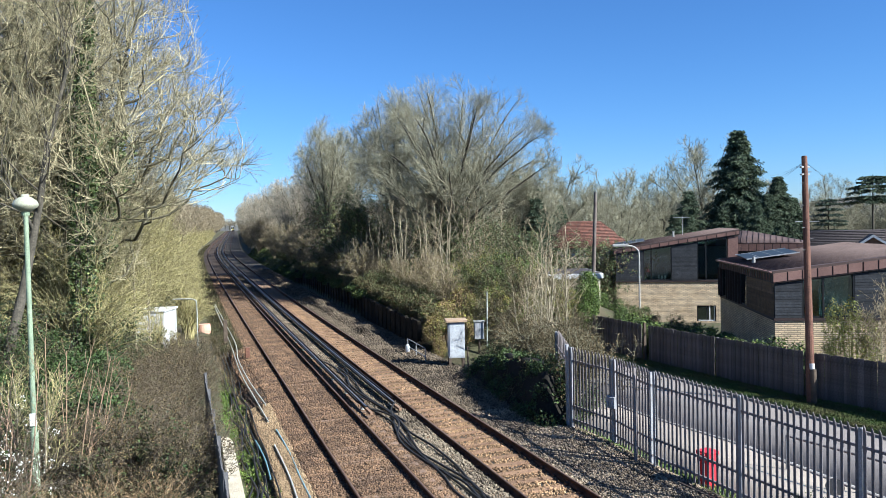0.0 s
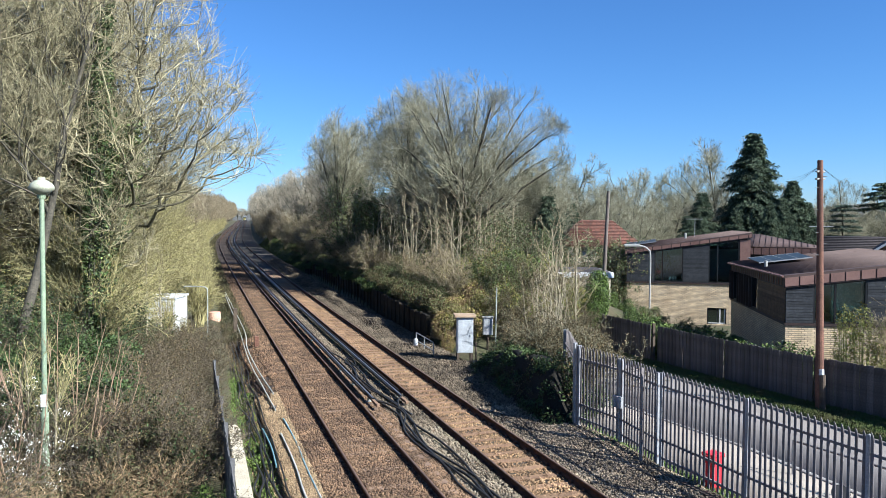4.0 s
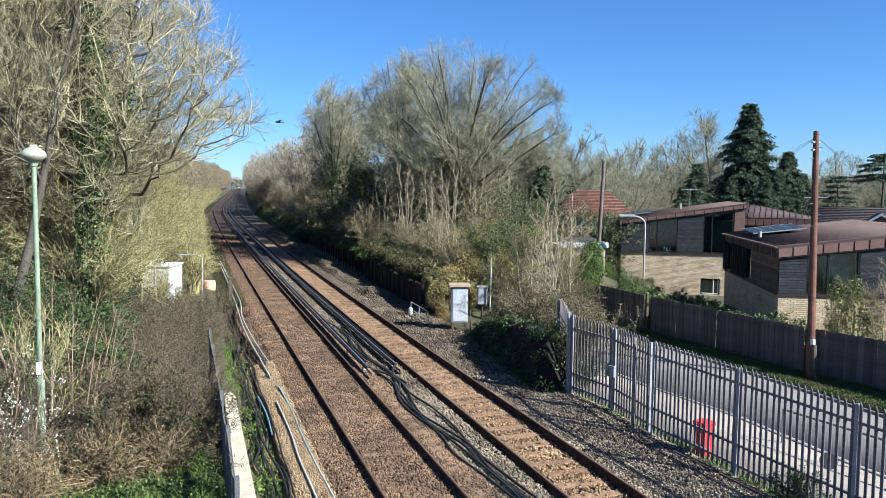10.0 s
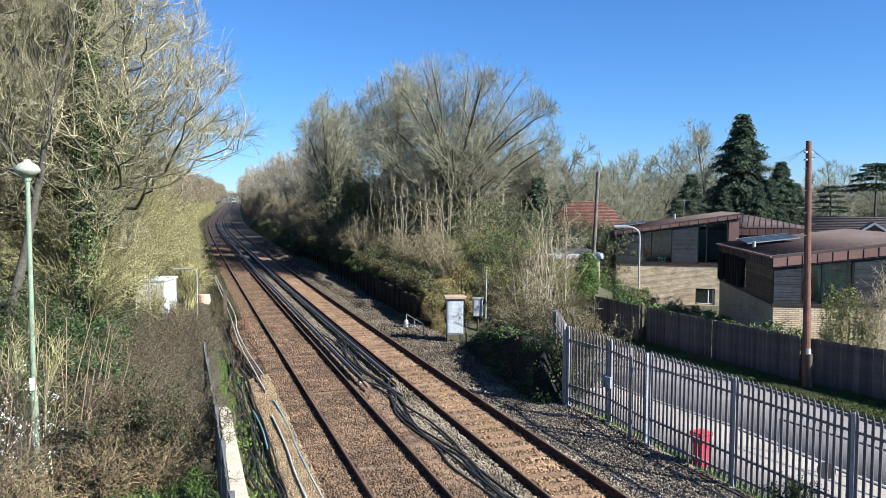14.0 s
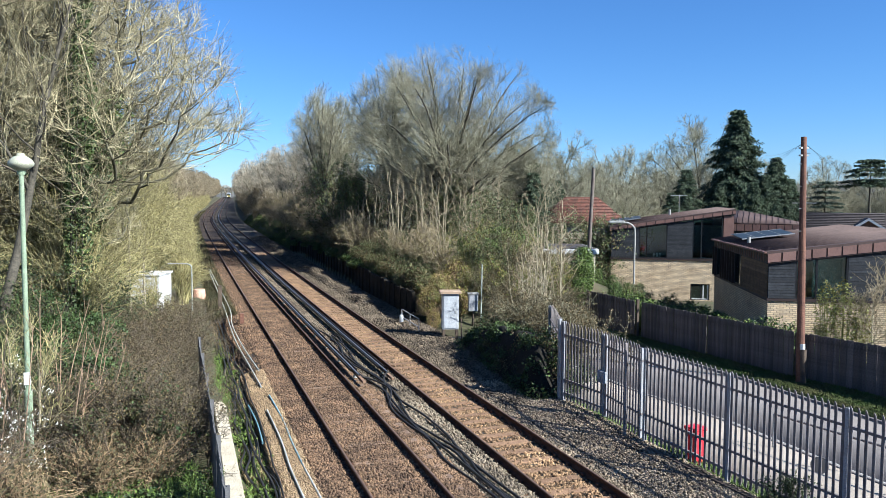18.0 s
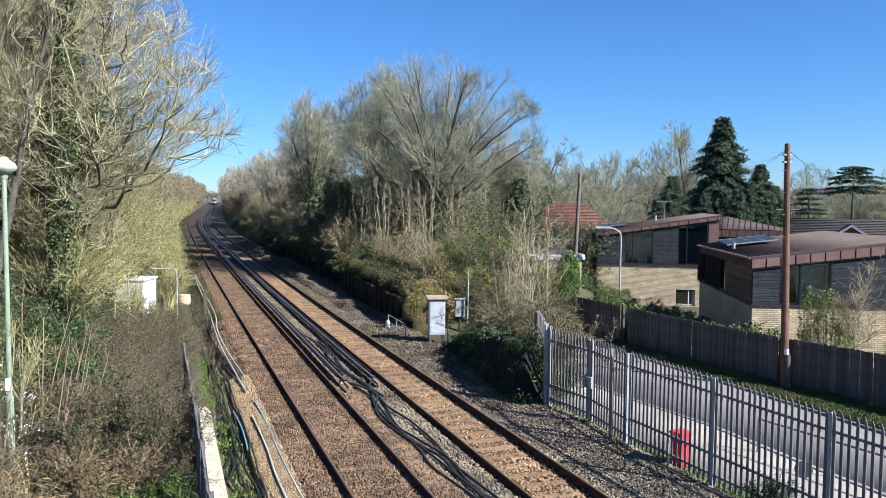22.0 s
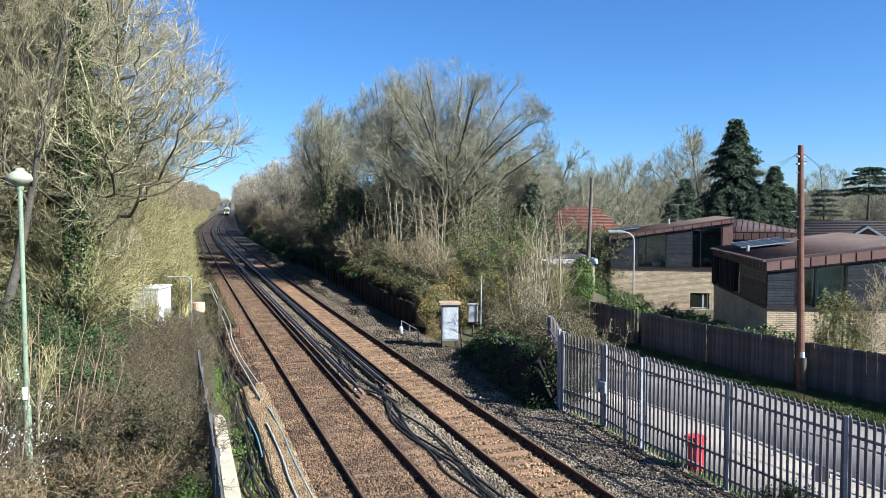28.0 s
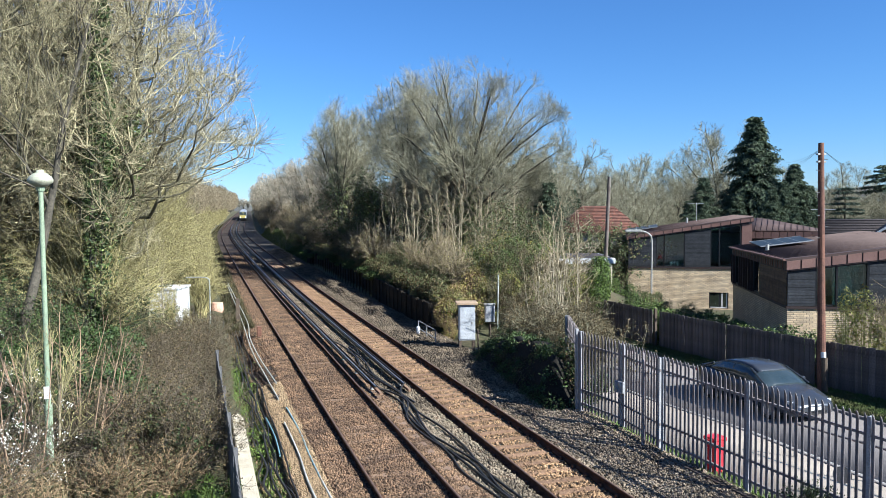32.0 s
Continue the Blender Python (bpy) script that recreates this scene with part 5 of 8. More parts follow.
low_win = part("window", boxed(5.42, 6.53, 0.06, 0.10, -0.96, -0.90), M_WHITE, ha, "white inner frame of the ground-floor window")
for q in (6.16, 6.46):
    part("frame", boxed(q, q + 0.07, 0.06, 0.10, -0.90, 0.03), M_WHITE, low_win)
for k in range(3):
    part("window_ornament", rod(bmesh.new(), (2.9 + 0.2 * k, 0.5, 1.82), (2.9 + 0.2 * k, 0.5, 2.15), 0.05, 0.07, 8), M_WHITE, ha)
solar(0.9, 4.5, za(0.9) + 0.2, MA, 2.2, 1.9, 4, "dark blue solar panel tilted on a metal roof", -8.4)
vent = thing("roof_vent", "short grey roof vent pipe", "vent", MA @ pose(4.2, 6.5, za(4.2)))
part("pipe", rod(bmesh.new(), (0, 0, -0.1), (0, 0, 0.45), 0.09, n=10), M_LAMPGREY, vent)
aer = thing("tv_aerial", "small television aerial on a roof", "aerial", MA @ pose(5.0, 8.5, za(5.0)))
part("mast", rod(bmesh.new(), (0, 0, -0.1), (0, 0, 1.5), 0.022, n=6), M_GALV, aer)
part("boom", rod(bmesh.new(), (-0.7, 0, 1.4), (0.6, 0.2, 1.4), 0.018, n=6), M_GALV, aer)
for k in range(6):
    part("element", rod(bmesh.new(), (-0.6 + 0.2 * k, -0.2 + 0.02 * k, 1.4), (-0.6 + 0.2 * k, 0.3, 1.4), 0.01, n=5), M_GALV, aer)

# wing behind it, lower roof with tan panels
MA2 = pose(38.2, 46.2, 0, 0, 0, -42)
ha2 = thing("house", "brown metal-roofed house wing with tan fascia panels", "house", MA2, group="modern houses")


def wing_z(y):
    return 4.20 + 0.235 * y


def hip(x):
    """How far back the wing's roof reaches at x."""
    return 3.6 if x < 0.5 else max(3.6 - 0.80 * (x - 0.5), 0.45)


wx = [-0.35, 0.5, 1.5, 2.5, 3.5, 4.45]
wv = [(x, y, wing_z(y) - dz) for dz in (0.0, 0.1) for x in wx for y in (0.0, hip(x))]
wf = [(2 * k, 2 * k + 2, 2 * k + 3, 2 * k + 1) for k in range(5)] + [(12 + 2 * k, 13 + 2 * k, 15 + 2 * k, 14 + 2 * k) for k in range(5)]
wf += [(2 * k, 12 + 2 * k, 14 + 2 * k, 2 * k + 2) for k in range(5)] + [(2 * k + 1, 2 * k + 3, 15 + 2 * k, 13 + 2 * k) for k in range(5)] + [(0, 1, 13, 12), (10, 22, 23, 11)]
wing_roof = part("roof", raw_mesh("roof", wv, wf, M_ROOF), M_ROOF, ha2, "brown standing-seam metal roof")
for k in range(12):
    x = -0.2 + 0.4 * k
    part("seam", hexa("seam", [(x + dx, y, wing_z(y) + dz) for y in (0.0, hip(x)) for dx in (-0.014, 0.014) for dz in (-0.005, 0.045)], M_ROOF), M_ROOF, wing_roof)
for k in range(9):
    x = -0.33 + 0.53 * k
    part("fascia_panel", boxed(x + 0.025, x + 0.505, -0.04, 0.02, 3.62, 4.09, 0.006), M_FASCIA, wing_roof)
part("fascia_back", boxed(-0.35, 4.45, 0.02, 0.12, 3.56, 4.10), M_SEAM, wing_roof)
part("wall", boxed(-0.3, 4.4, 0.16, 0.45, -1.0, 4.0), M_CLAD, ha2)

# nearer house
MB = pose(22.97, 25.62, 0, 0, 0, -27.0)
hb_ = thing("house", "two-storey house, buff brick below, timber cladding above, brown mono-pitch roof", "house", MB, group="modern houses")
WB, DB = 6.5, 10.6
roofB, zb = mono_roof(hb_, -0.1, WB, -0.1, DB + 0.1, 3.71, 0.123, fascia=0.46, panels=0.58)
part("wall", brick_box(0, WB, 0, 0.3, -1.2, 1.66), M_BRICK, hb_, "buff brick wall")
part("wall", brick_box(0, 0.3, 0.3, DB, -1.2, 1.66), M_BRICK, hb_, "buff brick wall")
part("wall", brick_box(WB - 0.3, WB, 0.3, DB, -1.2, 1.66), M_BRICK, hb_, "buff brick wall")
part("rear_wall", boxed(0, WB, DB - 0.2, DB - 0.02, 1.66, 3.6), M_CLAD, hb_)
part("sill_band", boxed(-0.05, WB, -0.05, DB, 1.66, 1.76), M_SEAM, hb_, "dark brown sill band")
part("floor_slab", boxed(0.3, WB - 0.3, 0.3, DB - 0.3, 1.56, 1.65), M_ROOM, hb_)
part("partition", boxed(0.3, WB - 0.3, 4.2, 4.3, 1.76, 3.5), M_ROOM, hb_)
part("gutter", box(bmesh.new(), -0.22, -0.11, -0.1, DB + 0.1, 3.62, 3.70, 0.02), M_FASCIA, hb_, "pale brown eaves gutter")
part("side_wall", boxed(WB - 0.2, WB, 0.1, DB - 0.2, 1.76, 4.36), M_CLAD, hb_)
for a, b in ((0.0, 1.05), (3.1, WB)):
    boards(hb_, "cladding_board", a, b, 1.77, lambda x: zb(x) - 0.53, M_CLAD, pitch=0.11)
    vv = [(q, yy, zz) for yy in (0.0, 0.15) for q in (a, b) for zz in (1.76, zb(q) - 0.5)]
    part("front_wall", hexa("front_wall", vv, M_CLAD), M_CLAD, hb_)
window(hb_, 1.05, 3.1, 1.77, zb(1.05) - 0.5, zb(3.1) - 0.5, bars=(1.86,))
# added sheet whose teal stands in for what the pane reflects
part("reflection_sheet", boxed(1.90, 3.06, 0.55, 0.58, 1.7, 3.4), M_REFLECTION, hb_, "dark teal sheet standing in for the window reflection")
part("chair_back", boxed(2.2, 2.7, 1.2, 1.26, 1.66, 2.5, 0.02), M_DARKTIMBER, hb_)
# its side wall: brown boards, tall slit windows and fins
part("side_wall", boxed(0.0, 0.15, 0.1, 4.66, 1.76, 3.55), M_SEAM, hb_)
boards(hb_, "cladding_board", 0.06, 4.62, 1.77, lambda x: 3.26, M_CLADBROWN, flat=False, fix_x=0.0, pitch=0.12)
part("side_fascia", boxed(-0.05, 0.1, 0.0, DB, 3.26, 3.60), M_SEAM, hb_, "dark brown eaves band")
for k in range(26):
    part("eaves_rib", boxed(-0.08, -0.05, 0.1 + k * 0.41, 0.14 + k * 0.41, 3.26, 3.58), M_FASCIA, hb_)
for a, b in ((5.9, 8.6), (10.0, DB - 0.2)):
    part("side_wall", boxed(0.0, 0.15, a, b, 1.76, 3.5), M_SEAM, hb_)
for a, b in ((4.66, 5.9), (8.6, 10.0)):
    w = part("window", boxed(0.02, 0.09, a, b, 1.76, 1.82), M_BLACK, hb_, "tall slit window")
    pn = part("pane", boxed(0.05, 0.058, a, b, 1.82, 3.26), M_GLASS, w)
    pn.visible_shadow = False
    for q in (a, b - 0.07):
        part("frame", boxed(-0.02, 0.09, q, q + 0.07, 1.76, 3.26), M_BLACK, w)
for q in (5.95, 6.5, 7.05, 7.6, 8.15, 8.6, 10.05, 10.5):
    part("fin", boxed(-0.14, 0.0, q, q + 0.05, 1.76, 3.3), M_SEAM, hb_, "dark vertical fin")
solar(1.5, 7.0, zb(1.5) + 0.22, MB, 2.4, 2.3, 3, "dark blue solar panel tilted on a metal roof", -7.0)
vent2 = thing("roof_vent", "short grey roof vent pipe", "vent", MB @ pose(0.45, 5.2, zb(0.45)))
part("pipe", rod(bmesh.new(), (0, 0, -0.1), (0, 0, 0.3), 0.08, n=10), M_LAMPGREY, vent2)
copy_thing(aer, MB @ pose(4.6, 10.5, zb(4.6)))

# garage, tiled house and far bungalow
MG = pose(19.6, 40.0, 0, 0, 0, -18.5)
gar = thing("garage", "flat-roofed cream garage with a white fascia", "garage", MG)
part("wall", boxed(0.1, 3.2, 0.2, 5.0, -1.0, 2.68), M_CREAM, gar)
part("fascia", boxed(0, 3.35, 0, 5.2, 2.68, 2.98, 0.02), M_WHITE, gar, "white painted fascia")
part("flat_roof", boxed(0.12, 3.23, 0.12, 5.08, 2.97, 3.0), M_DARKTILE, gar)
part("door", boxed(2.2, 3.1, 0.14, 0.2, -0.8, 2.3), M_DARKTIMBER, gar)

MT = pose(27.3, 55.4, 0, 0, 0, -20) @ Matrix.Diagonal((0.86, 0.86, 0.90, 1))
th_ = thing("house", "house with a mossy red clay-tiled hipped roof", "house", MT)
part("wall", boxed(0.4, 7.4, 0.4, 6.6, -1.0, 4.5), M_CREAM, th_)
hv = [(-0.2, -0.2, 4.4), (8.0, -0.2, 4.4), (8.0, 7.2, 4.4), (-0.2, 7.2, 4.4), (2.6, 3.5, 6.75), (5.6, 3.5, 6.75)]
rfm = raw_mesh("roof", hv, [(0, 1, 5), (0, 5, 4), (1, 2, 5), (2, 3, 4), (2, 4, 5), (3, 0, 4), (0, 3, 2), (0, 2, 1)], M_TILE)
rft = part("roof", rfm, M_TILE, th_, "red clay-tiled roof")
for k in range(18):
    t = k / 18
    y0 = -0.24 + t * 3.7
    z0 = 4.42 + t * 2.35
    x0, x1 = -0.2 + 2.8 * t, 8.0 - 2.4 * t
    part("tile_course", boxed(x0, x1, y0, y0 + 0.25, z0 - 0.02, z0 + 0.05), M_TILE, rft)

MW = pose(63.0, 57.05, -0.15, 0, 0, -43.8) @ Matrix.Translation((-6.0, 1.6, 0))
bg_ = thing("house", "dark-tiled bungalow with a white-edged cross gable", "house", MW)
part("wall", boxed(0.3, 9.7, 0.3, 6.7, -1.0, 3.1), M_CREAM, bg_)
gv = [(0, 0, 3.0), (10, 0, 3.0), (10, 7, 3.0), (0, 7, 3.0), (0.6, 3.5, 4.75), (9.4, 3.5, 4.75)]
bung_roof = part("roof", raw_mesh("roof", gv + [(0.5, 0.5, 2.9)], [(0, 1, 5), (0, 5, 4), (2, 3, 4), (2, 4, 5), (0, 4, 3), (1, 2, 5)], M_DARKTILE), M_DARKTILE, bg_, "dark tiled roof")
for k in range(11):
    q = k / 11
    part("tile_course", boxed(0.6 * q - 0.03, 10.03 - 0.6 * q, 3.5 * q - 0.06, 3.5 * q + 0.16, 3.0 + 1.75 * q - 0.01, 3.0 + 1.75 * q + 0.05), M_DARKTILE, bung_roof)
gable = part("gable", hexa("gable", [(x, y, z) for y in (-1.6, 1.2) for x, zz in ((4.2, (-1.0, 2.95)), (7.8, (-1.0, 2.95))) for z in zz], M_BRICKRED), M_BRICKRED, bg_, "red-brown brick gable wall")
part("gable_top", raw_mesh("gable_top", [(4.2, -1.6, 2.95), (7.8, -1.6, 2.95), (6.0, -1.6, 4.2), (4.2, 1.2, 2.95), (7.8, 1.2, 2.95), (6.0, 1.2, 4.2)], [(0, 1, 2), (3, 5, 4)], M_BRICKRED), M_BRICKRED, gable)
for sx in (-1, 1):
    part("gable_roof", hexa("gable_roof", [(x, y, z + dz) for y in (-1.85, 2.6) for x, z in ((6.0, 4.28), (6.0 + sx * 2.25, 2.75)) for dz in (-0.04, 0.05)], M_DARKTILE), M_DARKTILE, gable)
    part("barge_board", hexa("barge_board", [(x, y, z + dz) for y in (-1.92, -1.86) for x, z in ((6.0, 4.24), (6.0 + sx * 2.25, 2.71)) for dz in (-0.16, 0.10)], M_WHITE), M_WHITE, gable, "white barge board")

# ---- vegetation ----
def bare_tree(label, H, seed, bark, twig, trunk_r=0.2, clear=0.12, n=(12, 7, 7, 5), angle=(42, 38, 42, 45), lens=(0.52, 0.24, 0.11, 0.055), up=0.10, fine=0.009, stems=1, splay=0.0, ivy=0, shape=None, buds=0, bud_mat=None, category="tree", R=None, wob=0.12):
    """A leafless tree: trunk and limbs in one part, the crown of branches and twigs in another."""
    rng = np.random.default_rng(seed)
    k = 9
    trunk = np.zeros((stems, k + 1, 3))
    for s in range(stems):
        a = rng.uniform(0, 6.28)
        d = np.array([math.cos(a) * splay, math.sin(a) * splay, 1.0])
        d /= np.linalg.norm(d)
        p = np.array([math.cos(a) * 0.12 * (stems > 1), math.sin(a) * 0.12 * (stems > 1), -0.3])
        trunk[s, 0] = p
        for j in range(k):
            d = d + rng.normal(0, 0.06, 3) + np.array([0, 0, 0.05])
            d /= np.linalg.norm(d)
            p = p + d * (H * 0.86 / k) * rng.uniform(0.9, 1.05)
            trunk[s, j + 1] = p
    tr = trunk_r * np.linspace(1, 0.18, k + 1)[None] * np.ones((stems, 1))
    shape = shape or (lambda t: 1.15 - 0.75 * t)
    a1, r1 = limbs(rng, trunk, tr, n[0], clear, 0.97, H * lens[0], angle[0], up, wob, 6, 0.55, shape)
    if R is not None:
        # limbs stay inside a rounded outline, the twigs grow out of it
        zc, half, wide = H * 0.46, H * 0.46, R * 0.80
        rel = a1 - np.array([0, 0, zc])
        q = np.sqrt((rel[..., 0] ** 2 + rel[..., 1] ** 2) / wide ** 2 + (rel[..., 2] / half) ** 2)
        q = np.maximum(q, 1e-6)
        k_ = np.where(q > 0.75, (0.75 + 0.25 * np.tanh((q - 0.75) / 0.25)) / q, 1.0)
        a1 = rel * k_[..., None] + np.array([0, 0, zc])
    a2, r2 = limbs(rng, a1, r1, n[1], 0.15, 1.0, H * lens[1], angle[1], up * 0.7, wob * 1.2, 4, 0.55)
    a3, r3 = limbs(rng, a2, r2, n[2], 0.1, 1.0, H * lens[2], angle[2], up * 0.5, wob * 1.4, 3, 0.6)
    a4, r4 = limbs(rng, a3, r3, n[3], 0.05, 1.0, H * lens[3], angle[3], up * 0.4, wob * 1.5, 2, 0.7)
    allp = np.concatenate([a3.reshape(-1, 3), a4.reshape(-1, 3)])
    sz = H / np.percentile(allp[:, 2], 99.6)
    sx = sz if R is None else R / np.percentile(np.hypot(allp[:, 0], allp[:, 1]), 97)
    for arr in (trunk, a1, a2, a3, a4):
        arr *= np.array([sx, sx, sz])
    t = thing("tree" if category == "tree" else "shrub", label, category)
    v, f = merge([tubes(trunk, tr, 8), tubes(a1, np.maximum(r1, fine * 1.8), 5)] + ([tubes(a2, np.maximum(r2, fine * 1.3), 4)] if category == "tree" else []))
    part("trunk", raw_mesh("trunk", v, f, bark, True), bark, t)
    v, f = merge(([] if category == "tree" else [tubes(a2, np.maximum(r2, fine * 1.25), 4)]) + [tubes(a3, np.maximum(r3, fine), 3), tubes(a4, np.maximum(r4, fine * 0.8), 3)])
    part("crown", raw_mesh("crown", v, f, twig), twig, t)
    if buds:
        c = a4[:, -1][rng.integers(0, len(a4), buds)] + rng.normal(0, 0.05, (buds, 3))
        v, f = leaf_cloud(rng, c, 0.05 if bud_mat is not M_BLOSSOM else 0.06)
        part("bud_haze", raw_mesh("bud_haze", v, f, bud_mat), bud_mat, t)
    if ivy:
        base = np.concatenate([trunk.reshape(-1, 3), a1[:, :3].reshape(-1, 3)])
        base = base[base[:, 2] < H * 0.62]
        c = base[rng.integers(0, len(base), ivy)] + rng.normal(0, 0.30, (ivy, 3)) * np.array([1, 1, 1.6])
        v, f = leaf_cloud(rng, c, 0.13)
        part("ivy", raw_mesh("ivy", v, f, M_IVY), M_IVY, t, "dark green climbing ivy")
    return t


def bush(label, R, Hh, seed, leaf, leaf_n, leaf_s, stem, stems=40, fine=0.008, name="bush", category="bush", fill=0.75, leaf2=None):
    """A shrub: arching stems and a ragged shell of small leaves."""
    rng = np.random.default_rng(seed)
    st = np.zeros((stems, 6, 3))
    a = rng.uniform(0, 6.28, stems)
    rr = np.sqrt(rng.uniform(0, 1, stems)) * R * 0.75
    st[:, 0] = np.stack([np.cos(a) * rr, np.sin(a) * rr, np.full(stems, -0.1)], 1)
    d = np.stack([np.cos(a) * 0.35, np.sin(a) * 0.35, np.ones(stems)], 1) + rng.normal(0, 0.25, (stems, 3))
    L = Hh * rng.uniform(0.7, 1.15, stems)
    for j in range(5):
        d = d + rng.normal(0, 0.16, d.shape) - np.array([0, 0, 0.07])
        d /= np.linalg.norm(d, axis=1, keepdims=True)
        st[:, j + 1] = st[:, j] + d * (L / 5)[:, None]
    sr = np.linspace(0.018, 0.006, 6)[None] * np.ones((stems, 1))
    b1, q1 = limbs(rng, st, sr, 7, 0.2, 1.0, Hh * 0.32, 45, 0.03, 0.15, 3, 0.7)
    b2, q2 = limbs(rng, b1, q1, 4, 0.1, 1.0, Hh * 0.14, 45, 0.02, 0.18, 2, 0.7)
    t = thing(name, label, category)
    v, f = merge([tubes(st, np.maximum(sr, fine), 4), tubes(b1, np.maximum(q1, fine * 0.8), 3), tubes(b2, np.maximum(q2, fine * 0.65), 3)])
    part("branchwork", raw_mesh("branchwork", v, f, stem), stem, t)
    for lf, share in ((leaf, 1.0),) if leaf2 is None else ((leaf, 0.65), (leaf2, 0.35)):
        if lf is None or not leaf_n:
            continue
        pts = np.concatenate([b2.reshape(-1, 3), b1[:, 1:].reshape(-1, 3), st[:, 2:].reshape(-1, 3)])
        m = int(leaf_n * share)
        if lf is M_BLOSSOM:
            pts = np.repeat(pts[rng.integers(0, len(pts), m // 9)], 9, 0)
        c = pts[rng.integers(0, len(pts), m)] + rng.normal(0, 0.06, (m, 3))
        c[:, 2] = np.maximum(c[:, 2], 0.02)
        v, f = leaf_cloud(rng, c, leaf_s)
        part("leaves", raw_mesh("leaves", v, f, lf), lf, t)
    return t


def conifer(label, H, R, seed, material, layers=26, per=13, leaf_s=0.5, start=0.08, flat=0.0, power=1.0):
    """A conifer: trunk, drooping boughs in whorls, needle sprays as many small blades."""
    rng = np.random.default_rng(seed)
    t = thing("conifer", label, "tree")
    trunk = np.stack([np.zeros(9), np.zeros(9), np.linspace(-0.5, H, 9)], 1)[None]
    v, f = tubes(trunk, np.linspace(H * 0.02, 0.03, 9)[None], 8)
    part("trunk", raw_mesh("trunk", v, f, M_BARK, True), M_BARK, t)
    lines = []
    for i in range(layers):
        h = H * (start + (0.985 - start) * i / (layers - 1)) + rng.normal(0, H * 0.006)
        r = R * (1 - i / layers) ** power * rng.uniform(0.75, 1.15) + 0.15
        for j in range(per):
            a = rng.uniform(0, 6.28)
            L = r * rng.uniform(0.45, 1.12) * (1 + 0.28 * noise.noise((math.cos(a) * 1.5 + seed, math.sin(a) * 1.5, h * 0.35)))
            z = np.linspace(0, 1, 5)
            dz = (0.22 * z - 0.42 * z ** 2) * L * (1 - flat)
            lines.append(np.stack([np.cos(a) * L * z, np.sin(a) * L * z, h + dz + rng.normal(0, 0.03, 5)], 1))
    lines = np.array(lines)
    v, f = tubes(lines, np.linspace(0.05, 0.012, 5)[None] * np.ones((len(lines), 1)), 3)
    part("bough_tier", raw_mesh("bough_tier", v, f, M_BARK), M_BARK, t)
    m = 110
    s = rng.uniform(0.12, 1.0, (len(lines), m)) ** 0.75 * 4
    i = np.minimum(s.astype(int), 3)
    fr = (s - i)[..., None]
    r = np.arange(len(lines))[:, None]
    c = lines[r, i] * (1 - fr) + lines[r, i + 1] * fr
    out = lines[:, -1] - lines[:, 0]
    out = np.repeat((out / np.linalg.norm(out, axis=1, keepdims=True))[:, None], m, 1)
    across = np.cross(out, np.array([0, 0, 1.0]))
    k = rng.choice([-1.0, 1.0], (len(lines), m, 1))
    d = out * rng.uniform(0.4, 1.0, k.shape) + across * k * rng.uniform(0.2, 1.0, k.shape) + np.array([0, 0, 1.0]) * rng.normal(-0.30 * (1 - flat), 0.25, k.shape)
    d /= np.linalg.norm(d, axis=2, keepdims=True)
    L = leaf_s * rng.uniform(0.6, 1.6, k.shape) * (H / 11)
    c = c + rng.normal(0, 1, c.shape) * np.array([0.16, 0.16, 0.07]) * (H / 14)
    w = np.cross(d, rng.normal(0, 1, d.shape))
    w /= np.linalg.norm(w, axis=2, keepdims=True)
    v = np.stack([c, c + d * L * 0.55 + w * L * 0.16, c + d * L + np.array([0, 0, -0.12]) * L, c + d * L * 0.55 - w * L * 0.16], 2).reshape(-1, 3)
    q = np.arange(len(v) // 4)[:, None] * 4
    f = np.concatenate([q + np.array([0, 1, 2]), q + np.array([0, 2, 3])])
    part("needles", raw_mesh("needles", v, f, material), material, t)
    return t


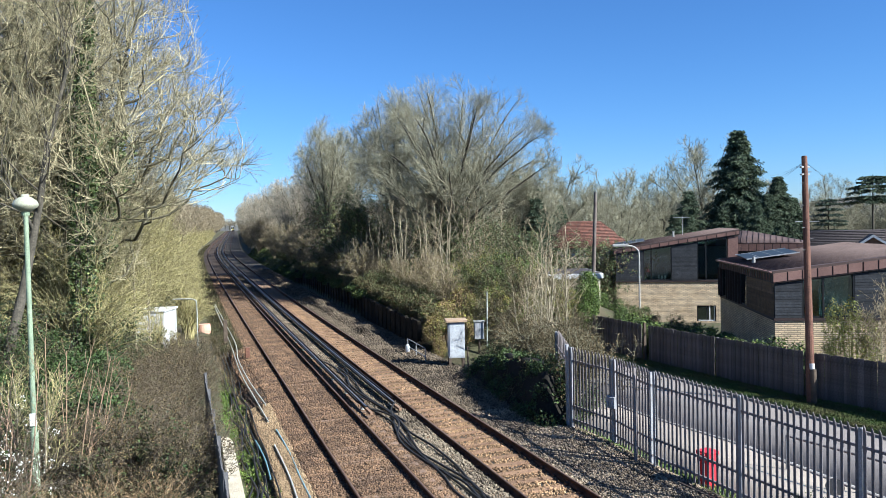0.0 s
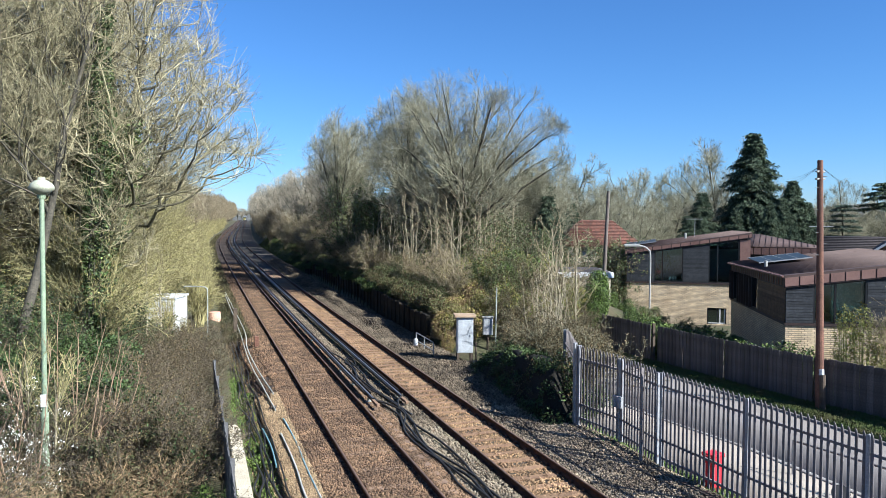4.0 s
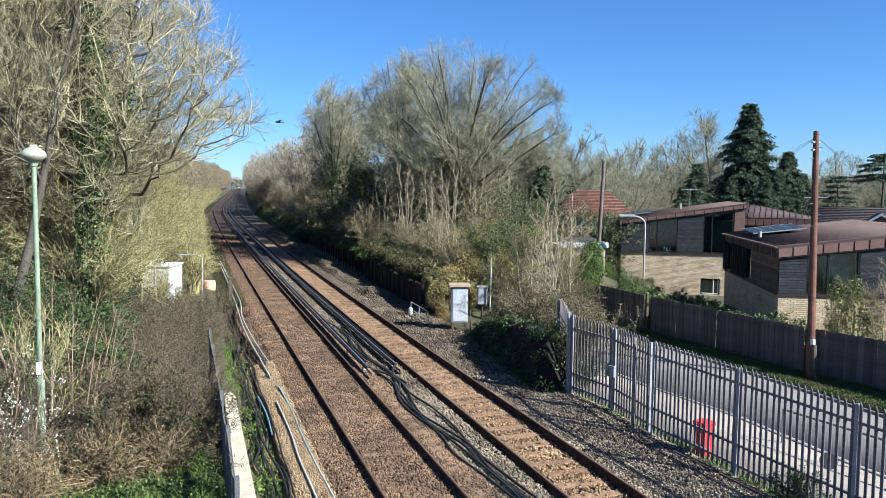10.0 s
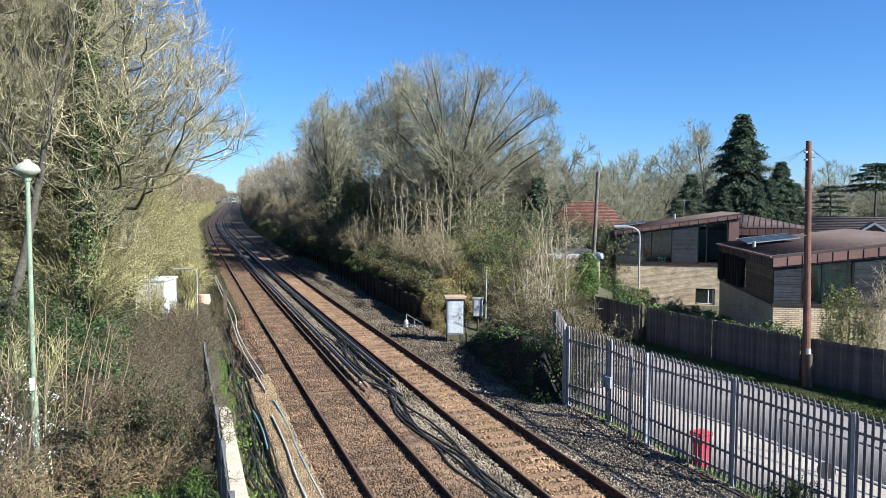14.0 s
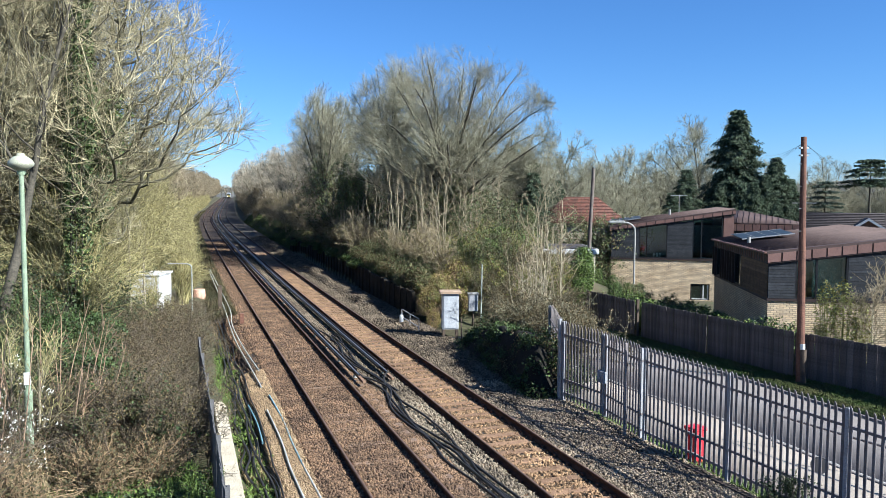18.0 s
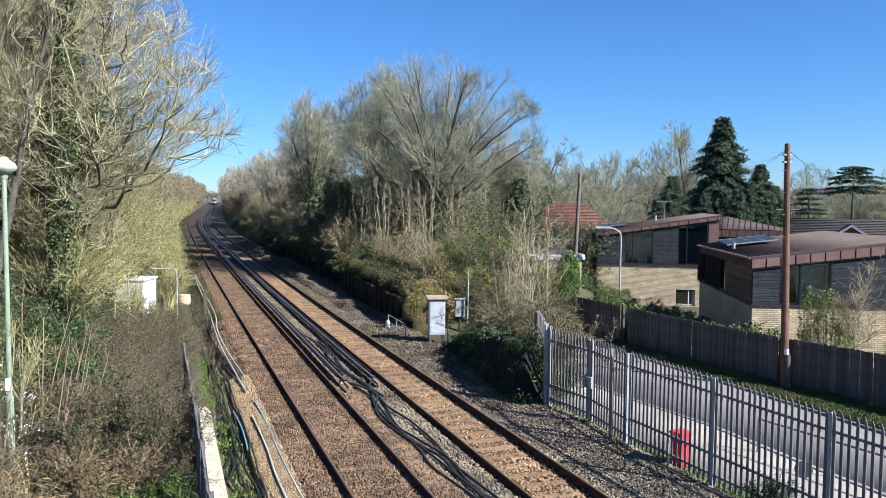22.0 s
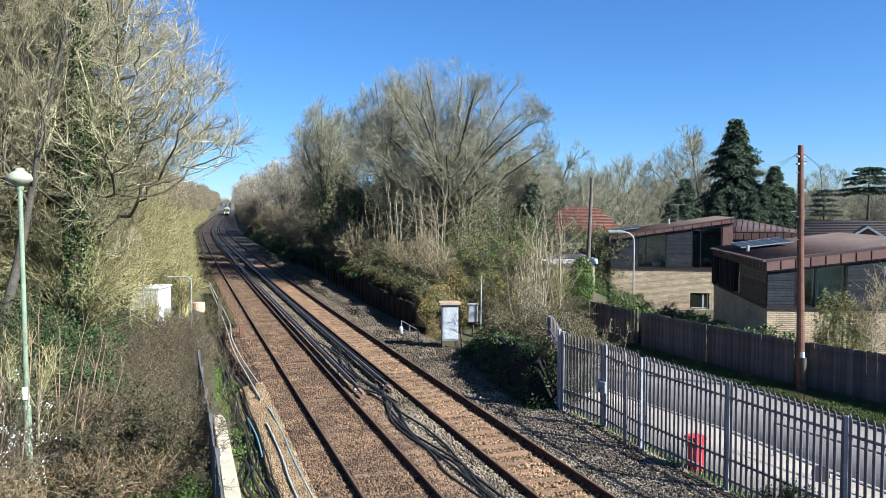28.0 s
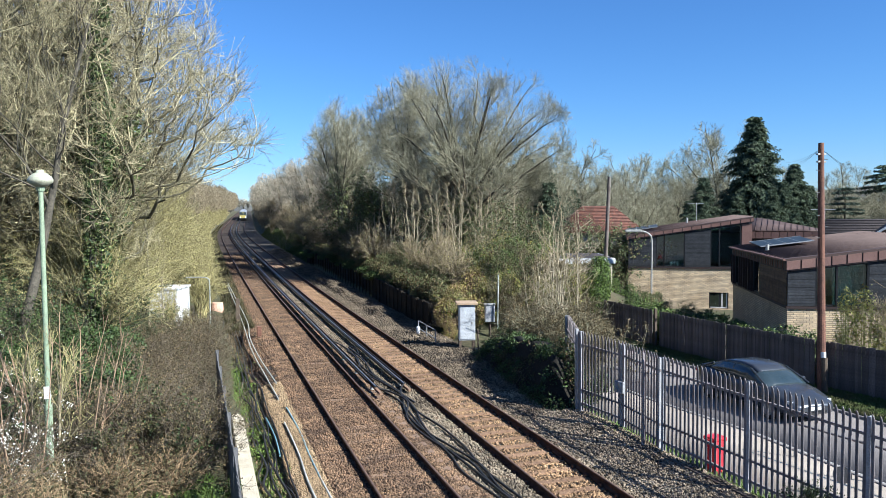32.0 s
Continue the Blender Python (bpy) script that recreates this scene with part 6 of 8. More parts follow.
def grown_tree(label, H, R, seed, bark, twig, trunk_r, nodes=2600, forks=6, clear=0.16, bf=0.45, fine=0.012, tw=4, twl=0.055, thick=2.4, ivy=0, ivy_h=0.5, ivy_s=0.15, keep=None, gap=0.30, buds=0, bud_mat=None, up=0.25, wide=0.55, name="tree", ivy_min=0.0):
    """A leafless tree whose limbs fork outwards until they fill a rounded, uneven crown."""
    rng = np.random.default_rng(seed)
    # points that the crown has to reach
    pts = []
    while len(pts) < nodes:
        d = rng.normal(0, 1, 3)
        d /= np.linalg.norm(d)
        q = rng.uniform(0, 1) ** 0.36
        z = d[2] * q
        zz = H * wide + z * (H * (1 - wide) if z > 0 else H * (wide - clear))
        p = np.array([d[0] * q * R, d[1] * q * R, zz])
        lump = 1 + 0.16 * noise.noise((d[0] * 2.2 + seed, d[1] * 2.2, d[2] * 2.2))
        p[:2] *= lump
        p[2] = H * clear + (p[2] - H * clear) * (0.5 + 0.5 * lump)
        if noise.noise((p[0] * 0.45 + seed, p[1] * 0.45, p[2] * 0.45)) < gap - 0.62:
            continue
        if keep is not None and not keep(p):
            continue
        pts.append(p)
    pts = np.array(pts)
    # trunk and main limbs
    P, par, path = [np.array([0, 0, -0.4])], [-1], [0.0]

    def grow(i, p):
        P.append(np.array(p))
        par.append(i)
        path.append(path[i] + float(np.linalg.norm(P[-1] - P[i])))
        return len(P) - 1
    i = 0
    for k in range(4):
        i = grow(i, (rng.normal(0, 0.05) * H * 0.1, rng.normal(0, 0.05) * H * 0.1, H * clear * (k + 1) / 4))
    base = i
    for k in range(forks):
        a = 6.283 * (k + rng.uniform(-0.25, 0.25)) / forks
        lean = rng.uniform(0.25, 0.62) if k else 0.06
        tip = np.array([math.cos(a) * R * lean, math.sin(a) * R * lean, H * rng.uniform(0.72, 0.84)])
        if keep is not None and not keep(tip):
            tip[0] *= 0.3
        j, q0 = base, P[base]
        for s in range(1, 8):
            t = s / 7
            e = np.array([t ** 0.8, t ** 0.8, t ** 1.1])
            j = grow(j, q0 + (tip - q0) * e + rng.normal(0, 0.010, 3) * H * t)
    root = np.array([0, 0, H * clear])
    order = np.argsort(np.linalg.norm((pts - root) * np.array([1, 1, 0.9]), axis=1))
    n0 = len(P)
    A = np.zeros((n0 + nodes, 3))
    L = np.zeros(n0 + nodes)
    A[:n0], L[:n0] = P, path
    par = par + [0] * nodes
    m = n0
    for k in order:
        p = pts[k]
        d = A[4:m] - p
        dist = np.sqrt((d * d).sum(1))
        j = int(np.argmin(dist + bf * L[4:m] + up * np.maximum(d[:, 2], 0))) + 4
        # a bow in each new shoot, so that nothing runs dead straight
        A[m] = p + rng.normal(0, 0.015, 3) * dist[j - 4]
        L[m] = L[j] + dist[j - 4]
        par[m] = j
        m += 1
    par = np.array(par)
    cnt = np.ones(m)
    kids = np.zeros(m)
    depth_order = np.argsort(-L)
    for k in depth_order:
        if par[k] >= 0:
            cnt[par[k]] += cnt[k]
            kids[par[k]] += 1
    ex = math.log(trunk_r / fine) / math.log(cnt[0])
    rad = fine * cnt ** ex
    rad[0] *= 1.25
    idx = np.arange(1, m)
    a, b = A[par[idx]], A[idx]
    w = np.linalg.norm(b - a, axis=1, keepdims=True)
    mid = (a + b) / 2 + rng.normal(0, 0.018, a.shape) * w + np.array([0, 0, -0.03]) * w
    lines = np.stack([a, mid, b], 1)
    rr = np.minimum(rad[par[idx]], rad[idx] * 1.5)
    lr = np.stack([rr, (rr + rad[idx]) / 2, rad[idx]], 1)
    big_ = rad[idx] > fine * thick
    t = thing(name, label, "tree")
    v, f = merge([tubes(lines[big_], lr[big_], 6)])
    tr_ = part("trunk", raw_mesh("trunk", v, f, bark, True), bark, t)
    if name == "sapling":
        tagged(tr_, kind="stuff")
    ends = np.repeat(np.nonzero(cnt[1:] < 5)[0], tw)
    s0 = lines[ends, 0] + (lines[ends, 2] - lines[ends, 0]) * rng.uniform(0.3, 1.0, (len(ends), 1))
    d = lines[ends, 2] - lines[ends, 0]
    d /= np.maximum(np.linalg.norm(d, axis=1, keepdims=True), 1e-6)
    d = d + rng.normal(0, 0.38, d.shape) + np.array([0, 0, up * 0.6])
    d /= np.linalg.norm(d, axis=1, keepdims=True)
    ln = (H * twl * rng.uniform(0.4, 1.3, (len(ends), 1)))
    k1 = s0 + d * ln * 0.5
    k2 = k1 + (d + rng.normal(0, 0.15, d.shape) + np.array([0, 0, up * 0.5])) * ln * 0.5
    v, f = merge([tubes(lines[~big_], lr[~big_], 4), tubes(np.stack([s0, k1, k2], 1), np.array([[fine * 0.8, fine * 0.7, fine * 0.5]]) * np.ones((len(ends), 1)), 3)])
    part("crown", raw_mesh("crown", v, f, twig), twig, t)
    if buds:
        c = k2[rng.integers(0, len(k2), buds)] + rng.normal(0, 0.05, (buds, 3))
        v, f = leaf_cloud(rng, c, 0.055)
        part("bud_haze", raw_mesh("bud_haze", v, f, bud_mat), bud_mat, t)
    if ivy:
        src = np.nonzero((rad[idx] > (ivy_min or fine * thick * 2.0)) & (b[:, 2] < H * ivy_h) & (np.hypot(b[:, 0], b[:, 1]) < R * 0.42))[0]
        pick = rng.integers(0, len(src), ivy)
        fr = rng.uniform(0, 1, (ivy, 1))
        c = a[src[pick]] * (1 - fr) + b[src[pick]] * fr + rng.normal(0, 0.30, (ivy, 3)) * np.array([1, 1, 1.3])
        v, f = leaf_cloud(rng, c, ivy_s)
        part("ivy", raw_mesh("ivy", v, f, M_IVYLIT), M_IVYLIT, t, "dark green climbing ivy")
    return t


def fan_tree(label, H, R, seed, bark, twig, trunk_r, mains=26, n=(14, 9, 7), fine=0.0115, low=0.10, high=0.34, base=0.16, ivy=0, ivy_h=0.4, ivy_s=0.17, lens=(0.22, 0.10, 0.05), spread=80):
    """A leafless tree whose many limbs rise fanwise from a short trunk into a rounded dome of fine twigs."""
    rng = np.random.default_rng(seed)
    K = 11
    c0 = H * 0.42

    def dome(v):
        """How far a point lies towards the uneven outline of the crown."""
        rel = v - np.array([0, 0, c0])
        d = rel / (np.linalg.norm(rel, axis=-1, keepdims=True) + 1e-9)
        lump = 1 + 0.10 * np.sin(d[..., 0] * 5 + seed) * np.cos(d[..., 1] * 4 + 2 * seed) + 0.05 * np.sin(d[..., 2] * 11 + d[..., 0] * 9 + seed)
        half = np.where(rel[..., 2] > 0, H - c0, c0 - H * base * 0.6)
        return np.sqrt((rel[..., 0] ** 2 + rel[..., 1] ** 2) / R ** 2 + (rel[..., 2] / half) ** 2) / lump, rel

    def tuck(v, q0=0.90, room=0.13):
        q, rel = dome(v)
        q = np.maximum(q, 1e-6)
        k = np.where(q > q0, (q0 + room * np.tanh((q - q0) / room)) / q, 1.0)
        return rel * k[..., None] + np.array([0, 0, c0])
    az = np.arange(mains) * 2.39996 + rng.normal(0, 0.2, mains)
    po = np.radians(6 + (spread - 6) * np.sqrt((np.arange(mains) + 0.5) / mains))
    ends = np.stack([np.sin(po) * np.cos(az) * R * 1.3, np.sin(po) * np.sin(az) * R * 1.3, H * 0.26 + np.cos(po) * H * 0.9], 1)
    ends = tuck(ends, 0.8, 0.12)
    z0 = H * rng.uniform(low, high, mains) * (1.15 - 0.6 * (po / po.max()))
    st = np.stack([rng.normal(0, 0.05, mains), rng.normal(0, 0.05, mains), z0], 1)
    t = np.linspace(0, 1, K)[None, :, None]
    ctrl = st + (ends - st) * np.array([0.30, 0.30, 0.62])
    a1 = st[:, None] * (1 - t) ** 2 + 2 * t * (1 - t) * ctrl[:, None] + ends[:, None] * t ** 2
    a1 = a1 + (rng.normal(0, 0.012, a1.shape) * H * 0.25).cumsum(1) * t
    r1 = trunk_r * 0.42 * np.linspace(1, 0.10, K)[None] * rng.uniform(0.7, 1.15, (mains, 1))
    def trim(a, edge_):
        """Shortens what would grow past the outline, keeping its direction."""
        q0, q1 = dome(a[:, 0])[0], dome(a[:, -1])[0]
        k = np.where(q1 > edge_, np.clip((edge_ - q0) / np.maximum(q1 - q0, 0.02), 0.12, 1.0), 1.0)
        return a[:, :1] + (a - a[:, :1]) * k[:, None, None]
    a2, r2 = limbs(rng, a1, r1, n[0], 0.22, 1.0, H * lens[0], 34, 0.06, 0.08, 6, 0.55, lambda q: 1.15 - 0.6 * q)
    a2 = trim(a2, 0.96)
    a3, r3 = limbs(rng, a2, r2, n[1], 0.15, 1.0, H * lens[1], 41, 0.06, 0.10, 3, 0.6)
    a3 = trim(a3, 1.0)
    a4, r4 = limbs(rng, a3, r3, n[2], 0.1, 1.0, H * lens[2], 43, 0.06, 0.12, 2, 0.7)
    a4 = trim(a4, 1.05)
    trunk = np.stack([rng.normal(0, 0.02, 6) * H * 0.1, rng.normal(0, 0.02, 6) * H * 0.1, np.linspace(-0.4, H * high, 6)], 1)[None]
    tr = trunk_r * np.linspace(1.15, 0.5, 6)[None]
    t_ = thing("tree", label, "tree")
    v, f = merge([tubes(trunk, tr, 9), tubes(a1, np.maximum(r1, fine * 2), 6)])
    part("trunk", raw_mesh("trunk", v, f, bark, True), bark, t_)
    v, f = merge([tubes(a2, np.maximum(r2, fine * 1.4), 4), tubes(a3, np.maximum(r3, fine * 0.95), 3), tubes(a4, np.maximum(r4, fine * 0.7), 3)])
    part("crown", raw_mesh("crown", v, f, twig), twig, t_)
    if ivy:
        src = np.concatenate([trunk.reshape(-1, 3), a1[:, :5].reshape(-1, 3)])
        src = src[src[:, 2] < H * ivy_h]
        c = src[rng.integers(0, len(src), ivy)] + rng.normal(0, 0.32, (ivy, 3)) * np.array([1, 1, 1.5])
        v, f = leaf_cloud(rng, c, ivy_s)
        part("ivy", raw_mesh("ivy", v, f, M_IVYSUNLIT), M_IVYSUNLIT, t_, "green climbing ivy")
    return t_


def arching(label, R, H, seed, twig, canes=160, fine=0.011, leaf=None, leaf_n=0, leaf_s=0.06, side=5, category="shrub", droop=1.0, name="shrub"):
    """A willowy shrub: canes that rise from the stool, arch over and hang outwards."""
    rng = np.random.default_rng(seed)
    a = rng.uniform(0, 6.283, canes)
    q = rng.uniform(0.25, 1.0, canes)
    top = H * rng.uniform(0.55, 1.0, canes)
    t = np.linspace(0, 1, 9)[None]
    r = (R * q)[:, None] * t ** 1.25
    z = top[:, None] * (t * (1.75 + 0.25 * droop) - t ** 2 * (0.80 + 0.45 * droop) * q[:, None])
    w = rng.normal(0, 0.05, (canes, 9)).cumsum(1)
    st = np.stack([np.cos(a[:, None] + w) * r, np.sin(a[:, None] + w) * r, z - 0.1], 2)
    st[..., :2] += rng.normal(0, R * 0.08, (canes, 1, 2)) + rng.normal(0, 0.04, (canes, 9, 2))
    st[..., 2] = np.maximum(st[..., 2], -0.1 + 0.02 * np.arange(9))
    sr = np.linspace(fine * 2.2, fine * 0.8, 9)[None] * rng.uniform(0.7, 1.4, (canes, 1))
    b1, r1 = limbs(rng, st, sr, side, 0.25, 1.0, H * 0.20, 30, 0.0, 0.12, 4, 0.75)
    b2, r2 = limbs(rng, b1, r1, 3, 0.2, 1.0, H * 0.09, 35, 0.0, 0.14, 2, 0.75)
    tt = thing(name, label, category)
    v, f = merge([tubes(st, sr, 4), tubes(b1, np.maximum(r1, fine * 0.75), 3), tubes(b2, np.maximum(r2, fine * 0.6), 3)])
    part("branchwork", raw_mesh("branchwork", v, f, twig), twig, tt)
    if leaf_n:
        pp = np.concatenate([b2.reshape(-1, 3), b1.reshape(-1, 3)])
        c = pp[rng.integers(0, len(pp), leaf_n)] + rng.normal(0, 0.06, (leaf_n, 3))
        v, f = leaf_cloud(rng, c, leaf_s)
        part("leaves", raw_mesh("leaves", v, f, leaf), leaf, tt)
    return tt


def hedge(label, sx, sy, h, seed, leaf, leaf2, n, size, name="hedge_shrub"):
    """A close leafy shrub: a lumpy shell of leaves over a few stems."""
    rng = np.random.default_rng(seed)
    t = thing(name, label, "hedge")
    st = np.zeros((9, 4, 3))
    st[:, :, 0] = rng.uniform(-0.5, 0.5, (9, 1)) * sx * np.linspace(0.6, 1.4, 4)
    st[:, :, 1] = rng.uniform(-0.5, 0.5, (9, 1)) * sy * np.linspace(0.6, 1.4, 4)
    st[:, :, 2] = np.linspace(-0.1, h * 0.85, 4) + rng.normal(0, 0.03, (9, 4))
    sr = np.linspace(0.025, 0.01, 4)[None] * np.ones((9, 1))
    if name == "bamboo":
        for q in range(9):
            v, f = tubes(st[q:q + 1], sr[q:q + 1], 5)
            part("cane", raw_mesh("cane", v, f, M_BAMBOO), M_BAMBOO, t)
    else:
        v, f = tubes(st, sr, 5)
        part("branchwork", raw_mesh("branchwork", v, f, M_BARK), M_BARK, t)
    d = rng.normal(0, 1, (n, 3))
    d /= np.linalg.norm(d, axis=1, keepdims=True)
    q = 1 - 0.35 * rng.uniform(0, 1, n) ** 2
    lump = np.array([1 + 0.30 * noise.noise((a * 2.4 + seed, b * 2.4, c * 2.4)) for a, b, c in d])
    c = d * (q * lump)[:, None] * np.array([sx, sy, h * 0.52]) + np.array([0, 0, h * 0.48])
    c += rng.normal(0, 0.05, c.shape)
    c[:, 2] = np.maximum(c[:, 2], 0.03)
    k = int(n * 0.6)
    for lf, cc in ((leaf, c[:k]), (leaf2, c[k:])):
        v, f = leaf_cloud(rng, cc, size)
        part("leaves", raw_mesh("leaves", v, f, lf), lf, t)
    return t


def plant(ob, spots, first=True):
    """Puts the thing on the first spot (x, y, z, turn, size) and copies on the rest."""
    for k, (x, y, z, turn, s) in enumerate(spots):
        m = pose(x, y, z, 0, 0, turn) @ Matrix.Scale(s, 4)
        if k == 0:
            ob.matrix_basis = m
        else:
            copy_thing(ob, m)


def on(x, y, turn=0, s=1.0, dz=0.0):
    return (x, y, land(x, y) + dz, turn, s)


# the broad bare tree on the bank, with its neighbours
big = fan_tree("broad leafless tree with a rounded dome of grey twigs", 16.3, 8.6, 21, M_BARK, M_TWIG, 0.62, 36, (12, 8, 7), 0.0098, 0.05, 0.34, ivy=7000, spread=86)
plant(big, [on(21.0, 59.5, 40, 1.0)])
mid = fan_tree("leafless tree with upright grey branches on the bank", 15.0, 4.1, 22, M_BARK, M_TWIG, 0.36, 16, (10, 7, 6), 0.0105, 0.12, 0.55, ivy=3000, ivy_h=0.6, spread=55)
plant(mid, [on(17.6, 66, 10, 1.06), on(14.0, 79, 130, 0.98), on(17.5, 86, 250, 0.92), on(26.5, 56.0, 200, 0.62), on(28.5, 63, 300, 0.70)])
slope = fan_tree("leafless grey-brown tree on the slope beside the line", 11.6, 3.4, 46, M_LIMB, M_TWIGPALE, 0.16, 12, (8, 6, 4), 0.0145, 0.06, 0.4, spread=62)
plant(slope, [on(u + bend(y), y, 71 * k, sc) for k, (u, y, sc) in enumerate([(15.2, 92, 1.06), (14.4, 101, 0.98), (16.8, 108, 1.1), (14.0, 113, 0.95), (14.8, 124, 1.0), (13.8, 137, 0.95), (15.2, 150, 1.05), (13.6, 163, 0.95), (14.2, 180, 1.0), (13.4, 200, 0.95), (14.4, 222, 1.0), (13.4, 246, 1.0), (13.6, 275, 1.0), (13.4, 310, 1.05), (13.4, 350, 1.05), (-4.0, 736, 1.1), (0.5, 740, 1.0), (4.5, 738, 1.1), (8.5, 742, 1.0), (12.5, 736, 1.1)])] + [on(19.4, 63.5, 20, 0.6), on(23.4, 66, 120, 0.66), on(21.8, 69, 220, 0.7), on(25.4, 62.5, 300, 0.6), on(17.4, 61.5, 60, 0.5), on(22.0, 63.0, 260, 0.5)])
tan = bare_tree("leafless tan-twigged tree along the line", 9.5, 23, M_BARK, M_TWIGTAN, 0.15, 0.06, (12, 7, 5, 4), (36, 38, 42, 45), (0.45, 0.26, 0.13, 0.07), 0.14, 0.013, stems=2, splay=0.2, R=3.2)
spots = []
rng = random.Random(3)
for y in range(84, 440, 8):
    yy = y + rng.uniform(-3, 3)
    for u in (rng.uniform(13.4, 15), rng.uniform(17, 24)):
        spots.append(on(u + bend(yy), yy, rng.uniform(0, 360), rng.uniform(0.8, 1.2) * (0.72 if u < 16 else 1.2)))
for y in range(58, 440, 8):
    yy = y + rng.uniform(-3, 3)
    for u in (rng.uniform(-4.6, -2.8), rng.uniform(-12, -5)):
        spots.append(on(u + bend(yy), yy, rng.uniform(0, 360), rng.uniform(0.6, 0.95)))
for y in range(84, 330, 9):
    spots.append(on(rng.uniform(-13, -6.5) + bend(y), y, rng.uniform(0, 360), rng.uniform(1.05, 1.3)))
plant(tan, spots)

SAPS = [(15.8, 51, 1.0), (14.8, 53.5, 1.05), (16.6, 49.5, 0.9), (17.6, 47, 0.95), (14.2, 58, 1.0), (13.9, 30.2, 0.9), (14.8, 29.5, 0.95), (13.1, 27.6, 0.7), (16.2, 33, 1.0), (19.5, 46, 0.95), (20.5, 52, 1.0), (17.0, 54.5, 0.9), (18.5, 50.5, 0.85), (15.2, 31.4, 0.8), (16.9, 44.5, 0.8), (18.4, 55.5, 1.0), (15.4, 56.0, 0.95), (21.6, 48.5, 0.9), (13.8, 62, 0.9), (16.3, 47.8, 1.0), (17.5, 33.5, 0.95), (18.5, 35.2, 1.0), (16.9, 35.0, 0.9), (17.8, 36.8, 1.0)]
for kind in range(3):
    sap = grown_tree("slender pale-stemmed sapling without leaves", 6.9, 1.5, 240 + kind, M_PALEBARK, M_TWIGTAN, 0.042, 38, 2 + kind % 2, 0.06, 0.55, 0.0095, 2, 0.075, 1.4, gap=0.2, up=0.3, wide=0.55, name="sapling")
    plant(sap, [on(x, y, 73 * k, sc) for k, (x, y, sc) in enumerate(SAPS) if k % 3 == kind])
tshrub = arching("tan-twigged leafless shrub on the bank", 1.5, 2.6, 65, M_TWIGTAN, 90, 0.012, M_YELLEAF, 900, 0.07, 5, droop=0.6)
plant(tshrub, [on(u + bend(y), y, 61 * k, 0.75 + 0.3 * math.sin(k * 1.9) ** 2) for k, (u, y) in enumerate([(13.6, 40), (14.0, 43.5), (14.8, 46), (13.9, 48), (15.2, 49), (14.1, 52.5), (16.6, 52), (14.9, 55.5), (14.0, 57.5), (18.2, 47.5), (13.6, 62), (15.2, 64), (13.4, 67), (19.8, 49), (13.2, 73), (14.4, 79), (13.3, 84), (13.6, 90), (16.6, 36.2), (18.0, 44.6), (21.2, 47)])])

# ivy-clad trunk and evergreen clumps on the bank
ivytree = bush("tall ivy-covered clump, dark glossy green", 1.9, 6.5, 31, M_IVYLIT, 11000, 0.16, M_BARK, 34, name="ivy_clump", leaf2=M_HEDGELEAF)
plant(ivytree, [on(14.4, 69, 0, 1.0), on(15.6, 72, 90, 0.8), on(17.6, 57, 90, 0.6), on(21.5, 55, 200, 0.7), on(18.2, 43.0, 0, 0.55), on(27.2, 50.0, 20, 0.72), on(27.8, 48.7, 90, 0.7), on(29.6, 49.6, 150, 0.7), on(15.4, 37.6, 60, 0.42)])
ivycol = hedge("tall trunk wholly wrapped in dark ivy", 1.35, 1.35, 9.6, 75, M_IVYLIT, M_IVYSUNLIT, 11000, 0.20, name="ivy_clad_trunk")
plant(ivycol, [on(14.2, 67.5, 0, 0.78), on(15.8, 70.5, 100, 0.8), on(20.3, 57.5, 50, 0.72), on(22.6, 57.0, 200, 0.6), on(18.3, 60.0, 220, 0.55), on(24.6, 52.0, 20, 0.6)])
green = bush("low evergreen bush on the bank", 1.3, 1.6, 32, M_IVYLIT, 8500, 0.085, M_TWIGTAN, 26, leaf2=M_HEDGELEAF)
spots = []
for y in range(42, 120, 4):
    for u in (rng.uniform(13.4, 14.4), rng.uniform(14.2, 16), rng.uniform(16, 19)):
        yy = y + rng.uniform(-2, 2)
        spots.append(on(u + bend(yy), yy, rng.uniform(0, 360), rng.uniform(0.6, 1.15)))
plant(green, spots + [on(22.4, 25.4, 20, 0.8), on(22.5, 27.4, 80, 0.85), on(22.7, 29.2, 140, 0.85), on(23.1, 31.0, 10, 0.85), on(23.6, 32.9, 200, 0.9), on(24.8, 34.4, 30, 0.9), on(22.4, 33.6, 90, 1.0), on(22.8, 35.8, 90, 1.0)])
dry = bush("tangle of dry brown bracken and grass", 1.2, 1.2, 33, M_DEAD, 6000, 0.09, M_STRAW, 60, leaf2=M_STRAW)
spots = []
for y in range(37, 80, 3):
    for u in (rng.uniform(12.5, 13.2), rng.uniform(13, 15)):
        yy = y + rng.uniform(-1.5, 1.5)
        spots.append(on(u + bend(yy), yy, rng.uniform(0, 360), rng.uniform(0.35, 0.6)))
plant(dry, spots + [on(11.75, 36.7, 20, 0.85, 0.1), on(12.3, 37.6, 80, 0.8), on(12.2, 36.0, 140, 0.7), on(11.9, 38.3, 60, 0.6)])
yel = bush("yellow-green leafing shrub on the bank", 1.2, 2.0, 34, M_YELLEAF, 6000, 0.08, M_TWIGTAN, 40, leaf2=M_FRESH)
plant(yel, [on(13.0, 36.6, 0, 0.7), on(14.6, 41, 90, 0.9), on(17.6, 40, 10, 1.1), on(19.2, 42, 10, 1.2), on(15.2, 37.2, 50, 1.25), on(16.8, 42.8, 80, 1.6), on(18.1, 40.3, 120, 1.3), on(17.4, 36.4, 0, 1.1), on(19.0, 37.4, 70, 1.0)])

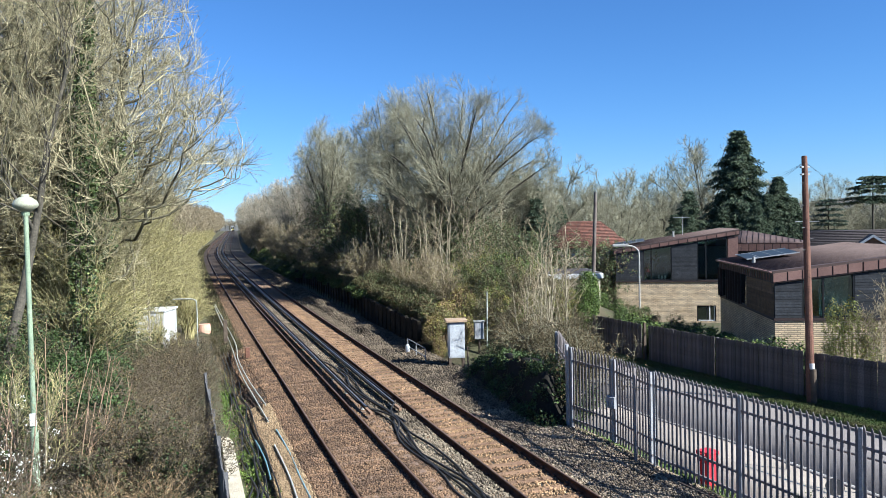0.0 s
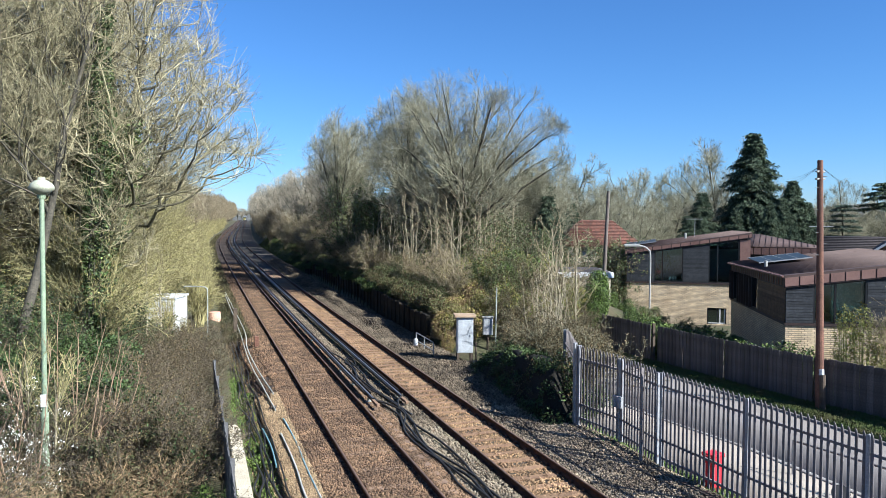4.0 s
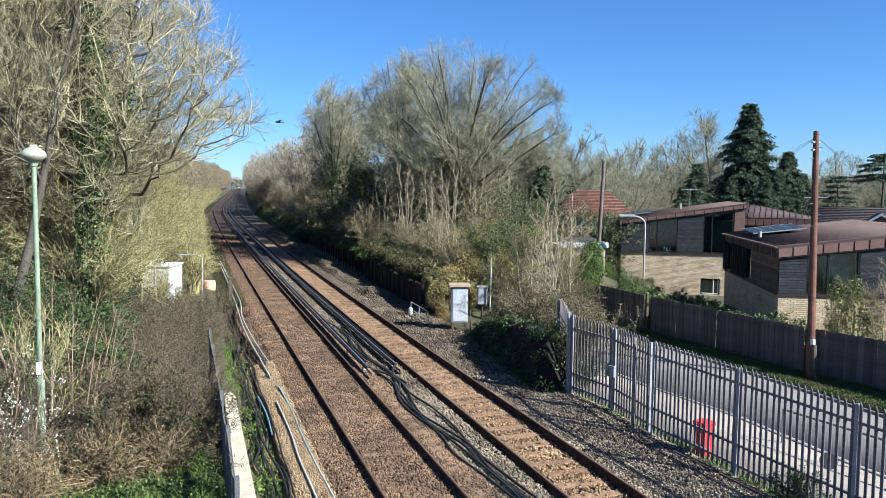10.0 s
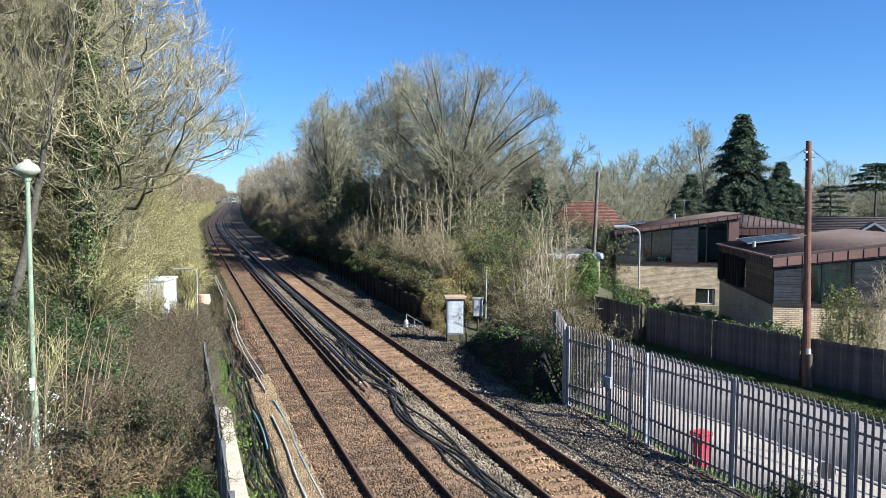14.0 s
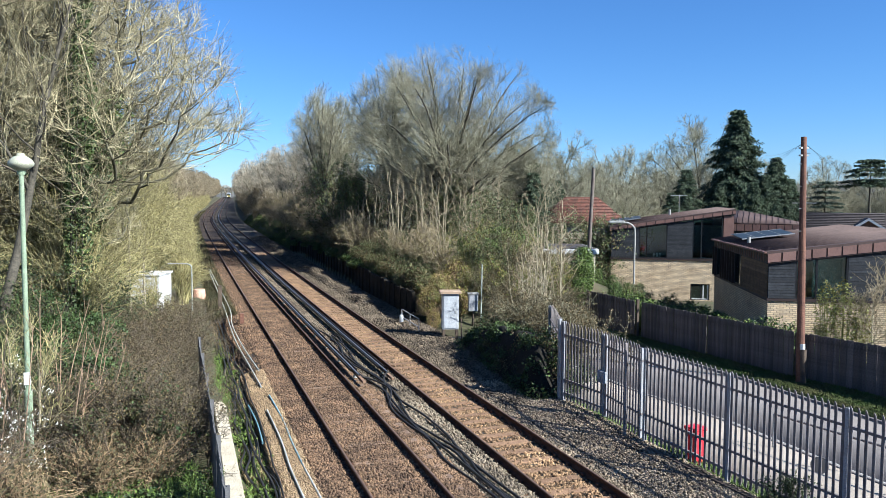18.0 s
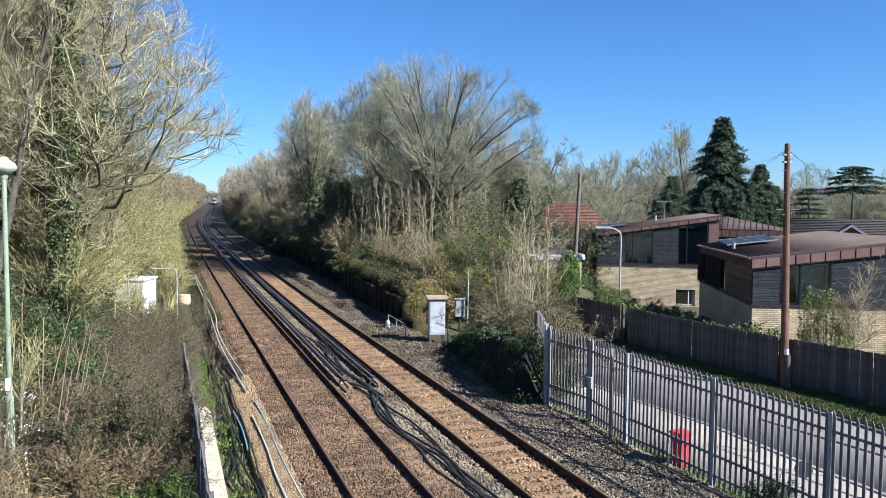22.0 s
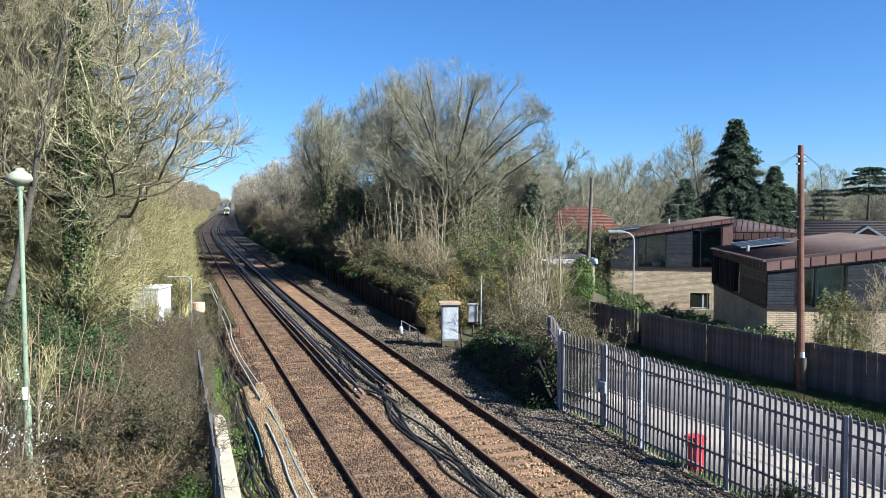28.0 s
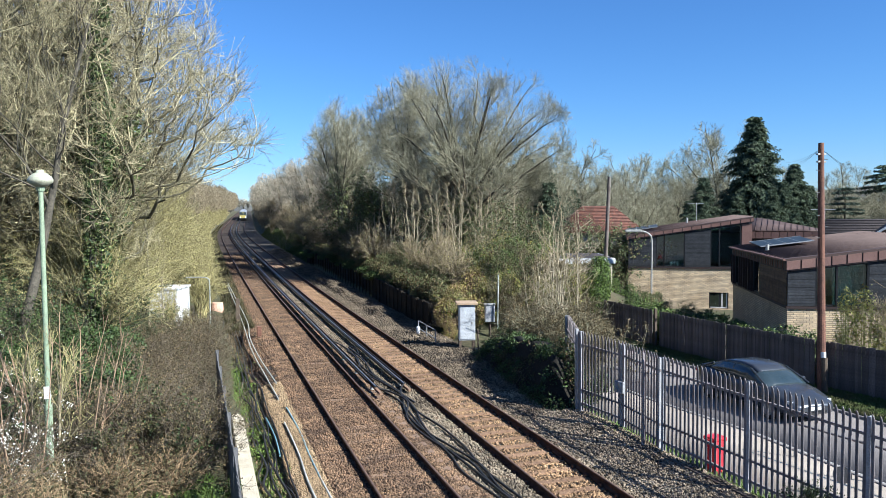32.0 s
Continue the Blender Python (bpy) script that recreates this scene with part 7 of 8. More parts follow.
rng = random.Random(41)
for y in range(92, 330, 6):
    x, y, z, turn, sc = on(rng.uniform(12.6, 14.6) + bend(y), y, rng.uniform(0, 360), rng.uniform(0.9, 1.5))
    copy_thing(tshrub, pose(x, y, z, 0, 0, turn) @ Matrix.Scale(sc, 4))
for k, (u, y) in enumerate([(12.9, 59), (12.8, 63.5), (13.1, 69.5), (12.9, 75), (13.1, 81), (13.6, 65.5), (13.8, 71.5)]):
    x, y, z, turn, sc = on(u + bend(y), y, 53 * k, 1.35)
    copy_thing(tshrub, pose(x, y, z, 0, 0, turn) @ Matrix.Scale(sc, 4))
for k, (u, y) in enumerate([(13.2, 86), (13.5, 89), (13.3, 94), (13.6, 98), (13.2, 103), (13.5, 108), (13.3, 114), (13.6, 120)]):
    x, y, z, turn, sc = on(u + bend(y), y, 67 * k, 1.75)
    copy_thing(tshrub, pose(x, y, z, 0, 0, turn) @ Matrix.Scale(sc, 4))
mat_ = hedge("low mat of ivy and grass along the bank edge", 1.1, 0.5, 0.42, 71, M_IVY, M_GRASS, 2600, 0.10, name="ivy_mat")
plant(mat_, [on(12.15 + 0.35 * math.sin(k * 1.7) + bend(y), y, 80 + 30 * math.sin(k), 1.0 + 0.4 * math.sin(k * 2.9)) for k, y in enumerate(range(48, 110, 2))])

edge_b = hedge("bramble and dry ivy spilling over the wall top", 1.0, 0.55, 1.15, 77, M_HEDGELEAF, M_IVYLIT, 2600, 0.10, name="bramble")
plant(edge_b, [on(11.95 + 0.5 * step(38, 55, y) + 0.22 * math.sin(k * 2.3) + bend(y), y, 85 + 25 * math.sin(k * 1.3), 0.85 + 0.35 * math.sin(k * 1.9) ** 2) for k, y in enumerate(np.arange(38.5, 92, 1.7).tolist())])
ochre = hedge("ochre-leaved shrub at the end of the wall", 0.62, 0.6, 1.55, 81, M_DEAD, M_YELLEAF, 2800, 0.075, name="shrub")
plant(ochre, [on(11.72, 36.5, 0, 0.95, 0.25), on(12.45, 37.0, 80, 1.1), on(12.9, 35.7, 160, 1.0), on(11.6, 35.4, 200, 0.6, 0.1), on(13.6, 37.6, 20, 1.3)])
laurel = hedge("bright green laurel bush among saplings on the bank", 0.9, 0.8, 2.3, 73, M_FRESH, M_IVY, 5200, 0.11, name="laurel_bush")
plant(laurel, [on(17.6, 41.4, 0, 1.0), on(18.8, 41.0, 100, 0.8), on(16.4, 44.0, 200, 0.7), on(20.0, 43.4, 40, 0.9), on(16.1, 39.0, 70, 0.85), on(20.5, 36.8, 150, 0.75), on(21.4, 38.4, 260, 0.8), on(19.8, 35.6, 10, 0.6)])

# ivy mound between cabinet and gate
mv, mf = [], []
for j in range(25):
    for i in range(17):
        a, s = i / 16, j / 24
        x = 9.9 + 1.05 * s + (1.75 + 0.75 * s) * a
        y = 20.9 + 11.0 * s
        h = (1.72 + 0.30 * noise.noise((s * 5.0, a * 2.0, 3))) * step(-0.05 + 0.10 * noise.noise((s * 7.0, 0, 5)), 0.42, a) * step(1.02, 0.78, a) * step(0, 0.10, s) * step(1.08, 0.70, s) * (1.05 - 0.38 * step(0.25, 0.9, s))
        mv.append((x, y, -0.65 + h + 0.18 * noise.noise((x * 1.3, y * 1.3, 7)) * min(h * 2, 1)))
for j in range(24):
    for i in range(16):
        mf.append((j * 17 + i, j * 17 + i + 1, (j + 1) * 17 + i + 1, (j + 1) * 17 + i))
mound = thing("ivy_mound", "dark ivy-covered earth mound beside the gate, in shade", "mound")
# the face takes its deep shade from the soil colour
part("earth", raw_mesh("earth", mv, mf, M_SOIL, True), M_SOIL, mound, "bare soil face coloured near black for shade")
rng_ = np.random.default_rng(35)
pts = np.array(mv).reshape(25, 17, 3)
jj, ii = rng_.integers(0, 24, 24000), rng_.integers(0, 16, 24000)
u_, w_ = rng_.uniform(0, 1, (2, 24000, 1))
c = (pts[jj, ii] * (1 - u_) + pts[jj, ii + 1] * u_) * (1 - w_) + (pts[jj + 1, ii] * (1 - u_) + pts[jj + 1, ii + 1] * u_) * w_
c = c[np.array([p[2] > -0.55 and noise.noise((p[0] * 1.1, p[1] * 1.1, p[2] * 1.6 + 4)) > -0.02 for p in c])]
c = c + rng_.normal(0, 0.07, c.shape) + np.array([-0.05, -0.02, 0.04])
v, f = leaf_cloud(rng_, c, 0.085)
part("ivy", raw_mesh("ivy", v, f, M_IVY), M_IVY, mound, "dark glossy ivy leaves")
ivyb = bush("dark ivy and bramble bush on the mound", 1.2, 1.6, 35, M_IVY, 9000, 0.08, M_BARK, 40, leaf2=M_BRAMBLE)
# last three bushes are added as dark patches where the ballast is shaded
plant(ivyb, [on(12.9, 28.4, 0, 0.8, 0.6), on(13.2, 30.6, 90, 0.9, 0.4), on(11.75, 22.6, 40, 0.95, 0.1), on(11.5, 24.0, 140, 0.8, 0.3), on(11.6, 26.2, 200, 0.7, 0.7), on(11.2, 28.6, 70, 0.6), on(10.9, 27.2, 10, 0.5), on(11.5, 30.2, 170, 0.55)])
foot = hedge("dark ivy hanging over the side of the gatepost", 0.42, 0.85, 2.05, 74, M_IVY, M_HEDGELEAF, 5200, 0.075, name="ivy_bush")
plant(foot, [(11.15, 22.1, -0.5, 12, 1.0), (10.95, 23.6, -0.5, 5, 0.8)])
thicket = bush("dense olive-green twiggy shrub with small pale leaves by the gate", 0.95, 2.9, 36, M_HEDGELEAF, 19000, 0.055, M_TWIG, 20, leaf2=M_BRAMBLE)
plant(thicket, [on(13.8, 28.2, 200, 0.8), on(13.3, 25.9, 0, 1.3), on(14.1, 26.6, 90, 1.25), on(13.2, 27.4, 190, 1.1), on(14.9, 28.4, 90, 1.15), on(14.6, 31.0, 30, 0.9), on(15.6, 34.5, 70, 0.9), on(14.8, 36.6, 170, 0.8), on(17.2, 38.5, 20, 1.0), on(18.6, 37.6, 120, 0.8), on(19.4, 38.4, 220, 0.7), on(18.4, 35.2, 10, 0.7)])

# garden shrubs behind the timber fence
garden = hedge("clipped-looking green garden shrub behind the timber fence", 0.75, 0.55, 2.15, 37, M_IVY, M_FRESH, 4200, 0.075)
HEDGE = [(21.15, 31.6), (21.2, 30.4), (21.3, 29.2), (21.4, 28.0), (21.5, 26.8), (21.65, 25.6), (21.8, 24.4), (21.95, 23.2), (21.3, 33.2), (21.5, 35.0), (22.6, 32.6), (22.6, 34.4), (23.9, 33.8), (23.4, 36.2), (25.0, 35.4), (22.8, 30.2), (24.0, 31.8), (22.6, 26.6), (23.4, 28.4), (24.6, 30.4), (26.0, 33.6), (27.2, 33.9), (25.6, 32.4), (26.4, 46.6), (27.2, 45.4), (25.4, 47.8), (24.6, 44.6), (26.0, 43.4), (24.0, 41.0), (25.4, 40.0), (23.4, 38.4), (24.8, 37.8), (27.0, 42.0)]
low = hedge("low green shrub behind the timber fence", 0.7, 0.5, 1.5, 78, M_IVY, M_FRESH, 2600, 0.075)
plant(low, [on(x, y, 59 * k, 0.9 + 0.12 * math.sin(k * 2.1)) for k, (x, y) in enumerate([(22.25, 22.0), (22.55, 20.8), (22.75, 19.6), (22.9, 18.4)])] + [on(21.25 + 0.1 * k, 33.6 - 1.15 * k, 83 * k, 1.30 + 0.12 * math.sin(k * 1.7)) for k in range(10)])
plant(garden, [on(x, y, 47 * k, 0.93 + 0.07 * math.sin(k * 2.3) - (0.42 if y > 31 and x > 21.6 else 0.1 if y > 31 else 0.2 if x > 22.3 and y > 24 else 0)) for k, (x, y) in enumerate(HEDGE)])
bam = hedge("tall bright green bamboo clump before the house", 0.50, 0.46, 3.5, 39, M_BAMBOO, M_YELLEAF, 1900, 0.085, name="bamboo")
plant(bam, [on(23.75, 23.3, 0, 0.95), on(24.05, 22.75, 120, 1.05), on(24.5, 22.3, 40, 0.85), on(23.3, 23.1, 300, 0.55), on(24.6, 20.6, 100, 0.5)])
gsap = bare_tree("small leafless garden tree with pale twigs", 4.6, 38, M_PALEBARK, M_TWIGTAN, 0.05, 0.25, (12, 6, 4, 3), (38, 38, 42, 45), (0.34, 0.2, 0.1, 0.05), 0.1, 0.007, category="sapling")
plant(gsap, [on(24.4, 21.9, 0, 1.0)])

# conifers and far trees behind the houses
fir = conifer("tall dark green fir behind the houses", 17.5, 6.6, 41, M_FIR, 50, 17, 0.20, power=0.85)
plant(fir, [(65.7, 79.2, -0.6, 0, 1.0), (68.0, 75.0, -0.6, 70, 0.66), (62.3, 70.4, -0.6, 160, 0.53), (72.6, 77.5, -0.6, 200, 0.52), (59.6, 69.1, -0.6, 20, 0.48)])
sfir = conifer("small dark green conifer behind the houses", 10, 4.0, 42, M_FIR, 30, 14, 0.20, power=0.9)
plant(sfir, [(56.4, 76.6, -0.6, 0, 1.0), (53, 72, -0.6, 50, 0.72), (48.6, 68.4, -0.6, 100, 0.72), (60, 75.2, -0.6, 150, 0.78), (38, 74, -0.6, 10, 0.85), (60, 66, -0.6, 10, 0.62), (31, 70, -0.6, 10, 1.15), (26.0, 54.5, -0.6, 40, 0.85), (28.6, 60.0, -0.6, 140, 0.95), (24.4, 66, -0.6, 140, 0.8), on(20.3 + bend(230), 230, 0, 1.25)])
cedar = conifer("spreading blue-green cedar with flat tiers", 10.5, 5.0, 43, M_CEDAR, 11, 22, 0.26, 0.25, 0.75, 0.7)
plant(cedar, [(80.0, 79.3, -0.6, 0, 0.86), (94, 80, -0.6, 60, 0.6)])
pine = conifer("dark umbrella-topped pine beyond the houses", 11.5, 3.6, 44, M_FIR, 6, 24, 0.24, 0.72, 0.6, 0.5)
plant(pine, [(77.1, 69.8, -0.6, 0, 1.0)])
far = fan_tree("rounded leafless tree beyond the houses", 12.6, 5.0, 45, M_BARK, M_TWIG, 0.28, 17, (10, 7, 5), 0.0145, spread=85)
FAR_ROW = [(59.2, 97, -0.6, 0, 1.0), (72, 103, -0.6, 60, 0.92), (71.3, 93, -0.6, 150, 1.12), (47, 92, -0.6, 210, 0.95), (85, 100, -0.6, 20, 0.8), (96, 95, -0.6, 80, 0.8), (104, 92, -0.6, 170, 0.75), (90, 74, -0.6, 200, 0.6)]
FAR_NEAR = [(44.3, 80.6, -0.6, 20, 0.78), (52, 86, -0.6, 100, 0.85), (50, 78, -0.6, 10, 0.6), (57, 84, -0.6, 10, 0.75), (64, 86, -0.6, 210, 0.7), (36, 76, -0.6, 210, 0.7), (41, 71, -0.6, 110, 0.62), (46, 74, -0.6, 310, 0.62), (78, 86, -0.6, 310, 0.6), (86, 84, -0.6, 110, 0.55), (95, 84, -0.6, 10, 0.55), (40, 82, -0.6, 300, 0.9), (99, 82, -0.6, 240, 0.75)]
plant(far, [(x, y, z, a, sc * 1.16) for x, y, z, a, sc in FAR_ROW] + FAR_NEAR + [(30 + 4.2 * k, 118 - 0.35 * k + 6 * math.sin(k * 2.1), -0.6, k * 77 % 360, 0.62 + 0.12 * math.sin(k * 1.7)) for k in range(24)])

# left bank: tall leafless trees close by, willowy shrubs, ivy and brambles
lt = grown_tree("tall leafless tree with lichen-grey twigs and an ivy-clad trunk", 18.5, 6.4, 57, M_LIMB, M_OLIVE, 0.34, 4600, 7, 0.20, 0.42, 0.0072, 8, 0.042, 3.8, ivy=24000, ivy_h=0.9, ivy_s=0.13, keep=lambda p: p[0] < np.interp(p[2], [5.5, 6.5, 8.0, 10.0, 12.5, 16.0], [1.8, 3.0, 6.2, 5.4, 4.4, 3.2]) and (p[0] < 1.6 or noise.noise((p[0] * 0.8, p[1] * 0.8, p[2] * 0.8)) > -0.14), gap=0.40, up=0.30, wide=0.52, buds=4000, bud_mat=M_CATKIN, ivy_min=0.085)
plant(lt, [on(-3.5, 31.5, 0, 1.0), on(-4.7, 34.6, 0, 1.03), on(-8.6, 30.0, 170, 0.95), on(-7.0, 40.0, 200, 0.9), on(-12.5, 38, 160, 1.0), on(-9.0, 56.0, 150, 0.75)])
lcol = hedge("leaning trunk thick with dark ivy on the bank", 0.44, 0.42, 15.5, 79, M_IVY, M_IVYLIT, 6500, 0.13, name="ivy_clad_trunk")
lcol.matrix_basis = pose(-3.5, 28.6, land(-3.5, 28.6), 0, 2, 0)
ltr = bare_tree("bare dark-barked tree leaning among the twigs", 15.5, 80, M_BARK, M_OLIVE, 0.19, 0.30, (8, 5, 4, 3), (38, 38, 42, 45), (0.34, 0.2, 0.1, 0.05), 0.08, 0.008, R=3.4)
ltr.matrix_basis = pose(-5.35, 25.6, land(-5.35, 25.6), 0, 7, 30)
ly = arching("yellow-twigged willow shrub with arching canes, leafless", 3.4, 4.6, 52, M_TWIGYEL, 170, 0.0105, M_YELLEAF, 2600, 0.055, 6)
plant(ly, [on(-3.7, 29.6, 20, 0.9), on(-6.2, 33.0, 0, 1.25), on(-7.8, 30.5, 90, 1.0), on(-5.4, 48.5, 180, 1.2), on(-3.4, 39.6, 80, 0.62), on(-8.8, 27.5, 250, 1.0), on(-5.6, 44.0, 60, 1.35), on(-9.2, 33, 20, 1.5), on(-4.2, 56, 200, 1.35), on(-8.4, 42, 200, 1.6), on(-6.0, 37.8, 300, 1.25), on(-4.6, 65, 100, 1.25), on(-4.2, 74, 20, 1.2), on(-7.5, 60, 20, 1.6)])
lw = arching("tall olive-yellow willow shrub with long arching leafless canes", 2.7, 6.0, 68, M_TWIGYEL, 190, 0.0105, M_YELLEAF, 2400, 0.055, 7, droop=0.8)
plant(lw, [on(-4.3, 36.4, 10, 0.95), on(-3.3, 41.0, 100, 1.0), on(-2.6, 45.6, 200, 1.0), on(-2.2, 51.0, 300, 1.0), on(-1.9, 58.0, 60, 1.0), on(-6.4, 41.0, 160, 1.15), on(-5.6, 31.8, 250, 0.9)])
yshrub = arching("olive-yellow leafless shrub along the line", 1.6, 3.0, 66, M_TWIGYEL, 90, 0.013, M_YELLEAF, 700, 0.07, 5, droop=0.5)
rng = random.Random(21)
spots = []
for y in range(45, 340, 5):
    for u in (rng.uniform(-0.2, 0.6), rng.uniform(-3.4, -1.4)):
        yy = y + rng.uniform(-2, 2)
        spots.append(on(u + bend(yy), yy, rng.uniform(0, 360), (rng.uniform(0.75, 1.05) if u > -0.5 else rng.uniform(1.1, 1.6)) * (1 + 0.25 * step(90, 200, yy))))
plant(yshrub, spots + [on(-1.5, 39.3, 20, 0.62), on(-2.7, 38.2, 120, 0.75), on(-0.6, 38.8, 220, 0.4)])
tall = grown_tree("tall leafless brown-grey tree far along the line", 14.5, 4.4, 67, M_BARK, M_TWIGTAN, 0.26, 900, 5, 0.12, 0.5, 0.026, 4, 0.07, 2.0, gap=0.3, up=0.4)
plant(tall, [on(rng.uniform(-5.0, -2.6) + bend(y), y, rng.uniform(0, 360), rng.uniform(0.8, 1.05)) for y in range(118, 230, 10)] + [on(rng.uniform(-3.4, -2.0) + bend(y), y, rng.uniform(0, 360), rng.uniform(0.95, 1.2)) for y in range(230, 650, 11)] + [on(rng.uniform(15.5, 19) + bend(y), y, rng.uniform(0, 360), rng.uniform(0.6, 0.85)) for y in range(150, 440, 14)] + [on(rng.uniform(14.2, 16) + bend(y), y, rng.uniform(0, 360), rng.uniform(0.55, 0.8)) for y in range(440, 650, 12)])
ls = bare_tree("slender pale sapling on the bank", 6.4, 53, M_PALEBARK, M_TWIGYEL, 0.06, 0.3, (9, 4, 3, 2), (38, 38, 42, 45), (0.30, 0.18, 0.1, 0.05), 0.12, 0.0085, stems=1, splay=0.06, category="sapling", R=1.5)
plant(ls, [on(-2.0, 34.0, 40, 1.0), on(-1.4, 34.8, 150, 0.9), on(-2.9, 17.5, 250, 0.55), on(-3.6, 18.6, 10, 0.5)])
leafy = bush("tall ivy-hung shrub on the bank, dark green", 1.5, 4.6, 60, M_IVY, 12000, 0.10, M_BARK, 34, name="ivy_clump", leaf2=M_BRAMBLE)
plant(leafy, [on(-4.3, 30.0, 33, 0.75), on(-5.4, 24.7, 60, 0.8), on(-6.6, 24.6, 160, 0.9), on(-3.0, 30.4, 133, 0.65), on(-7.4, 26.5, 0, 1.0), on(-6.6, 31.0, 90, 1.0), on(-8.8, 29.5, 200, 1.2), on(-5.2, 35.5, 20, 0.9), on(-6.4, 39, 70, 1.1), on(-10.6, 34, 70, 1.3), on(-5.8, 49, 70, 1.2), on(-4.4, 52, 170, 1.0)])
ivb = hedge("dense dark ivy smothering a shrub on the bank", 1.05, 0.95, 2.5, 76, M_IVY, M_IVY, 4600, 0.10, name="ivy_bush")
plant(ivb, [on(-2.1, 20.6, 0, 0.85), on(-3.3, 21.9, 70, 0.95), on(-2.2, 23.4, 140, 0.9), on(-3.5, 24.8, 200, 1.05), on(-2.5, 26.6, 300, 1.0), on(-4.4, 27.6, 30, 1.15), on(-4.9, 22.8, 30, 0.9), on(-3.2, 29.0, 90, 0.95), on(-5.9, 24.6, 110, 1.0), on(-5.6, 26.6, 240, 1.1), on(-4.1, 20.4, 160, 0.85), on(-5.3, 21.0, 40, 0.95), on(-5.6, 22.8, 310, 1.0)])
lb_ = bush("dark bramble and ivy thicket on the bank", 1.3, 2.1, 54, M_BRAMBLE, 11000, 0.08, M_THICKET, 26, leaf2=M_IVY)
spots = []
rng = random.Random(9)
for y in (18.8, 21.0, 23.2, 25.8, 28.8, 32, 36):
    for x in (-1.6, -3.1, -4.8, -6.6):
        if x in (-1.6, -3.1) and 20 < y < 30:
            continue
        spots.append(on(x + rng.uniform(-0.4, 0.3) + (0.5 if y > 25.5 else 0), y + rng.uniform(-0.8, 0.8), rng.uniform(0, 360), rng.uniform(0.75, 1.0) * (0.85 if y > 25 and x > -4 else 1)))
plant(lb_, spots)
tw = bush("small-leaved olive-brown hedge thicket on the bank", 1.1, 2.0, 55, M_HEDGELEAF, 11000, 0.045, M_THICKET, 56, fine=0.007, leaf2=M_BRAMBLE)
spots = []
for y in (18.4, 19.4, 20.6, 22.3, 24.6, 27.4, 30.4, 33.5):
    for x in (-0.8, -1.75):
        spots.append(on(x + rng.uniform(-0.2, 0.15) + (0.5 if y > 25 else -0.2), y + rng.uniform(-0.6, 0.6), rng.uniform(0, 360), rng.uniform(0.72, 1.0)))
plant(tw, spots)
drl = arching("tangle of dry tan bramble canes", 1.2, 0.95, 57, M_CANE, 95, 0.007, M_BRAMBLE, 1500, 0.07, 5, "bush", 1.0, "bramble")
spots = []
for y in (14.0, 15.3, 16.6, 17.7, 18.8):
    for x in (-0.9, -2.0, -3.1, -4.3, -5.5):
        if y < 16 and x > -2.6:
            continue
        spots.append(on(x + rng.uniform(-0.3, 0.3), y + rng.uniform(-0.5, 0.5), rng.uniform(0, 360), rng.uniform(0.75, 1.15)))
plant(drl, spots)
lgr = bush("fresh green leafy undergrowth below the thicket", 0.8, 0.55, 61, M_IVY, 5000, 0.085, M_THICKET, 30, leaf2=M_FRESH, name="undergrowth")
plant(lgr, [on(x, y, 41 * k, sc) for k, (x, y, sc) in enumerate([(-1.2, 15.6, 0.8), (-0.5, 15.9, 0.8), (-1.9, 15.6, 0.7), (0.15, 16.6, 0.8), (-1.4, 15.0, 0.8), (-0.4, 14.8, 0.9), (0.2, 15.4, 0.8)])])
wd = bush("leafy green weeds beside the cables", 0.34, 0.26, 72, M_FRESH, 700, 0.06, M_THICKET, 14, fine=0.004, name="weed_clump", category="weeds", leaf2=M_GRASS)
rng = random.Random(31)
plant(wd, [on(rng.uniform(1.28, 1.95), 14 + 18 * rng.random(), rng.uniform(0, 360), rng.uniform(0.7, 1.3)) for k in range(26)])


def upright(label, n, H, R, seed, material, r0=0.013):
    """Straight young canes rising from one stool, with a few short side shoots."""
    rng = np.random.default_rng(seed)
    k = 8
    a = rng.uniform(0, 6.283, n)
    st = np.zeros((n, k, 3))
    st[:, 0] = np.stack([np.cos(a) * R * 0.5, np.sin(a) * R * 0.5, np.full(n, -0.1)], 1)
    d = np.stack([np.cos(a) * 0.16, np.sin(a) * 0.16, np.ones(n)], 1) + rng.normal(0, 0.05, (n, 3))
    L = H * rng.uniform(0.6, 1.1, n)
    for j in range(1, k):
        d = d + rng.normal(0, 0.035, d.shape)
        d /= np.linalg.norm(d, axis=1, keepdims=True)
        st[:, j] = st[:, j - 1] + d * (L / (k - 1))[:, None]
    sr = np.linspace(r0, r0 * 0.35, k)[None] * rng.uniform(0.8, 1.2, (n, 1))
    b1, r1 = limbs(rng, st, sr, 5, 0.35, 0.98, H * 0.16, 38, 0.06, 0.05, 3, 0.7)
    t = thing("dogwood", label, "shrub")
    for q in range(n):
        v, f = tubes(st[q:q + 1], sr[q:q + 1], 6)
        v2, f2 = tubes(b1[q * 5:q * 5 + 5], np.maximum(r1[q * 5:q * 5 + 5], 0.004), 4)
        v, f = merge([(v, f), (v2, f2)])
        part("stem", raw_mesh("stem", v, f, material, True), material, t)
    return t


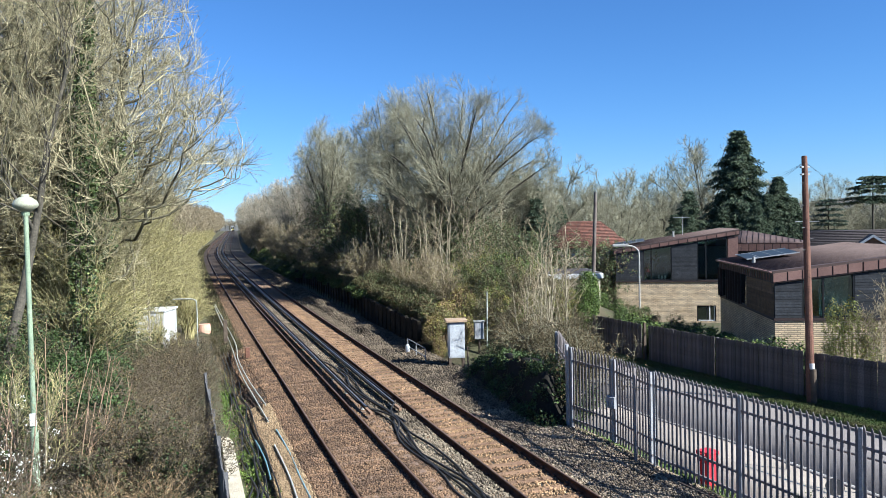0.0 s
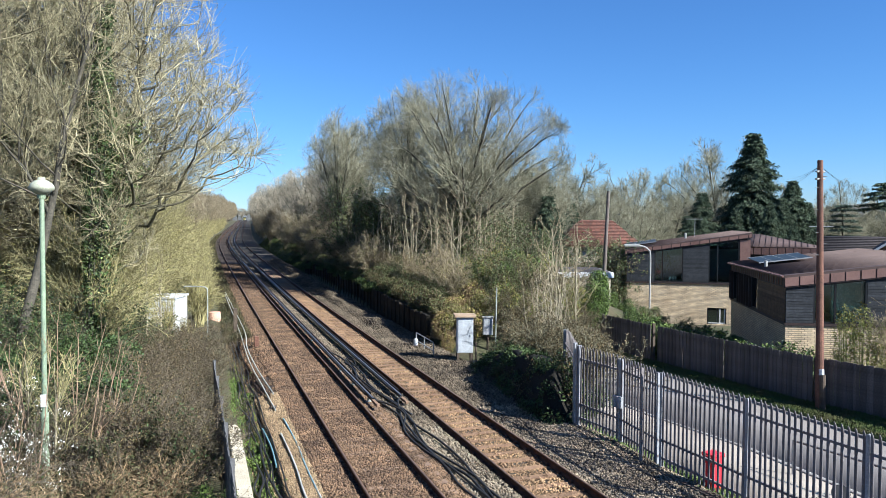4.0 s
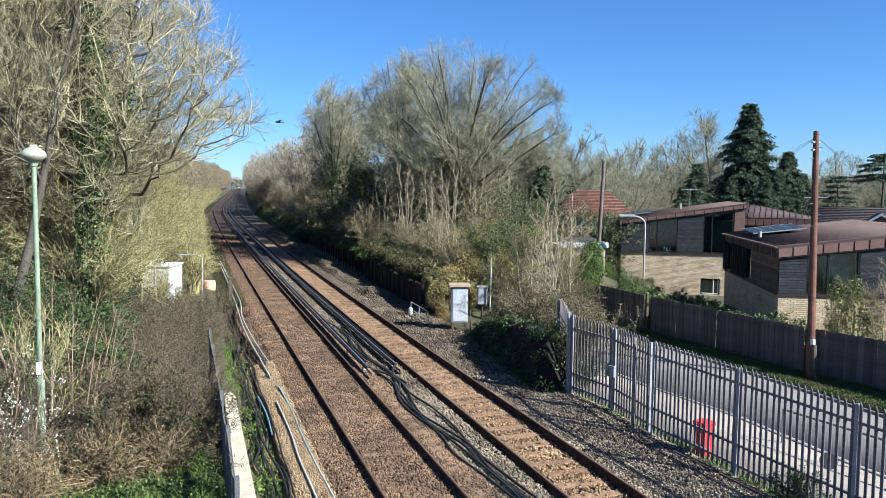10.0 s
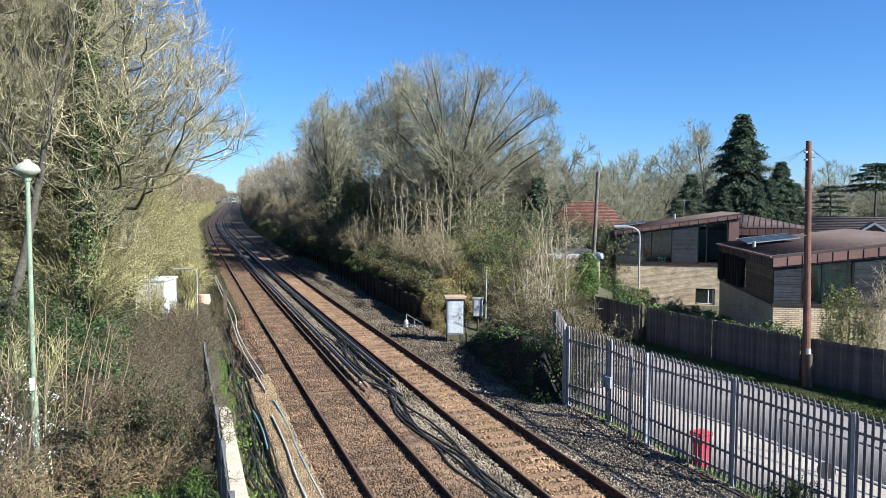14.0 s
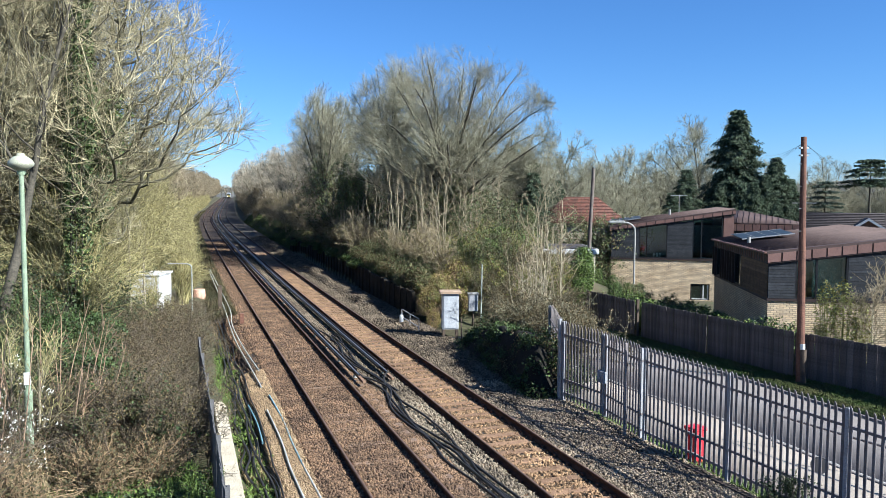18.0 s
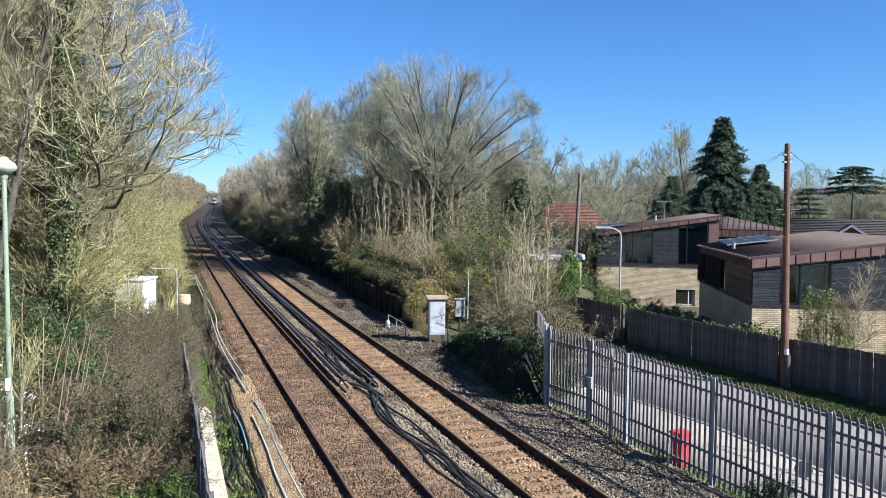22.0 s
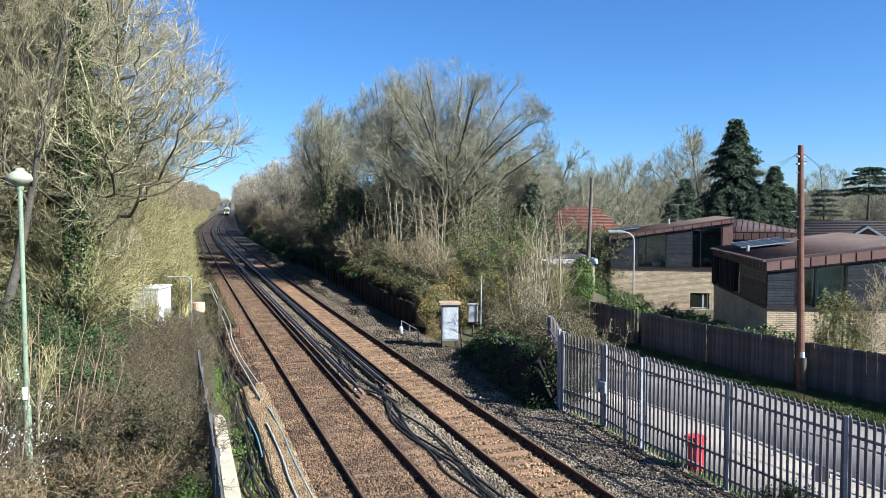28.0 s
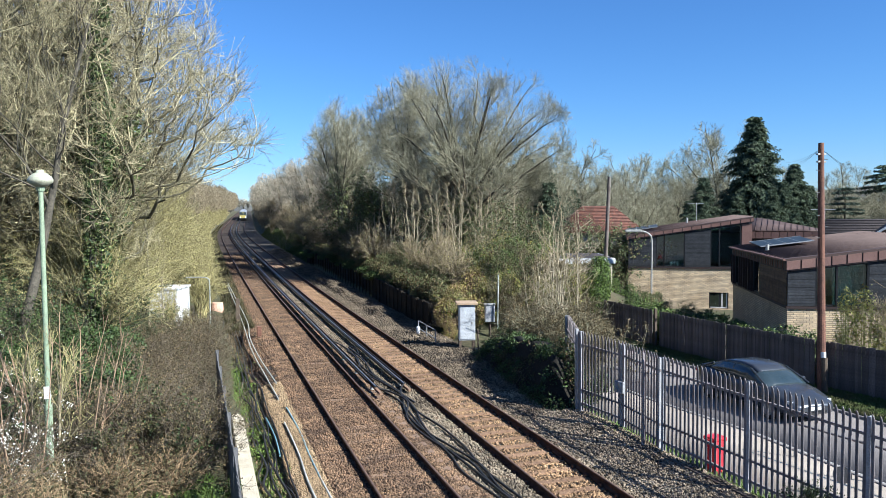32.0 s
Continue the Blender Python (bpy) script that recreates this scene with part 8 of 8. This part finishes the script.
lst = upright("tall bare reddish-brown dogwood stems", 6, 3.3, 0.7, 62, M_REDSTEM, 0.018)
plant(lst, [on(-3.5, 16.9, 0, 1.0), on(-2.7, 17.6, 90, 1.05), on(-4.3, 16.4, 200, 0.95), on(-3.1, 18.9, 300, 1.15), on(-4.9, 17.6, 30, 1.05), on(-2.3, 18.6, 150, 0.9)])
bl = bush("white-blossomed blackthorn among dry stems", 1.1, 2.6, 56, M_BLOSSOM, 900, 0.042, M_THICKET, 16, fine=0.007)
plant(bl, [on(-4.5, 14.8, 0, 0.9), on(-4.1, 16.2, 100, 0.85), on(-5.3, 16.6, 200, 0.95), on(-5.6, 18.6, 20, 1.1)])

fiv = bush("dark ivy climbing the palisade", 0.22, 1.0, 58, M_IVY, 1300, 0.07, M_BARK, 12, name="ivy", category="ivy")
plant(fiv, [(11.28, 11.72, -0.45, 30, 0.8), (11.28, 11.72, 0.1, 100, 0.5), (11.40, 10.2, -0.45, 90, 0.62), (11.45, 9.8, -0.45, 190, 0.6)])

# ---- far hills ----
hv, hf = [], []
N = 60
for i in range(N + 1):
    a = radians(-40 + 130 * i / N)
    x, y = math.sin(a), math.cos(a)
    h = 20 + 9 * noise.noise((i * 0.21, 0, 2)) + 3 * noise.noise((i * 0.9, 0, 4)) + 8 * step(35, 52, math.degrees(a))
    hv += [(x * 950, y * 950, -5), (x * 1000, y * 1000, h), (x * 1500, y * 1500, h * 1.2)]
for i in range(N):
    for j in (0, 1):
        hf.append((i * 3 + j, (i + 1) * 3 + j, (i + 1) * 3 + j + 1, i * 3 + j + 1))
hills = part("backdrop", raw_mesh("backdrop", hv, hf, M_FARWOOD, True), M_FARWOOD)
tagged(hills, "low wooded hills on the skyline", "hills", kind="structure")


# ---- what moves: a saloon car, a train, two birds ----
M_CARPAINT = mat("dark_blue_grey_car_paint", (0.07, 0.077, 0.09), (0.06, 0.066, 0.078), scale=1, rough=0.22, metal=0.5, bump=0.0, spec=0.6, grain=0.03)
M_CARGLASS = mat("dark_car_glass", (0.0234, 0.0351, 0.039), (0.039, 0.0507, 0.0546), scale=1.5, rough=0.06, bump=0.0, spec=0.9, grain=0.1)
M_TYRE = mat("tyre_rubber", (0.0156, 0.0156, 0.0156), (0.0234, 0.0234, 0.0234), rough=0.85)
M_ALLOY = mat("silver_alloy", (0.351, 0.359, 0.374), (0.281, 0.289, 0.304), rough=0.35, metal=0.8, bump=0.0)
M_LIGHT = mat("clear_lamp_lens", (0.608, 0.624, 0.64), (0.546, 0.562, 0.577), rough=0.12, bump=0.0, spec=0.8)


def loft(rings, smooth=True, caps=True):
    bm = bmesh.new()
    rs = [[bm.verts.new(p) for p in r] for r in rings]
    n = len(rs[0])
    for a, b in zip(rs, rs[1:]):
        for k in range(n):
            bm.faces.new((a[k], a[(k + 1) % n], b[(k + 1) % n], b[k])).smooth = smooth
    if caps:
        bm.faces.new(rs[0])
        bm.faces.new(rs[-1][::-1])
    bmesh.ops.recalc_face_normals(bm, faces=bm.faces[:])
    return bm


def body_ring(x, w, z0, z1, crown=0.03):
    h = z1 - z0
    pts = [(-0.80 * w, z0), (-0.97 * w, z0 + 0.18 * h), (-w, z0 + 0.5 * h), (-0.97 * w, z0 + 0.82 * h), (-0.84 * w, z1), (-0.4 * w, z1 + crown)]
    return [(x, y, z) for y, z in pts] + [(x, -y, z) for y, z in reversed(pts)]


def car():
    c = thing("car", "dark blue-grey saloon car driving along the lane", "car")
    body = part("body", loft([body_ring(*s) for s in [(-2.36, 0.72, 0.45, 0.82), (-2.25, 0.84, 0.28, 0.98), (-1.7, 0.91, 0.2, 1.0), (-0.8, 0.93, 0.19, 0.96), (0.3, 0.93, 0.19, 0.94), (1.0, 0.92, 0.19, 0.93), (1.6, 0.90, 0.2, 0.84), (2.05, 0.84, 0.22, 0.72), (2.28, 0.72, 0.27, 0.60), (2.36, 0.58, 0.34, 0.52)]]), M_CARPAINT, c)

    def cabin(x, w, z0, z1):
        return [(x, -w, z0), (x, -w * 0.92, (z0 + z1) / 2), (x, -w * 0.78, z1 - 0.04), (x, -w * 0.5, z1), (x, w * 0.5, z1), (x, w * 0.78, z1 - 0.04), (x, w * 0.92, (z0 + z1) / 2), (x, w, z0)]
    st = [(-2.0, 0.70, 0.95, 1.0), (-1.5, 0.78, 0.93, 1.22), (-0.9, 0.82, 0.92, 1.38), (-0.3, 0.83, 0.92, 1.43), (0.2, 0.83, 0.92, 1.40), (0.6, 0.82, 0.91, 1.27), (1.15, 0.80, 0.90, 0.97)]
    part("glazing", loft([cabin(*s) for s in st]), M_CARGLASS, c, "dark reflective windows and windscreen")
    rb = loft([[(x, -w * 0.80, z1 - 0.045), (x, -w * 0.5, z1 + 0.012), (x, w * 0.5, z1 + 0.012), (x, w * 0.80, z1 - 0.045), (x, w * 0.5, z1 - 0.03), (x, -w * 0.5, z1 - 0.03)] for x, w, z0, z1 in st[1:6]])
    part("roof_panel", rb, M_CARPAINT, c)
    for s in (-1, 1):
        for xs in ((-1.5, -0.9), (-0.42, -0.38), (0.35, 1.2)):
            a, b = xs
            za_ = float(np.interp(a, [q[0] for q in st], [q[3] for q in st]))
            zb_ = float(np.interp(b, [q[0] for q in st], [q[3] for q in st]))
            p0 = (a, s * 0.66, za_ - 0.03) if a < 0.3 else (a, s * 0.66, za_ - 0.02)
            p1 = (b, s * 0.80, 0.95) if a > -1.0 else (a - 0.45, s * 0.78, 0.97)
            part("pillar", rod(bmesh.new(), p0, p1, 0.03, n=6), M_CARPAINT, c)
        part("mirror", box(bmesh.new(), 0.62, 0.78, s * 0.98 - 0.09, s * 0.98 + 0.09, 0.92, 1.04, 0.035), M_CARPAINT, c)
        part("headlight", box(bmesh.new(), 1.92, 2.16, s * 0.62 - 0.16, s * 0.62 + 0.14, 0.58, 0.68, 0.03), M_LIGHT, c, "clear headlight")
        part("tail_light", box(bmesh.new(), -2.34, -2.26, s * 0.6 - 0.2, s * 0.6 + 0.2, 0.76, 0.84, 0.02), M_RED, c, "red tail light")
        part("door_seam", box(bmesh.new(), -0.41, -0.40, s * 0.926 - 0.01, s * 0.926 + 0.01, 0.3, 0.92), M_BLACK, body)
        for x in (-1.42, 1.42):
            w = part("wheel", rod(bmesh.new(), (x, s * 0.72, 0.33), (x, s * 0.93, 0.33), 0.33, n=24), M_TYRE, c, "black tyre on a silver rim")
            part("rim", rod(bmesh.new(), (x, s * 0.925, 0.33), (x, s * 0.94, 0.33), 0.22, 0.2, 16), M_ALLOY, w)
    part("grille", box(bmesh.new(), 2.27, 2.36, -0.42, 0.42, 0.33, 0.42, 0.02), M_BLACK, c)
    part("plate", box(bmesh.new(), 2.345, 2.375, -0.26, 0.26, 0.43, 0.53, 0.005), M_WHITE, c, "plain white plate")
    return c


M_YELLOW = mat("yellow_cab_paint", (0.343, 0.281, 0.0858), (0.281, 0.226, 0.0702), scale=2, rough=0.5, bump=0.0)
M_TRAINWHITE = mat("pale_grey_coach_paint", (0.27, 0.28, 0.30), (0.22, 0.23, 0.25), scale=1, rough=0.45, bump=0.0)
M_TRAINBLUE = mat("dark_blue_coach_paint", (0.039, 0.0546, 0.125), (0.0312, 0.0429, 0.0936), scale=1, rough=0.4, bump=0.0)
M_HEADLAMP = bpy.data.materials.new("lit_headlamp")
M_HEADLAMP.use_nodes = True
M_HEADLAMP.node_tree.nodes["Principled BSDF"].inputs["Emission Color"].default_value = (1, 0.96, 0.85, 1)
M_HEADLAMP.node_tree.nodes["Principled BSDF"].inputs["Emission Strength"].default_value = 2.5


def coach(front):
    """A coach 20 m long; local y is forward, z is up from the rail head."""
    c = thing("train_coach", "leading train coach with yellow cab front and lit headlamps" if front else "pale grey and blue coach of the train", "train", group="train coaches")

    def ring(y, w, z1):
        pts = [(-w, 1.0), (-w, 2.7), (-w * 0.93, 3.2), (-w * 0.62, z1 - 0.08), (-w * 0.2, z1)]
        return [(x, y, z) for x, z in pts] + [(-x, y, z) for x, z in reversed(pts)]
    rings = [ring(-19.8, 1.40, 3.75), ring(-0.9 if front else 0, 1.40, 3.75)]
    if front:
        rings += [ring(-0.2, 1.34, 3.6), ring(0.0, 1.2, 3.4)]
    part("body", loft(rings, False), M_TRAINWHITE, c)
    part("underframe", boxed(-1.25, 1.25, -19.6, -0.3, 0.35, 1.0), M_BLACK, c)
    for y in (-3.0, -16.8):
        b = part("bogie", boxed(-1.1, 1.1, y - 1.5, y + 1.5, 0.25, 0.75, 0.05), M_BLACK, c)
        for dy in (-1.1, 1.1):
            for s in (-1, 1):
                part("wheel", rod(bmesh.new(), (s * 0.70, y + dy, 0.42), (s * 0.82, y + dy, 0.42), 0.42, n=16), M_RAIL, b)
    for s in (-1, 1):
        part("side_band", boxed(s * 1.41 - 0.012, s * 1.41 + 0.012, -19.6, -1.2, 1.05, 1.7), M_TRAINBLUE, c, "dark blue lower band")
        for k in range(8):
            part("window", boxed(s * 1.405 - 0.01, s * 1.405 + 0.01, -18.4 + k * 2.1, -17.0 + k * 2.1, 1.95, 2.75), M_CARGLASS, c)
    if front:
        part("cab_front", boxed(-1.16, 1.16, -0.02, 0.05, 1.0, 2.05, 0.02), M_YELLOW, c, "yellow cab front")
        part("windscreen", boxed(-1.14, 1.14, -0.02, 0.06, 2.07, 3.22, 0.02), M_CARGLASS, c, "dark windscreen")
        door = part("gangway", boxed(-0.36, 0.36, -0.05, 0.16, 1.0, 3.1, 0.03), M_YELLOW, c, "yellow end door")
        part("door_window", boxed(-0.27, 0.27, 0.15, 0.17, 2.0, 2.95, 0.004), M_CARGLASS, door)
        part("buffer_beam", boxed(-1.2, 1.2, -0.1, 0.12, 0.45, 0.98, 0.03), M_BLACK, c)
        for s in (-1, 1):
            part("headlamp", rod(bmesh.new(), (s * 0.85, 0.04, 1.3), (s * 0.85, 0.10, 1.3), 0.13, n=12), M_HEADLAMP, c, "lit white headlamp")
    return c


def bird():
    b = thing("bird", "small dark bird gliding across the sky", "bird", group="birds")
    M = mat("dark_feathers", (0.0234, 0.0218, 0.0203), (0.0351, 0.0328, 0.0312), rough=0.9, bump=0.0)
    part("body", loft([[(x, r * math.cos(a), r * 0.85 * math.sin(a)) for a in (0, 1.05, 2.1, 3.14, 4.19, 5.24)] for x, r in ((-0.26, 0.012), (-0.12, 0.045), (0.0, 0.06), (0.1, 0.05), (0.16, 0.03), (0.2, 0.008))]), M, b)
    for s in (-1, 1):
        w = raw_mesh("wing", [(0.08, 0, 0.02), (-0.08, 0, 0.02), (-0.09, s * 0.25, 0.10), (0.06, s * 0.22, 0.10), (-0.10, s * 0.46, 0.05), (0.0, s * 0.42, 0.05), (0.0, s * 0.1, 0.06), (0.0, s * 0.3, 0.115)], [(0, 1, 2), (0, 2, 3), (3, 2, 4), (3, 4, 5), (0, 6, 1), (3, 7, 2)], M)
        part("wing", w, M, b)
    part("tail", boxed(-0.38, -0.22, -0.05, 0.05, -0.008, 0.008), M, b)
    return b


THE_CAR = car()
COACHES = [coach(True), coach(False), coach(False)]
BIRDS = [bird(), bird()]


def rail_pose(y):
    a = math.degrees(math.atan(bend(y + 1) - bend(y)))
    tilt = math.degrees(math.atan(rise(y + 1) - rise(y)))
    x, y, z = line_at(y, (RL + RR) / 2, ZR)
    return pose(x, y, z, -tilt, 0, 180 - a)


def motions():
    # car: comes down the lane from behind the shrubs in the last seconds
    lane = [(0, 58.0, 16.9), (28.5, 46.0, 17.2), (30.5, 29.7, 17.3), (31.0, 25.45, 17.3), (31.5, 21.65, 17.3), (32.0, 18.05, 17.25)]
    rows = []
    for k, (t, y, x) in enumerate(lane):
        rows.append((t, pose(x, y + 2.3, -0.60, 0, 0, -90.5)))
    walk(THE_CAR, rows)
    # train: stands far off, then runs towards the camera
    runs = [(0, 612), (12, 610), (15, 604), (17, 592), (19, 573), (20, 560), (22, 522), (24, 478), (26, 432), (28, 385), (30, 340), (31, 318), (32, 296)]
    for k, c in enumerate(COACHES):
        walk(c, [(t, rail_pose(y + 20.3 * k)) for t, y in runs])
    # one bird sits in the broad tree, then flies off; the other crosses
    walk(BIRDS[0], [(0, pose(19.6, 57.3, 12.5, 0, 0, -12)), (6.6, pose(19.6, 57.3, 12.5, 0, 0, -12)), (7.0, pose(20.7, 52.8, 13.1, 0, 0, -12)), (7.4, pose(26.6, 59.5, 14.6, 0, 0, -12)), (7.7, pose(32.4, 66.1, 15.3, 0, 0, -12)), (8.0, pose(39.45, 75.47, 15.98, 0, 0, -12)), (8.5, pose(43.59, 74.04, 14.74, 0, 0, -12)), (9.0, pose(47.47, 72.68, 14.03, 0, 0, -12)), (9.5, pose(51.39, 71.23, 11.99, 0, 0, -12)), (13, pose(85, 60, 6, 0, 0, -12)), (32, pose(280, 20, 4, 0, 0, -12))])
    walk(BIRDS[1], [(0, pose(60, 90, 6, 0, 0, 200)), (9.0, pose(13.0, 50.0, 9.0, 0, 0, 200)), (10.0, pose(4.95, 46.6, 9.85, 0, 0, 200)), (10.5, pose(0.0, 45.6, 10.4, 0, 0, 200)), (13, pose(-22, 38, 12, 0, 0, 200)), (32, pose(-180, 0, 30, 0, 0, 200))])


motions()
